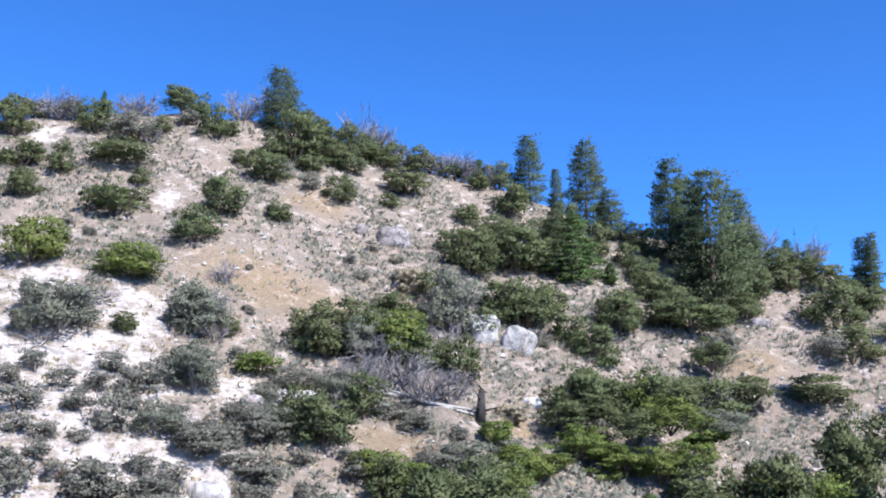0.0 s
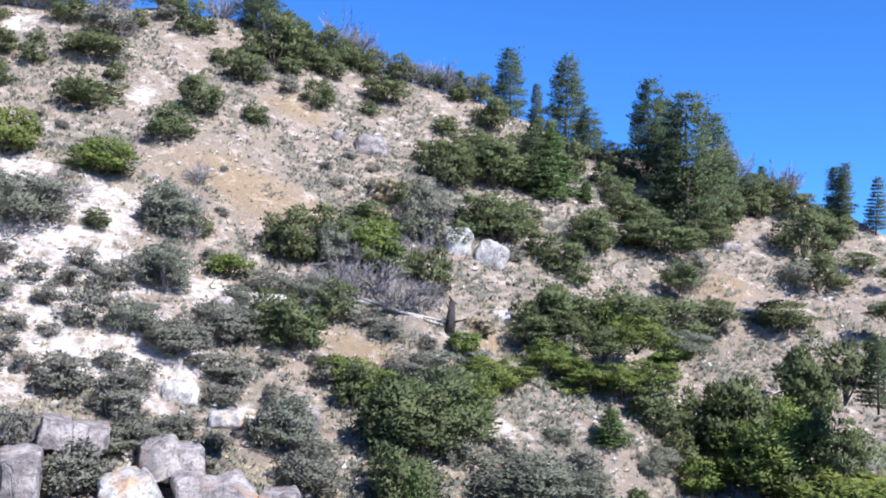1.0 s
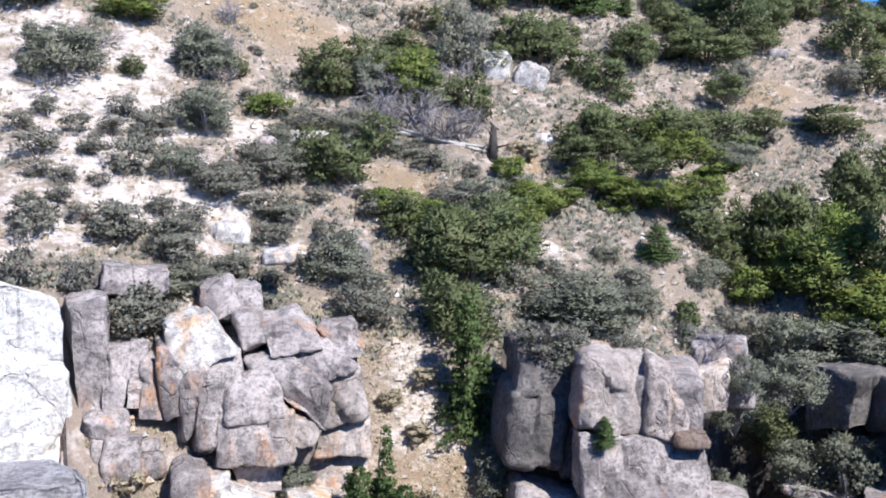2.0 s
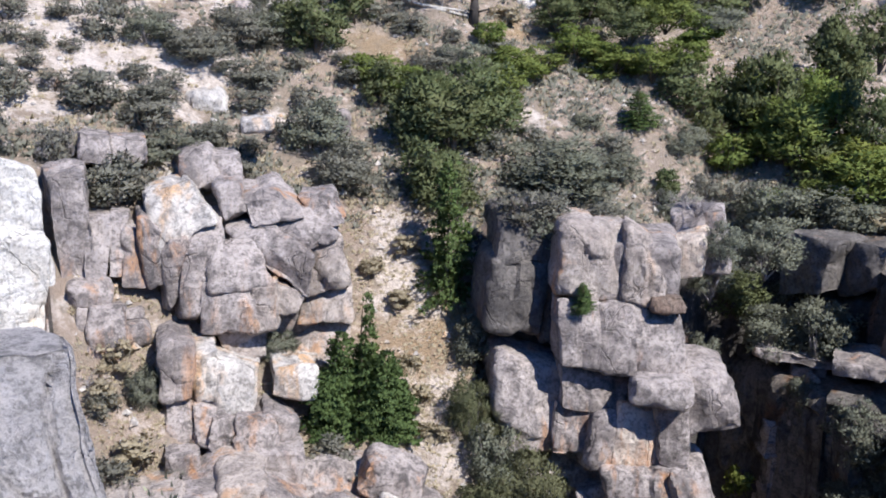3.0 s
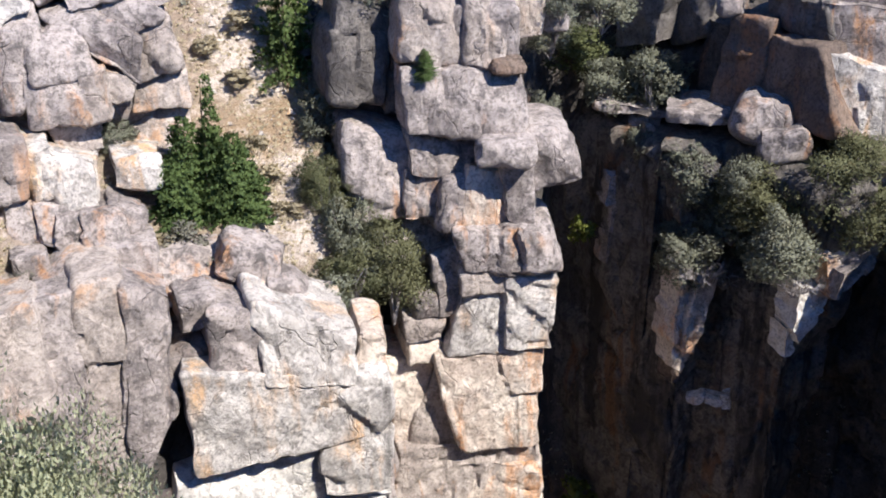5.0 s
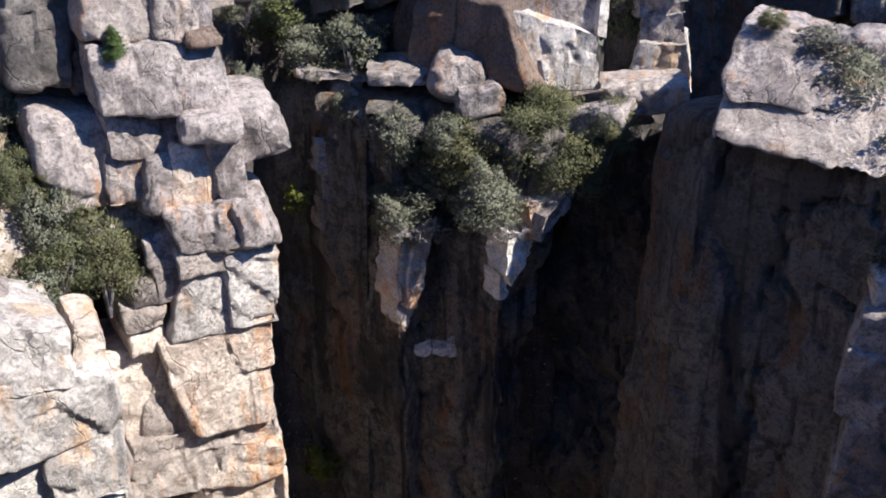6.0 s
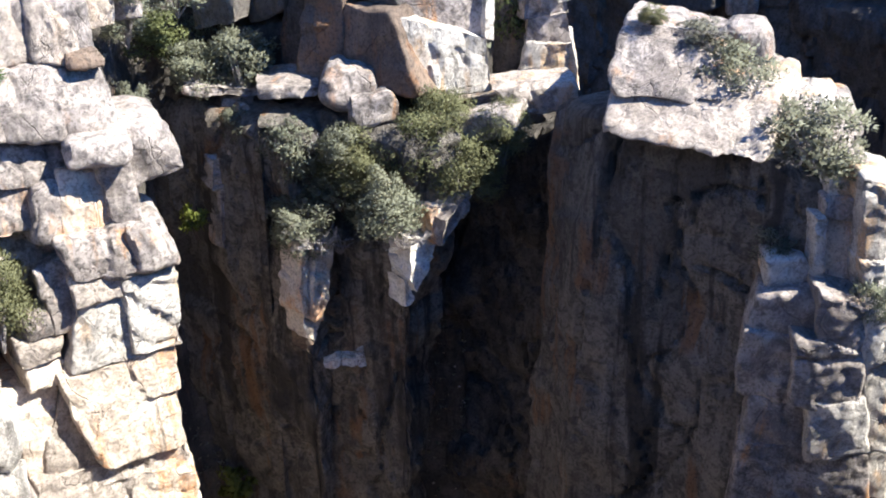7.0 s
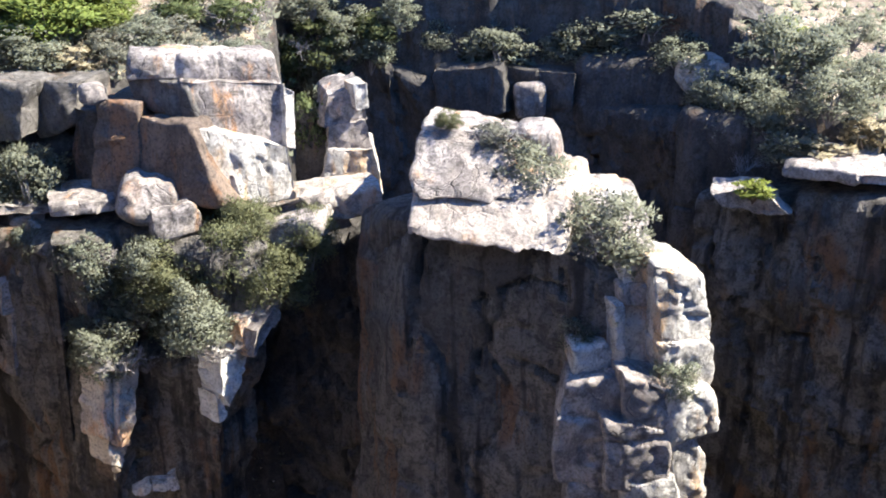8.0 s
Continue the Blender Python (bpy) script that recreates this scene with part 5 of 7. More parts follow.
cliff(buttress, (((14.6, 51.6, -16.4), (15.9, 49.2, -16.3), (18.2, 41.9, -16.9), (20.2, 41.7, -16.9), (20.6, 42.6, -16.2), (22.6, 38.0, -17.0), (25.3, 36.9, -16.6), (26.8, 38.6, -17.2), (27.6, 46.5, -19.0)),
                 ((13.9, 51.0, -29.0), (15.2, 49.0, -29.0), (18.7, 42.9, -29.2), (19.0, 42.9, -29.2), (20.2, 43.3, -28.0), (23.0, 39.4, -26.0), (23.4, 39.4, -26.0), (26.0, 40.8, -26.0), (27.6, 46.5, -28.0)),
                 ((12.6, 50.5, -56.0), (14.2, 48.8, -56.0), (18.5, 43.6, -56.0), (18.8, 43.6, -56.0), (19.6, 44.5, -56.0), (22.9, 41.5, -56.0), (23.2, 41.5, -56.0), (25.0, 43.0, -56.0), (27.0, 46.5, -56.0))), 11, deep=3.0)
# inner face of the recess, its shade coloured into the granite
cliff(buttress, (((26.6, 47.6, -19.6), (30.7, 40.5, -19.0), (33.9, 35.2, -17.6)), ((26.0, 47.6, -58.0), (30.2, 40.5, -58.0), (33.7, 34.8, -58.0))), 12, mat=granite_dark_shade, deep=5.0, swell=0.35)
rock(buttress, (19.29, 40.99, -29.39), (1.04, 0.80, 0.44), turn=-24, rnd=0.2, cells=4, amp=0.3, roll=-14, mat=granite_white)
rock(buttress, (20.09, 40.61, -29.40), (0.91, 0.80, 0.51), turn=-26, rnd=0.2, cells=4, amp=0.3, roll=8, mat=granite_white)
rock(buttress, (20.65, 40.33, -29.33), (0.49, 0.80, 0.80), turn=-26, rnd=0.2, cells=4, amp=0.3, roll=-6, mat=granite_white)
# rib fronts in paler granite: part of their sunlight is coloured in
block(buttress, (18.50, 41.15, -24.26), 14, ((-0.24, 2.07), (0.80, 1.68), (0.06, -2.34), (-0.62, -1.53)), 1.6, rad=0.1, bulge=0.05, cells=5, amp=0.25, cracks=2, fine=0.10, mat=granite_fresh)
block(buttress, (19.19, 41.16, -24.60), 14, ((-0.08, 2.15), (1.03, 1.74), (-0.14, -2.14), (-0.81, -1.84)), 1.6, rad=0.1, bulge=0.05, cells=5, amp=0.25, cracks=2, fine=0.10, mat=granite_fresh)
block(buttress, (18.46, 41.38, -27.11), 14, ((-0.39, 1.12), (0.76, 0.27), (0.03, -0.98), (-0.39, -0.43)), 1.6, rad=0.1, bulge=0.05, cells=5, amp=0.25, cracks=2, fine=0.10, mat=granite_fresh)
block(buttress, (18.41, 41.51, -28.32), 14, ((-0.18, 0.63), (0.48, 0.25), (-0.06, -0.56), (-0.24, -0.33)), 1.4, rad=0.1, bulge=0.05, cells=5, amp=0.25, cracks=2, fine=0.10, mat=granite_brown)
block(buttress, (22.80, 37.33, -23.00), 8, ((-0.44, 1.41), (1.22, 0.85), (-0.24, -1.68), (-0.54, -0.63)), 1.6, rad=0.1, bulge=0.05, cells=5, amp=0.25, cracks=2, fine=0.10, mat=granite_bleached)
block(buttress, (22.40, 37.80, -24.85), 8, ((-0.23, 0.86), (0.16, 0.52), (0.24, -0.70), (-0.17, -0.70)), 1.4, rad=0.1, bulge=0.05, cells=5, amp=0.25, cracks=2, fine=0.10, mat=granite_bleached)
block(buttress, (23.90, 37.12, -21.21), 8, ((-0.59, 0.97), (0.57, 1.01), (0.33, -1.12), (-0.30, -0.90)), 1.6, rad=0.1, bulge=0.05, cells=5, amp=0.25, cracks=2, fine=0.10, mat=granite_fresh)
block(buttress, (24.47, 36.39, -20.69), 8, ((-0.59, -0.01), (1.10, 1.12), (0.51, 0.09), (-1.00, -1.19)), 1.4, rad=0.1, bulge=0.05, cells=5, amp=0.25, cracks=2, fine=0.10)
block(buttress, (17.78, 46.20, -17.51), 0, ((0.30, 1.32), (0.74, 1.05), (-0.35, -1.32), (-0.70, -1.08)), 1.4, rad=0.1, bulge=0.05, cells=5, amp=0.25, cracks=2, fine=0.10, mat=granite_tan)
block(buttress, (16.61, 46.62, -19.78), 0, ((-0.25, 0.80), (0.44, 0.84), (0.32, -1.06), (-0.51, -0.60)), 1.4, rad=0.1, bulge=0.05, cells=5, amp=0.25, cracks=2, fine=0.10)
block(buttress, (16.57, 46.64, -22.29), 0, ((-0.04, 1.74), (0.57, 1.52), (-0.12, -1.78), (-0.42, -1.56)), 1.4, rad=0.1, bulge=0.05, cells=5, amp=0.25, cracks=2, fine=0.10)
block(buttress, (19.44, 43.42, -15.14), -24, ((-1.47, 0.28), (1.44, 0.15), (1.41, -0.25), (-1.38, -0.19)), 4.0, rad=0.25, cells=4)
block(buttress, (17.39, 46.84, -15.52), -20, ((-1.82, 0.46), (1.88, -0.10), (1.83, -0.44), (-1.89, 0.08)), 4.0, rad=0.25, cells=4)
block(buttress, (25.21, 39.02, -17.24), -53, ((-3.84, -0.12), (3.85, 1.31), (3.88, 0.31), (-3.89, -1.50)), 5.0, rad=0.3, cells=6)
great_block = outcrop("rock_stack", "great split granite block with a brown shaded side")
block(great_block, (25.69, 41.89, -9.29), -26, ((-3.11, 0.78), (3.28, 0.36), (3.63, -1.03), (-3.48, -0.15)), 3.2, rad=0.9, bulge=0.06, amp=0.06, cells=3, cracks=1)
block(great_block, (26.35, 40.54, -11.07), -22, ((-2.34, 1.50), (2.24, 1.03), (2.58, -2.30), (-2.27, -0.34)), 5.0, rad=0.5, bulge=0.06, amp=0.06, cells=3, cracks=1)
# left side: darker stone than the front, shade included in its colour
block(great_block, (23.81, 42.75, -10.40), -66, ((-1.80, 0.79), (1.35, 0.79), (1.73, -1.03), (-1.34, -0.56)), 5.0, rad=0.5, bulge=0.06, amp=0.06, cells=3, cracks=1, mat=granite_grey_shade)
block(great_block, (26.15, 39.60, -13.91), -19, ((-2.77, 2.56), (2.21, 0.72), (2.30, -1.81), (-1.51, -1.63)), 5.0, rad=0.5, bulge=0.06, amp=0.06, cells=3, cracks=1, mat=granite_white)
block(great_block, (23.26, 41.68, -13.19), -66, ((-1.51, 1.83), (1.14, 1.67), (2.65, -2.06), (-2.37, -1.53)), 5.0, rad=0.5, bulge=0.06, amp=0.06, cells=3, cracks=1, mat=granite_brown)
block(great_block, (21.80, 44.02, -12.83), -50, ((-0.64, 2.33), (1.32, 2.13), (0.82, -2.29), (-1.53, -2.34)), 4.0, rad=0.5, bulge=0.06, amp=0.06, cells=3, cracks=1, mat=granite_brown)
block(great_block, (32.77, 39.96, -12.00), -30, ((-0.83, 0.70), (0.92, 1.12), (1.11, -0.76), (-1.19, -1.08)), 3.0, rad=0.2, bulge=0.06, amp=0.06, cells=6, cracks=1)
block(great_block, (32.66, 39.66, -13.63), -34, ((-1.04, 0.60), (0.87, 0.97), (1.23, -0.77), (-1.05, -0.81)), 3.2, rad=0.2, bulge=0.06, amp=0.06, cells=6, cracks=1)
block(great_block, (32.52, 39.39, -15.47), -38, ((-1.11, 1.16), (1.15, 1.25), (1.61, -1.26), (-1.64, -1.19)), 3.4, rad=0.2, bulge=0.06, amp=0.06, cells=6, cracks=1, mat=granite_white)
block(great_block, (32.96, 38.89, -11.32), -20, ((-0.39, 0.61), (0.29, 0.66), (0.30, -0.58), (-0.20, -0.71)), 1.6, rad=0.2, bulge=0.06, amp=0.06, cells=3, cracks=1, mat=granite_white)
block(great_block, (29.83, 36.55, -16.06), -32, ((-2.62, 0.72), (1.63, 0.84), (1.81, -0.42), (-0.96, -0.55)), 3.0, rad=1.0, bulge=0.12, amp=0.08, cells=3, cracks=1, mat=granite_tan)
block(great_block, (28.80, 39.39, -11.79), 8, ((-0.21, 1.70), (0.40, 1.18), (0.17, -1.59), (-0.36, -1.29)), 3.0, rad=0.12, amp=0.07, cracks=1, mat=granite_white)
rock(great_block, (21.41, 44.96, -10.13), (1.22, 1.60, 0.92), turn=-25, rnd=0.47, cells=1)
# dark bodies behind the block: shade given by their colour
block(great_block, (22.86, 44.93, -14.64), -48, ((-2.47, 3.49), (1.30, 2.53), (4.47, -2.80), (-3.30, -3.21)), 5.0, cells=6, mat=granite_dark_shade)
block(great_block, (32.34, 41.97, -15.14), -38, ((-1.05, 2.91), (0.99, 1.58), (1.12, -2.30), (-1.06, -2.19)), 3.0, cells=4, mat=granite_dark_shade)
right_tower = outcrop("rock_tower", "sheer granite tower with sunlit sloping top and dark face")
# same rock as the top; the face's shade is in its darker colour
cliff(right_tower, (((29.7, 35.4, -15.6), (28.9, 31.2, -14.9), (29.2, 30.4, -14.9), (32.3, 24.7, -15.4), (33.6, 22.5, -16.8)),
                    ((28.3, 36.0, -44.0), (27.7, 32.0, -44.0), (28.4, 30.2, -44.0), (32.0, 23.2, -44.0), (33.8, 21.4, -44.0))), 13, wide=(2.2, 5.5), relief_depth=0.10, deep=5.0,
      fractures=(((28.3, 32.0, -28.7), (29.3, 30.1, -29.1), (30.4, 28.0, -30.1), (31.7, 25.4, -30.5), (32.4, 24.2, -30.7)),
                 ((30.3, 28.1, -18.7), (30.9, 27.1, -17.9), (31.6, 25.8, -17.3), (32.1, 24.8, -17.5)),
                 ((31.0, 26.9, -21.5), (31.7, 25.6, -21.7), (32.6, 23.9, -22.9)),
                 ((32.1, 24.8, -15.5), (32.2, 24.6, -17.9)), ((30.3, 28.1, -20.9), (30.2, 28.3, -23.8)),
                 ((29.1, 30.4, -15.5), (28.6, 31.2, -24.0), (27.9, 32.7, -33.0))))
block(right_tower, (33.80, 21.83, -16.75), -35, ((-0.80, 0.49), (0.68, 0.30), (0.86, -0.44), (-0.73, -0.35)), 3.0, rad=0.6, bulge=0.06, cells=2, amp=0.03, cracks=0, fine=0.13, mat=granite_white)
block(right_tower, (33.57, 21.62, -17.44), -33, ((-0.89, 0.50), (0.76, 0.37), (0.90, -0.53), (-0.76, -0.35)), 3.0, rad=0.6, bulge=0.06, cells=2, amp=0.03, cracks=0, fine=0.13)
block(right_tower, (34.25, 19.96, -17.74), -34, ((-1.37, 2.06), (0.83, 1.36), (1.47, -1.82), (-0.88, -1.74)), 4.0, rad=0.6, bulge=0.06, cells=2, amp=0.03, cracks=0, fine=0.13, mat=granite_white)
block(right_tower, (33.91, 21.65, -19.88), -48, ((-0.97, 1.88), (0.68, 1.89), (1.00, -1.94), (-0.70, -1.97)), 3.0, rad=0.6, bulge=0.06, cells=2, amp=0.03, cracks=0, fine=0.13, mat=granite_fresh)
block(right_tower, (34.27, 19.53, -20.21), -34, ((-1.31, 1.03), (1.07, 0.89), (1.23, -1.18), (-0.97, -0.78)), 4.0, rad=0.6, bulge=0.06, cells=2, amp=0.03, cracks=0, fine=0.13, mat=granite_white)
block(right_tower, (34.73, 22.23, -16.30), -35, ((-0.63, 0.47), (0.62, 0.39), (0.56, -0.49), (-0.55, -0.37)), 2.4, rad=0.6, bulge=0.06, cells=2, amp=0.03, cracks=0, fine=0.13)
block(right_tower, (32.18, 22.78, -20.54), -36, ((-1.03, 0.82), (0.46, 0.89), (1.32, -1.05), (-0.73, -0.69)), 2.4, rad=0.6, bulge=0.06, cells=2, amp=0.03, cracks=0, fine=0.13, mat=granite_white)
block(right_tower, (32.75, 21.96, -19.54), -30, ((-0.31, 1.87), (0.02, 1.84), (0.30, -1.94), (0.01, -1.90)), 2.0, rad=0.2, bulge=0.02, cells=3, fine=0.13, mat=granite_white)
block(right_tower, (33.95, 18.87, -22.31), -34, ((-1.23, 1.42), (0.84, 0.97), (1.24, -1.01), (-0.83, -1.45)), 4.0, rad=1.4, bulge=0.06, cells=2, amp=0.06, cracks=1, fine=0.13, mat=granite_white)
block(right_tower, (34.15, 18.94, -25.92), -34, ((-0.88, 2.05), (0.38, 2.13), (0.96, -2.26), (-0.44, -2.10)), 4.0, rad=0.6, bulge=0.06, cells=2, amp=0.03, cracks=0, fine=0.13, mat=granite_white)
block(right_tower, (31.29, 29.64, -12.70), -50, ((-2.26, 1.16), (2.07, 0.45), (2.55, -1.20), (-2.39, -1.00)), 5.0, lean=3.4, rad=1.0, bulge=0.10, cells=6, amp=0.12, cracks=3)
block(right_tower, (30.54, 27.66, -14.40), -60, ((-3.41, 1.34), (3.06, 0.66), (3.45, -1.00), (-3.31, -0.59)), 5.5, lean=3.2, rad=1.3, bulge=0.10, cells=6, amp=0.12, cracks=3, mat=granite_tan)
block(right_tower, (34.24, 24.71, -15.10), -56, ((-1.74, 0.72), (1.23, 0.22), (2.17, -0.86), (-1.69, -0.70)), 4.5, lean=2.0, rad=1.5, bulge=0.05, cells=5, amp=0.14, cracks=2, mat=granite_grey)
block(right_tower, (35.21, 28.68, -12.53), -46, ((-0.82, 0.69), (0.65, 0.69), (0.91, -0.78), (-0.74, -0.61)), 2.2, rad=1.7, bulge=0.05, cells=5, amp=0.12, cracks=1)
block(right_tower, (31.53, 22.14, -22.04), -50, ((-1.30, 0.95), (1.27, 1.27), (1.65, -1.17), (-1.64, -1.10)), 4.0, rad=0.6, bulge=0.06, cells=2, amp=0.03, cracks=0, fine=0.13)
block(right_tower, (32.36, 20.18, -21.78), -40, ((-1.04, 1.45), (0.69, 0.92), (1.09, -1.44), (-0.72, -0.99)), 4.0, rad=0.6, bulge=0.06, cells=2, amp=0.03, cracks=0, fine=0.13)
block(right_tower, (30.98, 22.39, -24.41), -52, ((-1.16, 1.58), (0.98, 1.66), (1.31, -1.81), (-1.13, -1.52)), 4.0, rad=0.6, bulge=0.06, cells=2, amp=0.03, cracks=0, fine=0.13)
block(right_tower, (32.07, 20.26, -24.20), -44, ((-1.52, 1.84), (1.28, 1.28), (1.44, -1.60), (-1.19, -1.61)), 4.0, rad=0.6, bulge=0.06, cells=2, amp=0.03, cracks=0, fine=0.13)
block(right_tower, (31.52, 21.80, -27.58), -48, ((-1.36, 1.60), (1.31, 1.43), (1.49, -1.66), (-1.45, -1.44)), 4.0, rad=0.6, bulge=0.06, cells=2, amp=0.03, cracks=0, fine=0.13)
block(right_tower, (32.66, 19.70, -26.87), -42, ((-1.22, 1.26), (0.90, 1.57), (1.36, -1.05), (-1.04, -1.86)), 4.0, rad=0.6, bulge=0.06, cells=2, amp=0.03, cracks=0, fine=0.13, mat=granite_white)
block(right_tower, (32.32, 20.80, -30.74), -46, ((-2.81, 2.16), (2.48, 2.66), (3.30, -2.48), (-2.99, -2.53)), 4.0, rad=0.6, bulge=0.06, cells=2, amp=0.03, cracks=0, fine=0.13)
block(right_tower, (35.31, 25.72, -14.91), -54, ((-1.54, 0.69), (1.13, 0.52), (1.48, -0.62), (-1.07, -0.60)), 3.0, lean=1.0, rad=0.4, mat=granite_white)
block(right_tower, (32.41, 26.06, -15.38), -51, ((-1.41, 0.38), (0.95, 0.52), (0.99, -0.76), (-0.53, -0.14)), 2.0, rad=0.3)
block(right_tower, (35.02, 19.32, -28.17), -34, ((-0.88, 3.25), (0.60, 3.38), (0.96, -3.43), (-0.69, -3.20)), 3.0, rad=0.3, cells=4, cracks=2, mat=granite_white)
far_cliff = outcrop("rock_cliff", "tall streaked dark cliff under a bare ledge")
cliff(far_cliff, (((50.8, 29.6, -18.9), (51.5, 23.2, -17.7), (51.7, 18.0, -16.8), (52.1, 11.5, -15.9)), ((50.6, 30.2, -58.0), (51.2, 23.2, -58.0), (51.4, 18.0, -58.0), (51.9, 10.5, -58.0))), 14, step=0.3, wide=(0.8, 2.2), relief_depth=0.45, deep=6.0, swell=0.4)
block(far_cliff, (49.15, 25.50, -17.85), -63, ((-1.87, 0.25), (0.54, 0.65), (2.52, -0.54), (-1.20, -0.37)), 3.0, rad=0.25, cells=4)
block(far_cliff, (52.94, 19.30, -16.24), -70, ((-5.37, 0.12), (5.24, 0.33), (5.36, -0.33), (-5.23, -0.13)), 8.0, rad=0.1, cells=5)
back_wall = outcrop("rock_wall", "shaded back wall of the canyon with shrubs along its rim")
# back walls and dark ledges carry their shade in the stone colour
cliff(back_wall, (((40.6, 57.8, -10.0), (47.3, 49.5, -14.0), (51.5, 45.2, -15.6), (53.8, 40.4, -15.4), (55.5, 34.8, -15.2), (56.6, 29.5, -16.5)), ((40.0, 57.8, -60.0), (46.6, 49.4, -60.0), (51.0, 45.0, -60.0), (53.3, 40.2, -60.0), (55.0, 34.8, -60.0), (56.2, 28.5, -60.0))), 15, mat=granite_dark_shade, step=0.33, wide=(0.9, 3.0), relief_depth=0.35, deep=6.0, swell=0.5)
block(back_wall, (46.12, 53.32, -28.37), -48, ((-6.85, 22.45), (8.28, 22.41), (8.59, -22.33), (-10.02, -22.52)), 8.0, rad=0.4, bulge=0, cells=20, amp=0.16, cracks=6, flutes=0.3, fine=0.3, mat=granite_dark_shade)
block(back_wall, (54.50, 42.59, -28.03), -59, ((-5.79, 21.69), (4.42, 21.83), (6.96, -20.72), (-5.58, -22.80)), 8.0, rad=0.4, bulge=0, cells=14, amp=0.16, cracks=6, flutes=0.3, fine=0.3, mat=granite_dark_shade)
block(back_wall, (59.03, 33.82, -28.04), -68, ((-5.77, 20.75), (2.75, 18.21), (6.44, -18.12), (-3.42, -20.85)), 8.0, rad=0.4, bulge=0, cells=14, amp=0.16, cracks=6, flutes=0.3, fine=0.3, mat=granite_dark_shade)
rock(back_wall, (58.50, 33.68, -13.19), (4.81, 3.00, 2.23), turn=-60, rnd=0.42, cells=5, mat=granite_white)
rock(back_wall, (56.83, 44.21, -10.66), (1.82, 2.00, 1.62), turn=-52, rnd=0.45, cells=2)
rock(back_wall, (51.68, 43.42, -15.40), (2.10, 2.00, 2.63), turn=-50, rnd=0.4, cells=4)
rock(back_wall, (52.82, 51.82, -9.66), (2.23, 2.00, 0.57), turn=-46, rnd=0.4, cells=2, mat=granite_white)
block(back_wall, (48.56, 46.11, -14.74), -61, ((-2.55, 1.30), (2.18, 1.90), (2.59, -1.25), (-2.22, -1.94)), 5.0, rad=0.3, cells=5, mat=granite_dark_shade)
block(back_wall, (51.95, 42.88, -14.63), -65, ((-2.64, 1.39), (2.55, 1.22), (2.33, -1.01), (-2.24, -1.60)), 5.0, rad=0.3, cells=5, mat=granite_dark_shade)
rock(back_wall, (58.05, 37.30, -14.88), (11.43, 5.00, 5.52), turn=-57, rnd=0.35, cells=6, mat=granite_dark_shade)
rock(back_wall, (55.74, 29.36, -19.83), (8.18, 5.00, 11.46), turn=-62, rnd=0.35, cells=6, mat=granite_dark_shade)
tagged(rock(None, (22.44, 42.54, -14.93), (2.84, 3.00, 2.33), turn=-28, roll=20, rnd=0.4, cells=2, name="boulder"), "pale grey boulder balanced on the shrubby ledge", "rock")
tagged(rock(None, (22.92, 41.38, -15.91), (2.75, 2.60, 1.66), turn=-29, roll=-12, rnd=0.4, cells=2, name="boulder"), "smooth grey boulder lying on the shrubby ledge", "rock")
# half shade on these two boulders is given by the darker granite
tagged(block(None, (18.02, 49.07, -11.21), -58, ((-0.70, 1.62), (1.98, 1.26), (1.53, -1.16), (-1.05, -1.82)), 3.0, rad=0.6, cracks=2, mat=granite_grey_shade, name="boulder"), "grey flat-topped boulder at the edge of the recess", "rock")
tagged(block(None, (20.78, 47.98, -11.17), -60, ((-1.29, 1.13), (1.27, 1.24), (1.11, -0.74), (-1.08, -1.63)), 3.0, rad=0.6, cracks=2, mat=granite_grey_shade, name="boulder"), "grey angular boulder at the edge of the recess", "rock")
tagged(rock(None, (2.99, 71.33, 7.81), (1.99, 1.59, 2.37), turn=-2, rnd=0.46, cells=2, mat=granite_white, name="boulder"), "pale grey boulder among hillside shrubs", "rock")
tagged(rock(None, (5.29, 70.86, 6.77), (2.40, 1.92, 2.30), turn=-4, roll=20, rnd=0.46, cells=2, mat=granite_white, name="boulder"), "pale rounded boulder on the gravel hillside", "rock")
tagged(rock(None, (-4.09, 81.97, 16.66), (2.68, 2.15, 2.37), turn=3, rnd=0.46, cells=2, name="boulder"), "grey boulder half buried in the hillside", "rock")
tagged(rock(None, (-6.92, 81.91, 17.38), (1.40, 1.20, 1.25), turn=5, roll=20, rnd=0.46, cells=2, name="boulder"), "small dark grey rock on the hillside", "rock")
tagged(rock(None, (-9.12, 60.33, 2.44), (3.28, 2.63, 1.27), turn=9, rnd=0.46, cells=2, mat=granite_white, name="boulder"), "low pale rock ledge among sagebrush", "rock")
tagged(rock(None, (-10.90, 57.27, 2.00), (1.75, 1.40, 1.37), turn=11, rnd=0.46, cells=2, name="boulder"), "low pale rock shelf in the gravel", "rock")
tagged(rock(None, (-4.85, 52.07, -3.86), (0.71, 1.20, 1.19), turn=5, rnd=0.46, cells=2, name="boulder"), "small upright rock above the gully", "rock")
tagged(rock(None, (-18.26, 47.16, -1.48), (1.68, 1.35, 0.85), turn=21, rnd=0.46, cells=2, name="boulder"), "flat grey rock on white gravel", "rock")
tagged(rock(None, (5.77, 65.55, 2.44), (1.42, 1.20, 0.91), turn=-5, rnd=0.46, cells=2, mat=granite_white, name="boulder"), "small pale rock on the hillside", "rock")
tagged(rock(None, (26.38, 82.33, 9.57), (1.64, 1.31, 1.03), turn=-18, rnd=0.46, cells=2, name="boulder"), "small grey rock under a shrub", "rock")
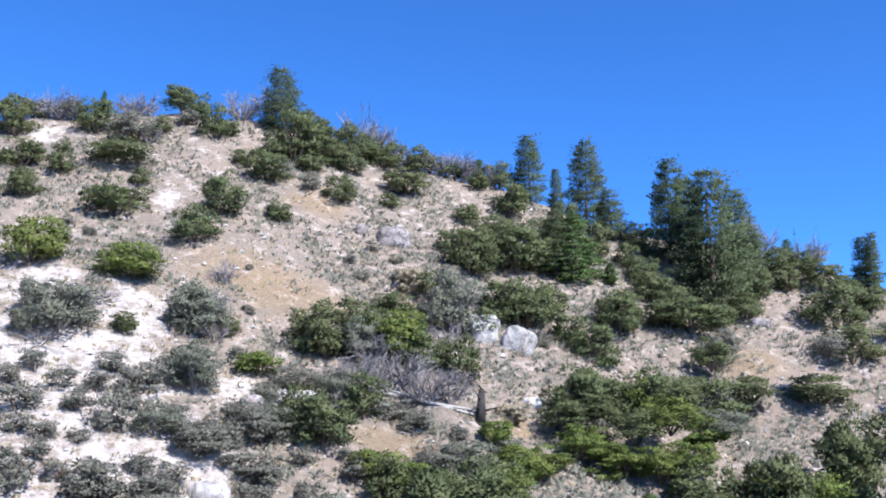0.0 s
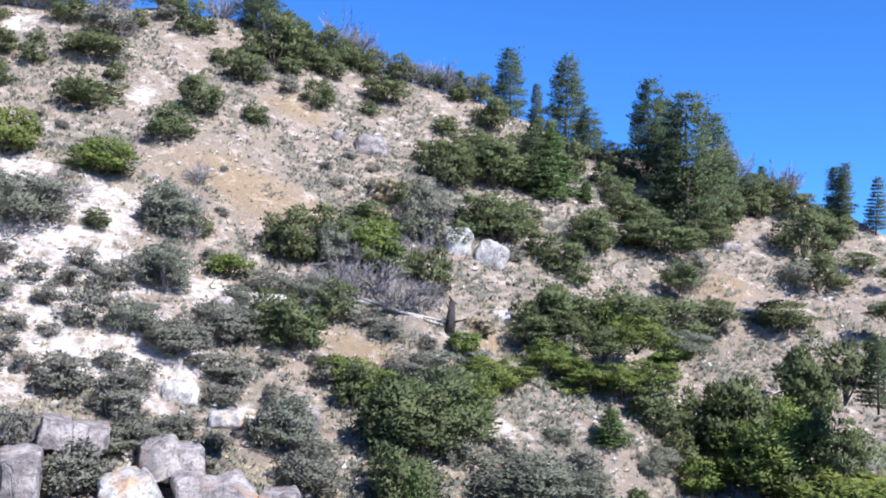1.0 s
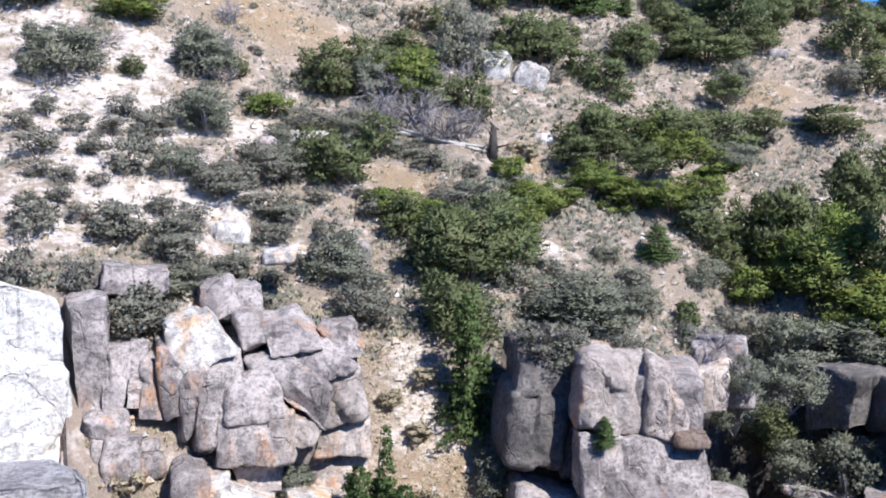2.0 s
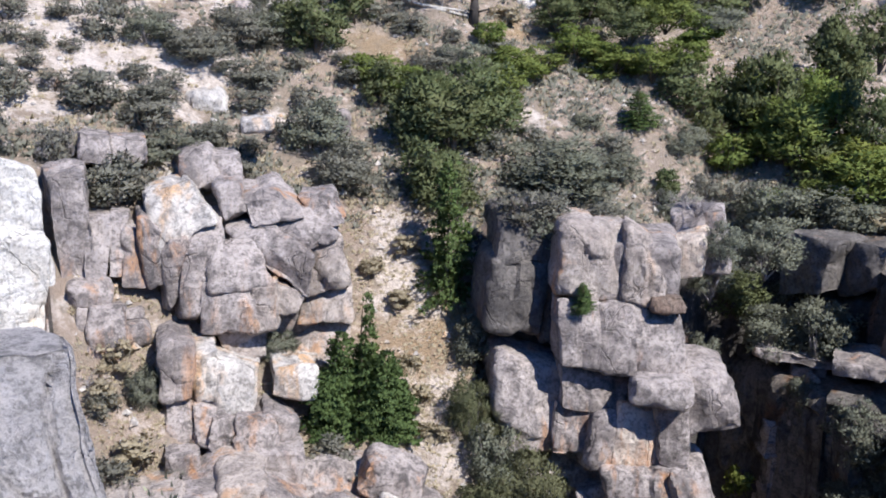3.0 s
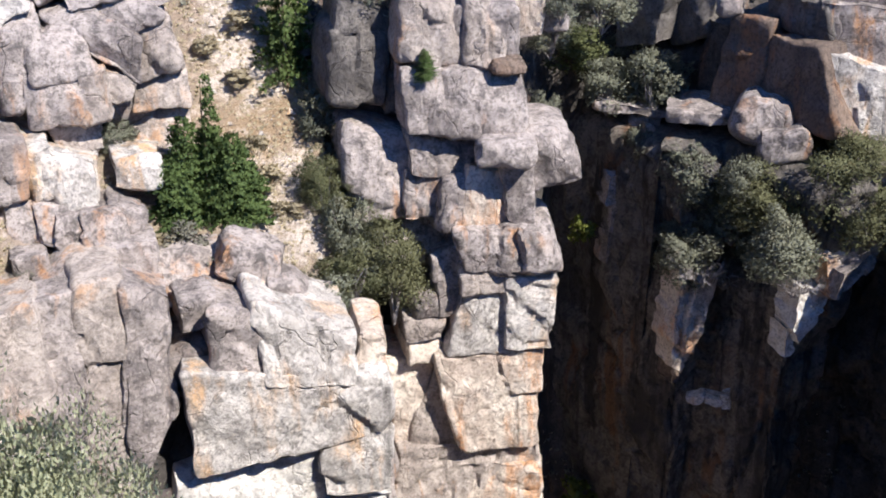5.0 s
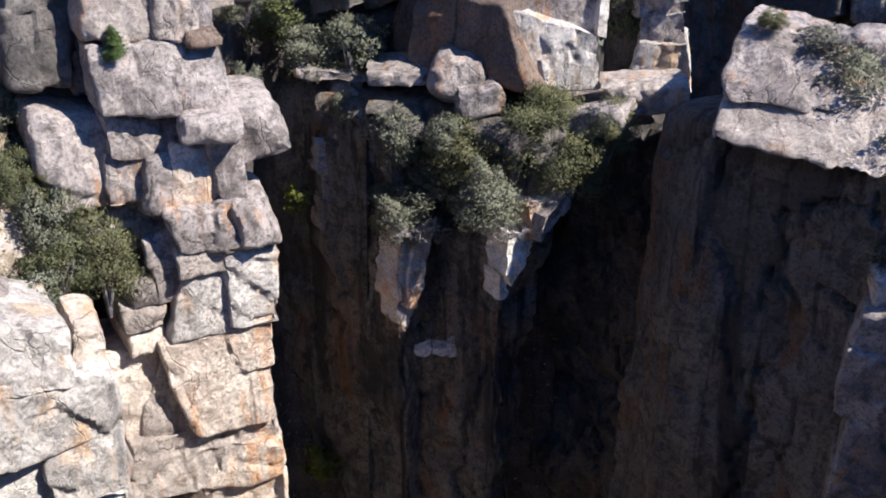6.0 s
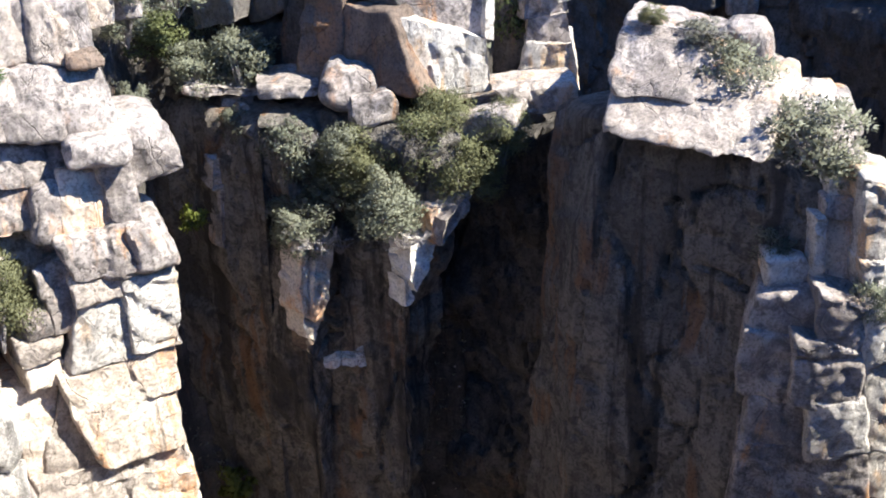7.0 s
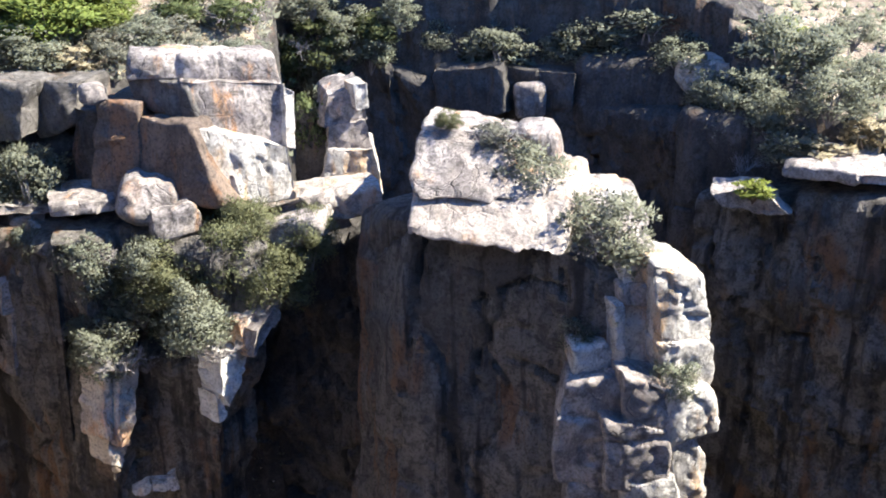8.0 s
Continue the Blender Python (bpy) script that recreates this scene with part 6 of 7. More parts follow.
tagged(rock(None, (-10.55, 44.45, -5.45), (1.96, 1.56, 2.11), turn=13, rnd=0.46, cells=2, name="boulder"), "rounded grey boulder among the sagebrush", "rock")
tagged(rock(None, (-9.18, 44.05, -6.79), (1.35, 1.20, 1.56), turn=12, rnd=0.46, cells=2, name="boulder"), "rounded grey boulder among the sagebrush", "rock")
tagged(rock(None, (-9.37, 49.52, -3.80), (0.85, 1.20, 1.25), turn=11, rnd=0.46, cells=2, name="boulder"), "rounded grey boulder among the sagebrush", "rock")
tagged(rock(None, (-8.56, 49.97, -3.80), (1.01, 1.20, 1.08), turn=10, rnd=0.46, cells=2, name="boulder"), "rounded grey boulder among the sagebrush", "rock")
tagged(rock(None, (-13.83, 44.08, -4.57), (0.81, 1.20, 1.21), turn=17, rnd=0.46, cells=2, name="boulder"), "rounded grey boulder among the sagebrush", "rock")
tagged(rock(None, (-14.91, 43.31, -4.37), (1.43, 1.20, 1.45), turn=19, rnd=0.46, cells=2, name="boulder"), "rounded grey boulder among the sagebrush", "rock")
tagged(rock(None, (-4.70, 51.18, -4.00), (0.76, 1.20, 1.74), turn=5, rnd=0.46, cells=2, name="boulder"), "rounded grey boulder among the sagebrush", "rock")
tagged(rock(None, (-11.64, 50.36, -2.70), (2.22, 1.78, 1.33), turn=13, rnd=0.46, cells=2, mat=granite_white, name="boulder"), "flat pale rock shelf in the gravel", "rock")
tagged(rock(None, (-3.76, 84.22, 17.77), (0.74, 1.20, 1.04), turn=3, rnd=0.46, cells=2, mat=granite_white, name="boulder"), "small pale rock on the hillside", "rock")
tagged(block(None, (-2.98, 6.19, -3.13), 26, ((-0.61, 1.11), (0.58, 0.92), (0.75, -1.26), (-0.72, -0.77)), 0.8, lean=1.4, rad=0.10, bulge=0.02, cells=7, amp=0.16, cracks=4, mat=granite_speckled, name="near_boulder", fine=0.035), "speckled pale granite rock at the near rim", "rock")


# ---- plants in place ----
plant("bare_shrub", -37.21, 90.78, 30.12, 4.06, 3.55)
plant("juniper_shrub", -39.21, 86.80, 27.31, 4.95, 3.89)
plant("juniper_shrub", -31.98, 88.02, 27.85, 5.02, 3.39)
plant("fir_tree", -33.04, 92.51, 31.26, 1.58, 2.42)
plant("bare_shrub", -30.42, 93.20, 31.40, 3.57, 2.74)
plant("sagebrush", -27.90, 86.83, 26.85, 6.03, 2.78)
plant("juniper_shrub", -25.74, 94.42, 31.96, 5.11, 3.38)
plant("juniper_shrub", -21.71, 89.83, 27.96, 3.42, 3.47)
plant("bare_shrub", -20.18, 95.95, 31.82, 3.67, 3.13)
plant("pine_tree", -15.99, 95.16, 30.18, 7.30, 6.86)
plant("juniper_shrub", -14.01, 90.26, 25.71, 6.24, 5.15)
plant("juniper_shrub", -15.42, 85.20, 22.36, 4.54, 3.76)
plant("bare_shrub", -6.81, 97.24, 27.96, 5.21, 5.89)
plant("juniper_shrub", -11.62, 92.26, 26.64, 5.23, 3.52)
plant("juniper_shrub", -8.06, 95.20, 27.26, 3.61, 2.73)
plant("juniper_shrub", -2.81, 97.81, 26.79, 3.70, 3.11)
plant("bare_shrub", -0.23, 97.96, 26.53, 3.09, 3.43)
plant("bare_shrub", 2.36, 97.94, 25.76, 3.09, 3.12)
plant("fir_tree", 3.79, 97.87, 25.36, 2.93, 2.99)
plant("juniper_shrub", 5.51, 97.90, 25.23, 3.70, 2.79)
plant("pine_tree", 8.85, 97.27, 23.53, 5.82, 7.16)
plant("pine_tree", 14.52, 97.63, 20.92, 7.36, 9.34)
plant("pine_tree", 11.42, 97.24, 22.83, 2.73, 4.28)
plant("pine_tree", 16.29, 93.42, 18.81, 5.55, 5.17)
plant("juniper_shrub", 6.23, 92.38, 20.90, 4.61, 3.73)
plant("juniper_shrub", 2.12, 89.08, 19.68, 3.34, 1.66)
plant("pine_tree", 20.83, 90.19, 15.84, 7.79, 10.38)
plant("pine_tree", 23.81, 85.80, 11.07, 11.60, 12.70)
plant("pine_tree", 23.91, 95.58, 18.93, 6.82, 6.77)
plant("pine_tree", 28.68, 94.34, 17.57, 6.70, 6.62)
plant("bare_shrub", 27.68, 94.13, 17.96, 4.11, 4.37)
plant("bare_shrub", 30.48, 93.07, 17.00, 2.89, 4.01)
plant("fir_tree", 32.37, 92.43, 16.08, 2.89, 2.84)
plant("bare_shrub", 33.99, 91.93, 15.72, 3.42, 4.21)
plant("pine_tree", 38.89, 90.13, 14.02, 4.40, 4.64)
plant("juniper_shrub", 33.72, 87.62, 13.23, 4.58, 3.17)
plant("juniper_shrub", 30.95, 90.27, 15.00, 4.18, 2.74)
plant("pine_tree", 28.16, 89.73, 14.71, 5.64, 4.89)
plant("fir_tree", 11.26, 83.11, 13.13, 7.16, 6.25)
plant("pine_tree", 9.61, 83.18, 13.56, 4.91, 6.05)
plant("fir_tree", 14.18, 83.42, 13.08, 2.75, 1.92)
plant("juniper_shrub", 16.40, 87.32, 15.10, 2.97, 2.40)
plant("juniper_shrub", 2.11, 79.62, 13.11, 5.63, 4.34)
plant("juniper_shrub", 6.45, 82.38, 13.78, 5.57, 4.49)
plant("juniper_shrub", 4.36, 87.50, 17.74, 5.42, 2.42)
plant("juniper_shrub", 9.05, 88.92, 17.51, 3.86, 2.73)
plant("juniper_shrub", 17.88, 83.12, 11.44, 4.84, 3.00)
plant("juniper_shrub", 19.66, 79.32, 8.58, 8.15, 2.91)
plant("juniper_shrub", 13.55, 76.68, 8.09, 4.43, 3.28)
plant("juniper_shrub", 10.84, 71.98, 5.92, 3.93, 2.77)
plant("juniper_shrub", 6.11, 73.58, 8.21, 5.59, 3.72)
plant("mahogany_shrub", 0.85, 71.08, 7.38, 4.54, 4.86)
plant("juniper_shrub", 32.46, 81.97, 9.17, 5.74, 4.14)
plant("juniper_shrub", 31.91, 77.79, 6.05, 5.87, 3.11)
plant("juniper_shrub", 27.07, 72.45, 2.77, 6.29, 2.19)
plant("mahogany_shrub", 20.72, 76.29, 5.32, 3.70, 2.70)
plant("juniper_shrub", 11.84, 71.28, 5.23, 2.38, 1.48)
plant("juniper_shrub", 18.81, 81.14, 10.19, 3.97, 2.43)
plant("juniper_shrub", 25.48, 83.33, 10.07, 3.57, 2.25)
plant("green_shrub", -27.30, 65.43, 11.67, 4.64, 3.37)
plant("green_shrub", -20.99, 65.93, 10.72, 5.26, 2.59)
plant("juniper_shrub", -18.32, 72.11, 14.52, 4.02, 2.74)
plant("juniper_shrub", -17.28, 76.38, 17.30, 4.05, 3.69)
plant("juniper_shrub", -25.33, 75.19, 17.37, 6.30, 2.69)
plant("juniper_shrub", -27.54, 82.36, 23.42, 6.97, 2.08)
plant("juniper_shrub", -31.66, 79.44, 21.69, 2.76, 2.91)
plant("juniper_shrub", -32.22, 74.12, 18.47, 3.49, 2.32)
plant("juniper_shrub", -35.09, 79.74, 22.41, 4.77, 2.52)
plant("juniper_shrub", -24.94, 79.77, 20.82, 2.51, 1.51)
plant("juniper_shrub", -9.04, 84.25, 20.31, 3.59, 2.74)
plant("juniper_shrub", -13.34, 79.37, 17.60, 2.58, 1.88)
plant("juniper_shrub", -4.79, 87.44, 20.68, 2.47, 1.53)
plant("juniper_shrub", -3.42, 91.45, 22.95, 5.43, 2.75)
plant("sagebrush", -11.66, 85.17, 21.75, 2.41, 1.72)
plant("mahogany_shrub", -22.60, 58.13, 6.34, 5.11, 3.37)
plant("bare_shrub", -22.36, 61.65, 8.51, 4.52, 2.22)
plant("mahogany_shrub", -15.51, 62.17, 6.53, 4.53, 3.25)
plant("juniper_shrub", -13.62, 63.71, 6.62, 1.64, 1.37)
plant("bare_shrub", -14.81, 65.02, 8.28, 2.59, 2.42)
plant("juniper_shrub", -19.32, 60.22, 6.46, 2.28, 1.51)
plant("green_shrub", -11.33, 61.04, 3.93, 3.25, 1.65)
plant("mahogany_shrub", -14.10, 57.13, 2.68, 3.61, 2.61)
plant("sagebrush", -18.52, 56.16, 3.84, 2.21, 1.39)
plant("sagebrush", -16.43, 55.23, 2.63, 3.49, 2.01)
plant("dead_snag", -15.59, 53.34, 1.10, 0.45, 3.92)
plant("sagebrush", -21.17, 50.42, 1.48, 2.58, 1.53)
plant("sagebrush", -18.79, 51.27, 1.57, 2.04, 1.26)
plant("sagebrush", -16.80, 51.10, 0.37, 2.60, 2.44)
plant("mahogany_shrub", -14.82, 52.23, 0.33, 3.27, 1.88)
plant("sagebrush", -12.41, 52.12, -0.65, 3.86, 1.56)
plant("sagebrush", -19.27, 48.76, 0.17, 1.52, 0.91)
plant("sagebrush", -17.70, 49.34, -0.08, 1.42, 0.86)
plant("sagebrush", -20.51, 48.73, 0.42, 1.81, 1.19)
plant("sagebrush", -19.34, 45.75, -1.62, 1.79, 1.38)
plant("sagebrush", -9.92, 55.03, -0.17, 3.44, 1.97)
plant("juniper_shrub", -6.69, 56.16, -0.32, 4.40, 3.18)
plant("juniper_shrub", -4.58, 58.96, 1.29, 2.90, 2.68)
plant("juniper_shrub", -8.58, 64.75, 5.54, 4.78, 3.90)
plant("green_shrub", -3.13, 65.87, 5.32, 4.98, 3.49)
plant("juniper_shrub", -3.88, 72.36, 9.06, 3.76, 1.82)
plant("juniper_shrub", 1.49, 64.34, 3.31, 2.41, 3.48)
plant("bare_shrub", -3.29, 62.24, 3.00, 4.85, 3.63)
plant("bare_shrub", -0.49, 62.27, 2.62, 4.48, 3.27)
plant("bare_shrub", -5.41, 62.34, 3.42, 4.50, 3.65)
plant("bare_shrub", -2.28, 63.24, 3.65, 4.57, 3.70)
plant("bare_shrub", -4.55, 64.83, 5.09, 3.92, 3.06)
plant("bare_shrub", 0.56, 62.20, 2.45, 3.37, 2.55)
plant("bare_shrub", -1.35, 61.90, 2.39, 4.08, 2.53)
plant("sagebrush", -8.69, 60.81, 3.05, 4.20, 1.64)
plant("sagebrush", -1.29, 59.39, 0.66, 2.67, 1.38)
plant("sagebrush", 0.86, 59.11, 0.05, 1.42, 0.90)
plant("juniper_shrub", 8.49, 64.36, 1.10, 4.80, 3.73)
plant("juniper_shrub", 18.32, 69.02, 0.61, 6.76, 3.98)
plant("green_shrub", 4.68, 57.95, -2.17, 4.28, 2.40)
plant("juniper_shrub", -3.29, 54.66, -2.44, 3.07, 2.08)
plant("sagebrush", -0.13, 56.43, -1.47, 3.51, 1.37)
plant("juniper_shrub", 14.36, 68.07, 2.43, 2.46, 2.00)
plant("sagebrush", -12.43, 54.39, 0.78, 1.31, 0.76)
plant("sagebrush", -13.92, 70.26, 12.08, 0.87, 0.52)
plant("bare_shrub", -26.57, 86.71, 26.59, 3.30, 2.23)
plant("juniper_shrub", -14.03, 97.06, 31.25, 3.09, 1.89)
plant("mahogany_shrub", -5.33, 65.36, 5.42, 3.17, 3.10)
plant("green_shrub", -2.08, 54.59, -2.62, 4.18, 1.88)
plant("sagebrush", -12.78, 62.02, 5.02, 1.51, 0.88)
plant("bare_shrub", -8.32, 97.89, 28.74, 4.95, 6.92)
plant("bare_shrub", 34.25, 91.93, 15.60, 3.98, 5.61)
plant("bare_shrub", -40.19, 89.68, 29.50, 5.14, 4.65)
plant("bare_shrub", -17.09, 96.43, 31.40, 4.90, 5.63)
plant("bare_shrub", 0.35, 98.15, 26.28, 4.33, 5.00)
plant("bare_shrub", -2.54, 98.21, 26.70, 4.95, 4.99)
plant("bare_shrub", 30.04, 93.40, 17.17, 4.06, 6.31)
plant("bare_shrub", -37.53, 90.83, 30.01, 5.21, 4.14)
plant("dead_snag", 33.18, 91.77, 15.58, 0.57, 4.52)
plant("dead_snag", -7.40, 97.31, 28.30, 0.62, 6.28)
plant("juniper_shrub", -10.47, 91.83, 25.74, 3.48, 2.63)
plant("juniper_shrub", -9.58, 96.18, 28.66, 3.05, 3.09)
plant("bare_shrub", -11.23, 97.82, 30.39, 3.11, 2.54)
plant("juniper_shrub", -6.42, 95.82, 26.78, 4.23, 2.44)
plant("sagebrush", -5.37, 97.21, 27.22, 3.07, 1.86)
plant("juniper_shrub", -4.84, 97.84, 27.57, 3.09, 2.50)
plant("juniper_shrub", -1.38, 97.95, 26.84, 3.09, 2.18)
plant("bare_shrub", -3.98, 97.88, 27.33, 3.10, 2.82)
plant("juniper_shrub", 0.91, 97.36, 25.97, 3.07, 1.85)
plant("juniper_shrub", 3.44, 96.39, 24.61, 3.03, 1.82)
plant("juniper_shrub", -12.48, 94.42, 28.89, 3.59, 3.04)
plant("juniper_shrub", -18.19, 87.44, 24.57, 2.76, 1.67)
plant("juniper_shrub", -35.52, 91.27, 30.34, 2.92, 2.09)
plant("bare_shrub", -29.18, 93.59, 31.43, 3.59, 2.76)
plant("juniper_shrub", -25.93, 88.71, 28.12, 2.82, 1.72)
plant("juniper_shrub", -38.74, 90.04, 30.06, 3.45, 2.34)
plant("bare_shrub", -35.60, 91.33, 30.36, 3.51, 2.70)
plant("juniper_shrub", -23.95, 93.01, 30.87, 2.97, 2.12)
plant("juniper_shrub", -20.35, 90.79, 28.50, 2.31, 1.76)
plant("sagebrush", -24.67, 91.68, 29.89, 2.92, 1.79)
plant("juniper_shrub", -12.52, 89.23, 24.41, 3.38, 2.27)
plant("juniper_shrub", -8.83, 91.70, 25.00, 3.47, 2.33)
plant("sagebrush", -14.39, 86.44, 23.17, 2.18, 1.64)
plant("juniper_shrub", -7.45, 97.98, 28.65, 3.10, 2.52)
plant("bare_shrub", -8.31, 97.91, 28.83, 3.72, 3.77)
plant("juniper_shrub", 2.67, 82.65, 14.90, 4.59, 3.02)
plant("juniper_shrub", 5.66, 84.62, 15.19, 4.70, 3.61)
plant("juniper_shrub", 0.29, 82.99, 15.84, 2.58, 2.04)
plant("juniper_shrub", 8.46, 83.49, 14.06, 4.12, 3.55)
plant("juniper_shrub", 11.37, 90.88, 18.37, 3.95, 3.92)
plant("juniper_shrub", 14.03, 88.08, 16.27, 3.28, 3.24)
plant("juniper_shrub", 18.32, 91.60, 17.38, 3.41, 2.81)
plant("juniper_shrub", 17.53, 85.78, 13.38, 3.70, 2.60)
plant("juniper_shrub", 23.55, 88.12, 13.51, 5.41, 4.25)
plant("juniper_shrub", 27.24, 85.62, 11.92, 3.68, 3.09)
plant("juniper_shrub", 30.46, 87.64, 13.02, 3.24, 2.65)
plant("juniper_shrub", 33.17, 90.63, 15.08, 3.36, 2.20)
plant("juniper_shrub", 35.78, 87.23, 12.64, 3.22, 2.11)
plant("juniper_shrub", 36.84, 85.34, 10.95, 3.66, 2.56)
plant("juniper_shrub", 17.72, 78.60, 8.69, 3.84, 2.34)
plant("juniper_shrub", 22.80, 82.41, 9.18, 4.02, 2.46)
plant("juniper_shrub", 4.09, 74.57, 9.42, 3.20, 2.69)
plant("juniper_shrub", 8.63, 77.22, 9.39, 3.31, 2.31)
plant("juniper_shrub", 9.43, 73.47, 7.24, 3.13, 2.19)
plant("juniper_shrub", -1.02, 74.10, 10.37, 2.73, 2.23)
plant("mahogany_shrub", -0.97, 70.78, 7.73, 2.60, 2.96)
plant("juniper_shrub", 3.08, 71.33, 7.53, 2.61, 2.13)
plant("sagebrush", 7.18, 71.91, 6.64, 1.76, 1.29)
plant("juniper_shrub", -6.37, 68.24, 7.48, 2.92, 2.45)
plant("juniper_shrub", -4.69, 66.62, 6.14, 3.24, 2.77)
plant("juniper_shrub", -1.62, 65.05, 4.50, 3.15, 2.69)
plant("juniper_shrub", -7.12, 64.82, 5.37, 2.76, 2.30)
plant("juniper_shrub", -0.15, 65.96, 4.56, 2.40, 2.34)
plant("mahogany_shrub", -6.19, 59.96, 2.26, 2.53, 2.11)
plant("juniper_shrub", 10.77, 65.08, 1.00, 3.12, 2.28)
plant("juniper_shrub", 15.73, 67.54, 1.65, 3.65, 2.76)
plant("green_shrub", 12.98, 65.31, 0.79, 3.90, 3.04)
plant("juniper_shrub", 20.48, 71.02, 1.24, 3.41, 2.48)
plant("juniper_shrub", 9.59, 66.74, 2.56, 2.81, 2.35)
plant("green_shrub", 3.20, 59.89, -0.30, 2.50, 1.74)
plant("green_shrub", 6.43, 59.17, -1.59, 2.53, 1.06)
plant("green_shrub", 9.44, 61.62, -0.99, 2.65, 1.10)
plant("sagebrush", -22.37, 54.70, 3.86, 1.99, 1.29)
plant("sagebrush", -22.97, 52.70, 2.90, 1.91, 1.24)
plant("sagebrush", -20.20, 53.23, 2.78, 2.25, 1.25)
plant("sagebrush", -18.64, 53.97, 2.61, 1.96, 1.27)
plant("sagebrush", -15.84, 57.99, 3.81, 2.11, 1.37)
plant("sagebrush", -16.65, 53.61, 1.71, 2.26, 1.57)
plant("sagebrush", -14.08, 53.15, 0.87, 1.91, 1.24)
plant("sagebrush", -11.53, 53.92, -0.03, 2.26, 1.25)
plant("sagebrush", -11.41, 56.05, 1.26, 2.02, 1.31)
plant("sagebrush", -9.36, 56.99, 0.97, 2.39, 1.66)
plant("sagebrush", -19.04, 47.37, -0.79, 1.70, 1.10)
plant("sagebrush", -17.68, 46.76, -1.82, 1.94, 1.08)
plant("sagebrush", -14.49, 49.01, -1.59, 2.04, 1.13)
plant("sagebrush", -13.33, 49.81, -1.92, 1.78, 1.15)
plant("sagebrush", -10.56, 52.42, -1.59, 2.49, 1.21)
plant("sagebrush", -8.99, 53.43, -1.73, 1.91, 1.24)
plant("sagebrush", -7.38, 54.55, -1.22, 1.63, 0.95)
plant("sagebrush", -5.05, 55.52, -1.24, 1.66, 0.97)
plant("mahogany_shrub", -10.26, 58.22, 2.15, 2.11, 1.37)
plant("mahogany_shrub", -24.22, 57.26, 6.05, 2.45, 1.71)
plant("mahogany_shrub", -22.03, 59.11, 6.83, 2.53, 2.12)
plant("mahogany_shrub", -24.44, 59.13, 7.57, 2.54, 2.13)
plant("mahogany_shrub", -16.25, 62.84, 7.30, 2.69, 2.26)
plant("mahogany_shrub", -14.62, 63.59, 7.09, 2.33, 1.90)
plant("sagebrush", -27.61, 71.56, 15.69, 1.34, 0.80)
plant("sagebrush", -25.59, 70.71, 14.68, 1.33, 0.79)
plant("sagebrush", -13.07, 66.51, 8.42, 1.23, 0.72)
plant("sagebrush", -7.27, 76.87, 13.71, 1.43, 0.85)
plant("sagebrush", -5.68, 79.32, 15.12, 1.48, 0.98)
plant("sagebrush", -3.83, 79.03, 14.08, 1.47, 0.97)
plant("sagebrush", -6.24, 75.35, 12.14, 1.40, 0.92)
plant("sagebrush", -3.70, 76.62, 12.31, 1.42, 0.84)
plant("juniper_shrub", 1.60, 51.77, -4.72, 5.94, 3.97)
plant("green_shrub", 3.17, 53.39, -4.11, 3.88, 2.84)
plant("juniper_shrub", -0.75, 50.19, -5.21, 3.97, 3.88)
plant("juniper_shrub", -0.21, 46.80, -7.33, 4.02, 3.39)
plant("juniper_shrub", 0.31, 46.11, -7.76, 3.41, 2.81)
plant("sagebrush", 5.01, 52.11, -5.15, 1.66, 1.00)
plant("sagebrush", -4.36, 48.79, -5.54, 2.54, 1.23)
plant("mahogany_shrub", 5.48, 49.66, -6.86, 5.73, 2.22)
plant("sagebrush", 2.41, 50.47, -5.54, 2.16, 1.51)
plant("mahogany_shrub", 12.08, 49.85, -9.32, 2.61, 1.88)
plant("fir_tree", 11.17, 55.32, -4.78, 3.58, 2.09)
plant("juniper_shrub", 14.47, 58.92, -4.20, 4.44, 3.29)
plant("juniper_shrub", 19.12, 58.79, -6.21, 4.80, 5.74)
plant("green_shrub", 20.29, 57.25, -7.26, 6.23, 4.24)
plant("green_shrub", 22.28, 59.26, -6.20, 5.37, 4.20)
plant("fern_shrub", 22.34, 53.78, -8.80, 4.27, 2.91)
plant("green_shrub", 19.18, 60.11, -5.34, 4.00, 3.90)
plant("green_shrub", 16.71, 57.18, -7.58, 3.14, 2.40)
plant("juniper_shrub", 25.17, 62.63, -4.03, 3.96, 6.06)
plant("juniper_shrub", 17.21, 60.33, -5.46, 2.93, 3.93)
plant("fir_tree", 11.78, 51.18, -7.83, 2.10, 1.39)
plant("green_shrub", 17.97, 53.91, -9.33, 2.81, 1.37)
plant("mahogany_shrub", 20.77, 52.35, -9.76, 5.44, 2.37)
plant("mahogany_shrub", 18.15, 52.32, -10.17, 4.52, 3.05)
plant("sagebrush", 15.88, 54.09, -9.48, 3.16, 2.03)
plant("mahogany_shrub", 13.25, 55.03, -6.28, 2.02, 1.32)
plant("sagebrush", 9.39, 52.61, -5.98, 2.25, 1.26)
plant("sagebrush", -16.15, 46.52, -2.54, 2.98, 2.04)
plant("bare_shrub", -16.13, 42.11, -4.73, 1.95, 2.16)
plant("sagebrush", -16.09, 42.00, -4.78, 1.81, 1.77)
plant("sagebrush", -13.40, 46.39, -3.78, 3.26, 1.71)
plant("sagebrush", -12.81, 45.01, -4.78, 2.63, 1.14)
plant("sagebrush", -13.72, 41.38, -6.11, 3.33, 1.81)
plant("sagebrush", -10.63, 47.60, -4.42, 2.48, 1.02)
plant("sagebrush", -9.65, 50.73, -3.13, 2.93, 1.26)
plant("sagebrush", -6.08, 49.24, -5.07, 3.46, 2.71)
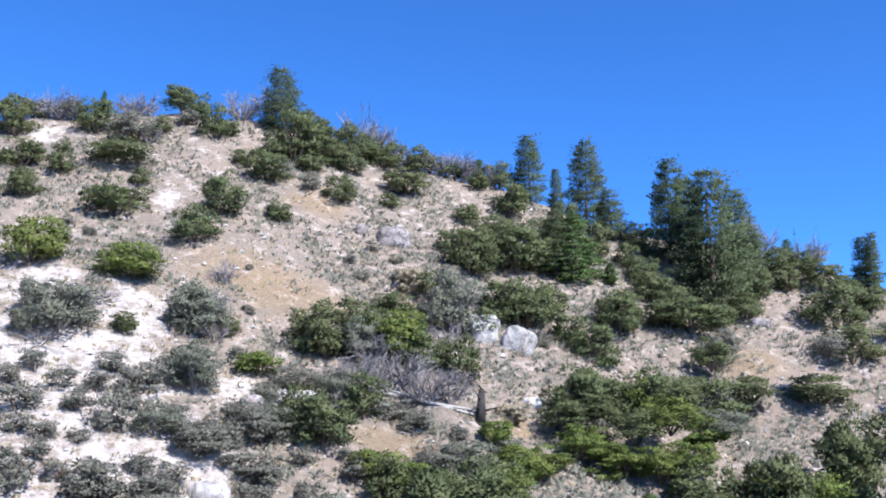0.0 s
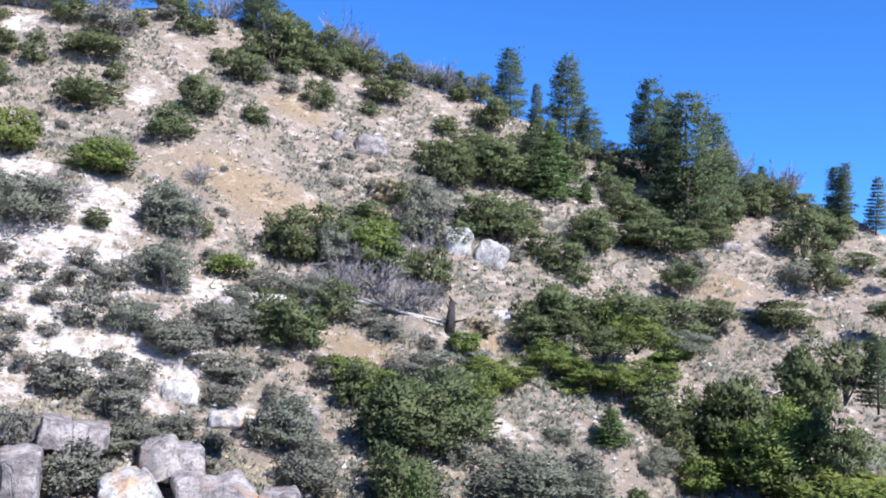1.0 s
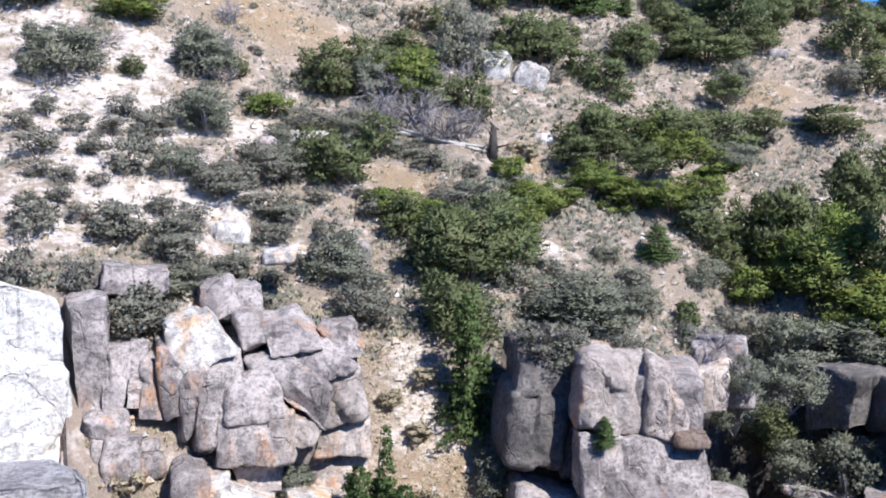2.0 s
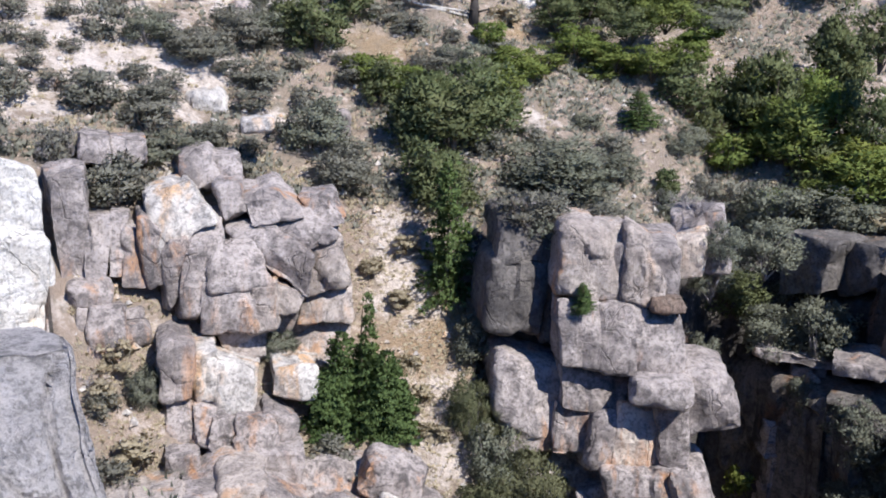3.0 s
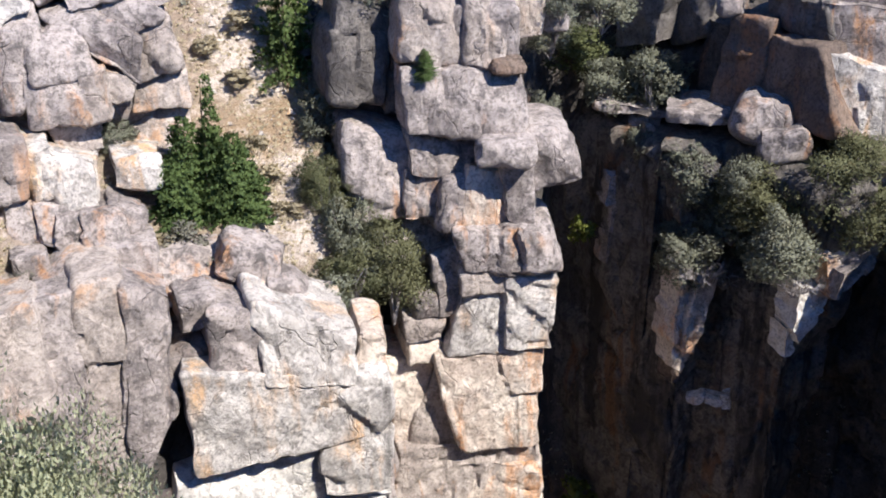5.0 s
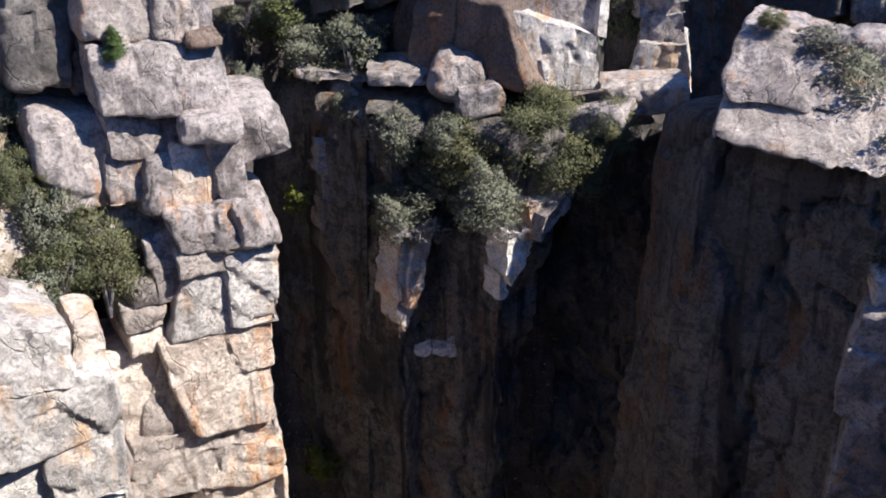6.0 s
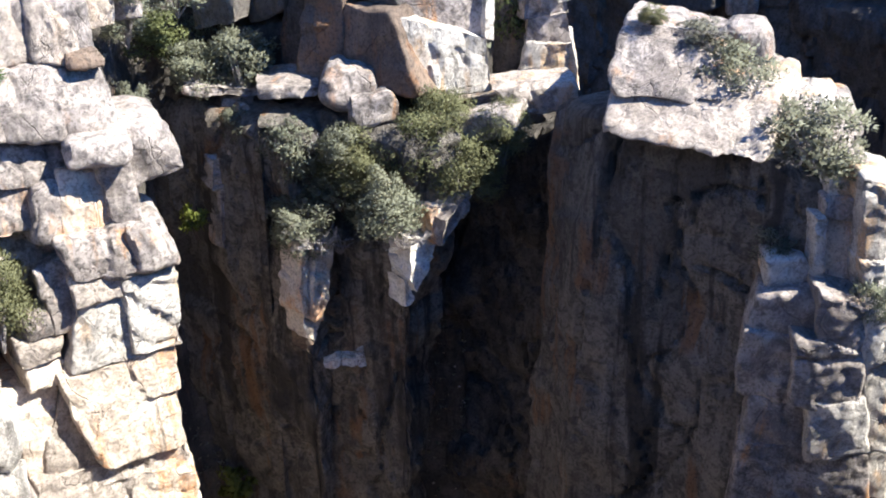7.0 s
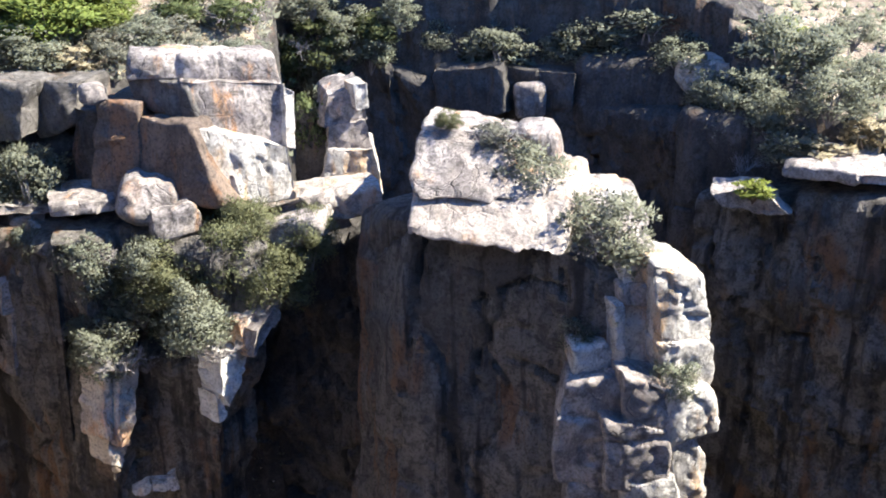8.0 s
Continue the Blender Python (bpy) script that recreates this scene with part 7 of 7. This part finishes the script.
plant("sagebrush", -4.65, 46.99, -6.52, 3.46, 1.98)
plant("sagebrush", -9.50, 52.60, -2.07, 3.03, 0.99)
plant("sagebrush", -19.29, 44.86, -2.21, 2.87, 1.92)
plant("sagebrush", -18.47, 41.39, -4.40, 2.17, 2.12)
plant("sagebrush", -12.76, 52.21, -0.41, 3.62, 1.71)
plant("sagebrush", -11.24, 53.52, -0.42, 1.94, 1.26)
plant("sagebrush", -6.82, 52.34, -3.18, 1.91, 1.37)
plant("sagebrush", -13.97, 47.75, -2.65, 2.33, 1.13)
plant("sagebrush", -4.74, 54.54, -2.00, 2.31, 1.29)
plant("green_shrub", -3.54, 55.03, -2.10, 3.66, 1.94)
plant("sagebrush", 3.88, 59.29, -1.06, 2.14, 1.39)
plant("sagebrush", -1.90, 59.04, 0.63, 1.78, 1.04)
plant("sagebrush", 0.91, 59.21, 0.10, 1.43, 0.90)
plant("sagebrush", -7.75, 49.27, -4.56, 1.81, 1.18)
plant("sagebrush", 9.71, 62.69, -0.21, 2.26, 1.83)
plant("mahogany_shrub", 9.07, 50.76, -7.05, 3.10, 1.52)
plant("sagebrush", -8.90, 47.74, -4.97, 1.76, 0.86)
plant("sagebrush", -9.05, 45.36, -6.03, 1.68, 1.10)
plant("sagebrush", -6.71, 43.81, -8.61, 0.82, 0.81)
plant("mahogany_shrub", -6.89, 39.83, -12.78, 2.14, 1.50)
plant("mahogany_shrub", -11.40, 36.07, -13.29, 1.50, 1.72)
plant("green_shrub", -8.50, 35.95, -15.91, 0.90, 1.36)
plant("green_shrub", -8.00, 35.64, -16.59, 0.86, 0.56)
plant("olive_shrub", 3.63, 38.43, -20.75, 3.74, 4.85)
plant("olive_shrub", 1.04, 39.38, -16.22, 1.95, 2.88)
plant("mahogany_shrub", -0.52, 36.80, -18.64, 2.01, 1.10)
plant("mahogany_shrub", 0.89, 36.30, -19.80, 2.76, 2.38)
plant("olive_shrub", 2.01, 37.55, -19.40, 2.84, 2.54)
plant("mahogany_shrub", 1.31, 41.74, -13.59, 2.40, 2.47)
plant("sagebrush", -5.25, 37.01, -16.89, 3.20, 1.06)
plant("sagebrush", -3.49, 36.74, -17.89, 2.72, 0.97)
plant("sagebrush", -12.08, 33.13, -15.53, 2.41, 1.40)
plant("straw_tussock", -12.69, 35.22, -12.95, 1.58, 0.93)
plant("straw_tussock", -5.39, 37.55, -16.17, 2.23, 0.68)
plant("sagebrush", 1.48, 42.82, -12.22, 1.62, 1.10)
plant("sagebrush", 1.58, 41.86, -15.19, 1.91, 1.70)
plant("fir_tree", 5.71, 38.58, -10.61, 1.38, 1.23)
plant("mahogany_shrub", 4.28, 41.28, -8.91, 2.68, 2.16)
plant("sagebrush", 7.13, 42.40, -7.51, 2.33, 0.77)
plant("mahogany_shrub", -6.35, 42.53, -8.16, 1.80, 0.76)
plant("sagebrush", -16.07, 46.25, -2.73, 3.08, 1.91)
plant("bare_shrub", -16.21, 42.87, -4.30, 1.56, 2.03)
plant("sagebrush", -13.67, 47.91, -2.73, 3.48, 1.41)
plant("sagebrush", -12.55, 52.18, -0.52, 3.79, 1.23)
plant("mahogany_shrub", -5.93, 48.97, -5.27, 3.55, 2.90)
plant("juniper_shrub", -2.85, 53.31, -3.18, 2.59, 2.52)
plant("juniper_shrub", 0.45, 50.16, -5.33, 5.72, 3.83)
plant("juniper_shrub", -0.42, 51.66, -4.06, 3.75, 2.74)
plant("green_shrub", 2.93, 54.01, -3.74, 3.28, 1.92)
plant("green_shrub", 4.13, 57.93, -2.15, 3.87, 1.71)
plant("mahogany_shrub", 1.47, 56.70, -1.66, 3.44, 2.01)
plant("sagebrush", -9.33, 52.41, -2.23, 2.86, 1.24)
plant("sagebrush", -10.93, 55.90, 0.93, 3.06, 1.32)
plant("mahogany_shrub", -12.27, 44.88, -5.09, 3.52, 1.59)
plant("sagebrush", -13.39, 41.37, -6.41, 3.24, 2.21)
plant("sagebrush", -4.30, 46.45, -6.86, 3.64, 1.65)
plant("mahogany_shrub", 6.23, 48.74, -7.58, 5.56, 2.31)
plant("mahogany_shrub", -9.41, 56.33, 0.52, 3.42, 1.66)
plant("sagebrush", -10.79, 47.23, -4.47, 2.29, 1.12)
plant("mahogany_shrub", 8.24, 54.68, -4.57, 2.00, 0.97)
plant("bare_shrub", 11.83, 50.24, -8.66, 2.74, 2.10)
plant("juniper_shrub", 11.71, 50.95, -7.94, 1.86, 1.52)
plant("mahogany_shrub", 14.36, 56.83, -6.26, 2.76, 1.69)
plant("bare_shrub", -22.67, 60.88, 8.14, 4.44, 2.54)
plant("bare_shrub", -16.12, 63.72, 7.84, 3.49, 3.04)
plant("bare_shrub", -23.02, 56.72, 5.44, 3.45, 1.68)
plant("bare_shrub", -14.42, 62.66, 6.21, 2.68, 2.24)
plant("juniper_shrub", -5.10, 66.45, 6.14, 3.64, 2.77)
plant("bare_shrub", 0.62, 72.42, 8.70, 4.85, 3.88)
plant("bare_shrub", -0.19, 68.77, 6.41, 3.77, 2.45)
plant("sagebrush", 21.96, 77.83, 6.44, 3.80, 2.32)
plant("juniper_shrub", 6.60, 74.66, 8.72, 5.00, 3.11)
plant("juniper_shrub", 14.04, 78.19, 9.18, 4.30, 2.80)
plant("mahogany_shrub", -14.72, 58.30, 3.50, 3.54, 2.41)
plant("juniper_shrub", -7.90, 56.92, 0.51, 3.80, 2.69)
plant("sagebrush", -2.86, 59.57, 1.28, 2.90, 1.41)
plant("straw_tussock", -2.37, 75.48, 11.36, 2.77, 1.82)
plant("straw_tussock", 4.11, 62.61, 1.04, 2.29, 1.34)
plant("juniper_shrub", 13.32, 65.91, 1.30, 5.59, 3.50)
plant("juniper_shrub", 9.98, 66.11, 1.97, 4.42, 3.13)
plant("sagebrush", 18.45, 69.70, 1.13, 4.66, 2.47)
plant("mahogany_shrub", 2.03, 38.75, -17.97, 2.56, 3.29)
plant("olive_shrub", 2.02, 39.55, -16.40, 1.79, 1.88)
plant("mahogany_shrub", 2.50, 38.32, -19.10, 2.32, 2.52)
plant("juniper_shrub", 24.48, 61.97, -4.43, 4.89, 5.49)
plant("juniper_shrub", 19.64, 60.14, -5.40, 5.09, 4.62)
plant("juniper_shrub", 15.77, 58.49, -6.27, 3.20, 2.78)
plant("juniper_shrub", 24.76, 57.75, -6.74, 4.20, 4.79)
plant("green_shrub", 20.02, 58.30, -6.46, 4.94, 3.10)
plant("juniper_shrub", 21.01, 55.68, -8.14, 4.05, 2.65)
plant("green_shrub", 22.28, 54.19, -8.58, 3.94, 2.26)
plant("bare_shrub", 11.69, 43.97, -9.08, 2.48, 1.64)
plant("mahogany_shrub", 12.59, 44.24, -10.76, 2.24, 1.96)
plant("mahogany_shrub", 15.88, 47.41, -11.24, 3.59, 2.53)
plant("mahogany_shrub", 19.20, 48.32, -16.21, 3.64, 3.38)
plant("mahogany_shrub", 16.48, 48.27, -15.72, 3.15, 2.72)
plant("mahogany_shrub", 12.43, 45.33, -15.79, 1.78, 2.59)
plant("fern_shrub", 14.82, 46.71, -22.85, 1.42, 1.80)
plant("mahogany_shrub", 13.44, 48.16, -12.60, 2.45, 1.84)
plant("juniper_shrub", 15.67, 50.63, -14.31, 3.89, 2.61)
plant("mahogany_shrub", 18.20, 50.84, -14.56, 2.62, 1.97)
plant("bare_shrub", 11.25, 43.06, -7.53, 1.90, 1.60)
plant("mahogany_shrub", 12.16, 41.77, -9.44, 1.87, 1.86)
plant("sagebrush", 12.07, 44.39, -6.84, 1.67, 1.09)
plant("gully_fir", -3.45, 38.63, -15.75, 3.7, 6.2, spin=0.1)
plant("fir_tree", 0.33, 43.47, -11.13, 3.82, 6.15)
plant("straw_tussock", -12.43, 36.52, -12.01, 1.85, 1.18)
plant("mahogany_shrub", -11.41, 36.45, -13.97, 1.65, 2.07)
plant("sagebrush", -12.60, 34.93, -13.32, 1.57, 1.05)
plant("straw_tussock", -11.49, 34.23, -15.02, 2.02, 1.19)
plant("sagebrush", -9.87, 34.53, -16.16, 2.06, 1.10)
plant("bare_shrub", -13.01, 35.49, -12.43, 1.35, 1.16)
plant("sagebrush", -4.62, 37.42, -16.65, 2.72, 1.59)
plant("sagebrush", -3.30, 37.10, -17.54, 2.98, 1.34)
plant("bare_shrub", -3.96, 37.23, -17.13, 2.23, 1.33)
plant("straw_tussock", -1.40, 40.71, -13.86, 1.57, 0.97)
plant("straw_tussock", -1.01, 39.82, -15.04, 1.56, 0.98)
plant("straw_tussock", -0.38, 38.83, -16.28, 1.54, 0.98)
plant("straw_tussock", -1.98, 42.70, -11.36, 1.61, 0.81)
plant("straw_tussock", -1.60, 44.52, -9.26, 1.65, 0.82)
plant("straw_tussock", -3.15, 43.59, -9.99, 1.35, 0.81)
plant("mahogany_shrub", 19.26, 43.09, -19.46, 3.56, 3.25)
plant("olive_shrub", 21.47, 40.91, -19.64, 4.44, 3.23)
plant("olive_shrub", 24.32, 39.04, -19.79, 4.59, 4.85)
plant("olive_shrub", 25.81, 37.71, -20.42, 4.28, 3.90)
plant("olive_shrub", 25.62, 38.93, -17.86, 3.65, 2.85)
plant("olive_shrub", 27.57, 36.82, -18.54, 3.17, 3.16)
plant("mahogany_shrub", 18.92, 41.71, -23.10, 3.12, 2.38)
plant("mahogany_shrub", 20.84, 41.68, -20.88, 4.05, 2.32)
plant("fern_shrub", 15.10, 47.67, -41.98, 2.52, 3.19)
plant("mahogany_shrub", 18.96, 43.22, -21.76, 3.00, 1.86)
plant("bare_shrub", 20.19, 41.89, -17.87, 1.81, 1.89)
plant("mahogany_shrub", 21.78, 40.52, -22.11, 2.81, 2.19)
plant("bare_shrub", 20.62, 41.57, -23.51, 1.91, 1.73)
plant("sagebrush", 33.54, 30.01, -12.60, 2.85, 1.38)
plant("mahogany_shrub", 32.56, 24.08, -20.30, 2.36, 1.85)
plant("mahogany_shrub", 33.92, 19.84, -21.63, 2.39, 2.12)
plant("mahogany_shrub", 33.24, 20.97, -23.80, 1.90, 2.16)
plant("mahogany_shrub", 51.52, 45.90, -14.06, 5.52, 3.58)
plant("mahogany_shrub", 49.26, 49.74, -12.61, 2.99, 2.32)
plant("juniper_shrub", 42.77, 54.91, -13.26, 5.30, 3.56)
plant("juniper_shrub", 40.95, 56.53, -14.71, 3.84, 3.39)
plant("juniper_shrub", 41.62, 56.03, -13.86, 3.83, 2.95)
plant("mahogany_shrub", 44.24, 53.60, -12.92, 4.24, 2.51)
plant("juniper_shrub", 45.56, 52.09, -11.94, 3.79, 2.49)
plant("mahogany_shrub", 58.22, 38.86, -13.02, 8.00, 3.95)
plant("mahogany_shrub", 54.69, 29.21, -15.91, 4.86, 4.13)
plant("mahogany_shrub", 58.59, 28.14, -13.74, 7.23, 4.73)
plant("mahogany_shrub", 55.96, 24.28, -14.24, 4.98, 3.37)
plant("mahogany_shrub", 54.28, 25.56, -16.77, 3.96, 2.40)
plant("fern_shrub", 49.02, 24.94, -17.70, 2.37, 1.17)
plant("straw_tussock", 54.94, 24.13, -16.80, 4.64, 1.58)
plant("straw_tussock", 56.89, 22.01, -16.49, 3.91, 2.50)
plant("rust_shrub", 63.71, 33.55, -11.82, 1.93, 2.15)
plant("green_shrub", 62.82, 30.89, -12.09, 2.84, 2.40)
plant("juniper_shrub", 32.01, 42.24, -14.60, 2.19, 3.18)
plant("mahogany_shrub", 53.78, 43.23, -13.14, 2.53, 2.50)
plant("green_shrub", 23.55, 53.46, -8.65, 7.48, 3.04)
plant("fern_shrub", 22.17, 54.99, -8.19, 3.93, 1.93)
plant("green_shrub", 26.36, 53.01, -8.50, 4.71, 1.98)
plant("mahogany_shrub", 21.55, 51.49, -10.00, 4.09, 2.05)
plant("sagebrush", 28.54, 49.75, -9.69, 4.35, 1.81)
plant("sagebrush", 25.23, 50.26, -9.92, 3.57, 1.76)
plant("straw_tussock", 23.05, 50.74, -10.03, 2.87, 1.26)
plant("straw_tussock", 21.31, 52.74, -9.45, 2.55, 1.26)
plant("mahogany_shrub", 27.13, 50.30, -9.64, 3.65, 1.96)
plant("juniper_shrub", 33.05, 49.70, -9.01, 3.87, 2.42)
plant("juniper_shrub", 30.98, 51.77, -8.78, 4.21, 2.07)
plant("mahogany_shrub", 18.76, 47.42, -16.39, 3.64, 3.87)
plant("mahogany_shrub", 30.60, 45.70, -10.17, 3.31, 1.31)
plant("bare_shrub", 53.17, 27.80, -17.52, 2.56, 1.85)
plant("fern_shrub", 33.17, 41.34, -12.71, 1.65, 0.99)
plant("mahogany_shrub", 19.08, 43.28, -18.30, 2.78, 2.59)
plant("mahogany_shrub", 17.82, 46.08, -18.41, 2.39, 2.32)
plant("mahogany_shrub", 18.46, 42.79, -22.74, 2.38, 2.41)
plant("mahogany_shrub", 21.61, 38.10, -20.76, 2.73, 2.93)
plant("mahogany_shrub", 20.60, 40.68, -18.29, 2.59, 2.11)
plant("bare_shrub", 18.21, 43.98, -21.51, 2.09, 1.59)
plant("bare_shrub", 19.80, 41.96, -21.70, 2.38, 1.91)
plant("mahogany_shrub", 46.61, 50.88, -10.78, 3.34, 2.46)
plant("mahogany_shrub", 45.29, 52.45, -13.52, 3.82, 2.94)
plant("mahogany_shrub", 43.55, 54.16, -15.07, 3.42, 2.55)
plant("mahogany_shrub", 62.69, 26.35, -11.18, 3.46, 2.27)
plant("mahogany_shrub", 54.89, 42.63, -13.23, 4.66, 2.93)
plant("mahogany_shrub", 57.05, 41.42, -11.80, 5.09, 2.51)
plant("mahogany_shrub", 57.56, 35.25, -13.42, 4.86, 2.81)
plant("mahogany_shrub", 55.56, 31.76, -15.17, 4.25, 2.70)
plant("mahogany_shrub", 58.72, 30.14, -13.63, 4.28, 3.09)
plant("mahogany_shrub", 60.13, 27.21, -12.36, 4.18, 2.63)
plant("mahogany_shrub", 58.46, 23.49, -13.30, 3.61, 2.51)
plant("mahogany_shrub", 54.99, 27.55, -15.41, 3.68, 2.58)
plant("fern_shrub", 23.61, 55.26, -7.66, 5.31, 2.28)
plant("fern_shrub", 25.97, 54.66, -7.67, 4.75, 2.00)
plant("green_shrub", 21.10, 53.57, -9.15, 3.83, 1.89)
plant("bare_shrub", 32.71, 50.30, -9.11, 3.91, 2.44)
plant("mahogany_shrub", 42.66, 54.99, -15.71, 4.72, 4.27)
plant("bare_shrub", 42.18, 55.36, -12.68, 4.22, 3.33)
plant("mahogany_shrub", 44.00, 53.80, -11.16, 4.62, 2.48)
plant("mahogany_shrub", 42.41, 55.44, -10.38, 4.60, 2.47)
plant("mahogany_shrub", 39.74, 58.23, -9.98, 3.76, 2.46)
plant("olive_shrub", 31.90, 31.46, -11.49, 1.50, 0.90)
plant("pine_tree", 41.29, 87.77, 12.46, 2.89, 4.89)
plant("pine_tree", 38.73, 88.93, 13.66, 3.23, 5.12)
plant("juniper_shrub", 33.91, 70.24, 3.59, 3.55, 1.51)
plant("juniper_shrub", 37.44, 77.42, 7.19, 2.25, 1.18)
plant("juniper_shrub", 36.62, 80.02, 8.35, 3.01, 1.31)
plant("juniper_shrub", 36.29, 85.63, 11.58, 2.87, 1.92)
plant("juniper_shrub", 23.29, 53.12, -1.51, 2.97, 2.97)
plant("juniper_shrub", 25.85, 54.14, -0.32, 2.73, 2.39)
plant("pine_tree", 24.78, 52.44, -2.09, 2.97, 3.63)
plant("juniper_shrub", 21.81, 70.71, 2.98, 3.79, 1.68)
plant("sagebrush", 27.36, 70.91, 5.85, 3.46, 1.73)
plant("juniper_shrub", 19.74, 73.39, 5.39, 3.46, 2.16)
plant("mahogany_shrub", 33.35, 27.48, -15.13, 4.40, 3.30)
plant("mahogany_shrub", 33.70, 23.75, -16.62, 4.60, 3.70)
plant("bare_shrub", 33.82, 22.88, -16.41, 2.60, 3.00)
plant("bare_shrub", 33.65, 29.89, -12.02, 2.60, 1.20)
plant("green_shrub", 8.51, 61.01, -1.06, 3.78, 2.06)
plant("green_shrub", 10.61, 60.17, -1.89, 4.06, 1.72)
plant("green_shrub", 12.71, 59.56, -2.21, 3.74, 2.04)
plant("green_shrub", 14.54, 59.45, -1.70, 3.44, 2.16)
plant("juniper_shrub", 11.65, 61.10, -0.01, 3.82, 1.97)
plant("green_shrub", 13.74, 61.07, 0.68, 3.52, 2.10)
plant("green_shrub", 15.54, 60.02, -0.35, 3.17, 1.97)
plant("green_shrub", 9.40, 60.07, -2.40, 3.11, 1.28)
plant("mahogany_shrub", 16.61, 60.15, 0.34, 3.51, 1.75)
plant("juniper_shrub", 7.45, 62.26, 0.86, 3.53, 1.88)
plant("juniper_shrub", 9.43, 62.49, 1.76, 2.26, 1.33)
plant("juniper_shrub", 14.58, 61.70, 2.10, 2.92, 1.56)
plant("mahogany_shrub", 18.39, 40.76, -21.82, 3.39, 2.26)
plant("bare_shrub", 18.70, 40.18, -22.17, 3.10, 1.97)
plant("mahogany_shrub", 21.29, 37.75, -21.07, 3.56, 2.60)
plant("bare_shrub", 21.90, 37.17, -21.83, 2.47, 1.92)


# ---- fallen wood ----
log("fallen_log", [(-6.85, 61.12, 3.55), (-2.22, 61.66, 2.72), (1.99, 61.27, 1.64)], 0.13, bleached_wood, "bleached fallen tree trunk lying across the slope")
log("fallen_log", [(-3.26, 61.61, 3.11), (-0.83, 61.39, 2.37), (1.76, 61.57, 1.97)], 0.11, bleached_wood, "thin bleached trunk beside the fallen tree")
log("fallen_log", [(-6.38, 91.48, 24.04), (-5.07, 92.16, 23.88), (-3.43, 91.74, 23.44)], 0.1, dead_wood, "short grey branch on the gravel slope")
log("tree_stump", [(2.26, 61.16, 0.99), (2.31, 61.16, 2.09), (2.36, 61.16, 3.19)], 0.32, charred_wood, "charred upright stump at the end of the fallen trunk")


# ---- small growth and stones strewn over the slopes ----
scatter("sagebrush_tufts", "small grey sagebrush tufts dotted over the hillside", "sagebrush", leaf_sage, 24000, 1, lambda g: tuft(g, 0.34), in_drifts)
scatter("grass_tufts", "small tufts of dry straw grass on the slopes", "grass", leaf_straw, 9000, 2, lambda g: tuft(g, 0.26), on_hill)
scatter("hillside_stones", "pale angular stones lying on the hillside", "stones", granite_white, 4500, 3, stone, on_hill)
scatter("gully_grass", "dry straw grass tufts in the gully", "grass", leaf_straw, 9000, 4, lambda g: tuft(g, 0.17), in_gully)
scatter("gully_stones", "loose pale stones in the gully", "stones", granite_white, 800, 5, stone, in_gully)
scatter("rim_brush", "low grey-green brush covering the far rim", "brush", leaf_grey, 3500, 6, lambda g: tuft(g, 0.5), on_far_rim)

# ---- near bush ----
plant("sagebrush", 3.60, 41.00, -7.55, 2.64, 1.80, "grey bush rooted on the shoulder of the tower")
plant("sagebrush", 4.85, 41.40, -7.55, 2.21, 1.47, "grey bush rooted on the shoulder of the tower")
kind("dead_tree", "leafless grey tree standing on the hillside", "tree", "leafless trees",
     [[("branchwork", bare_twigs(dead_wood, 10 + s, 13, 0.024))] for s in range(3)])
plant("dead_tree", -20.05, 95.85, 31.6, 4.4, 4.9)
plant("dead_tree", -6.90, 97.47, 28.1, 4.6, 6.9)
plant("dead_tree", -5.03, 97.80, 27.3, 3.4, 4.6)
plant("dead_tree", 1.64, 97.60, 25.7, 4.6, 5.0)
plant("dead_tree", 4.39, 97.88, 25.2, 3.0, 4.4)
plant("dead_tree", 33.95, 91.91, 15.5, 3.8, 5.0)
plant("dead_tree", -36.39, 90.92, 30.0, 3.6, 4.8)
plant("dead_tree", -29.88, 92.93, 31.0, 4.6, 4.0)
plant("dead_tree", 28.56, 93.63, 17.5, 3.8, 6.2)
plant("dead_tree", 0.98, 73.38, 9.4, 3.6, 4.6)
plant("dead_tree", -15.22, 68.26, 10.6, 2.2, 3.2)
kind("near_bush", "grey-green leafy bush at the near rim", "shrub", "",
     [[("crown", shrub_crown(leaf_near, 95, 90, 34000, 0.0135, 0.0, 0.42)), ("stem", shrub_stems(dead_wood, 95, 26, 0.006))]])
plant("near_bush", -1.12, 3.45, -3.5, 1.0, 1.72)
plant("near_bush", -1.6, 3.4, -3.45, 1.2, 1.75)
plant("near_bush", -0.82, 3.5, -3.6, 0.85, 1.5)
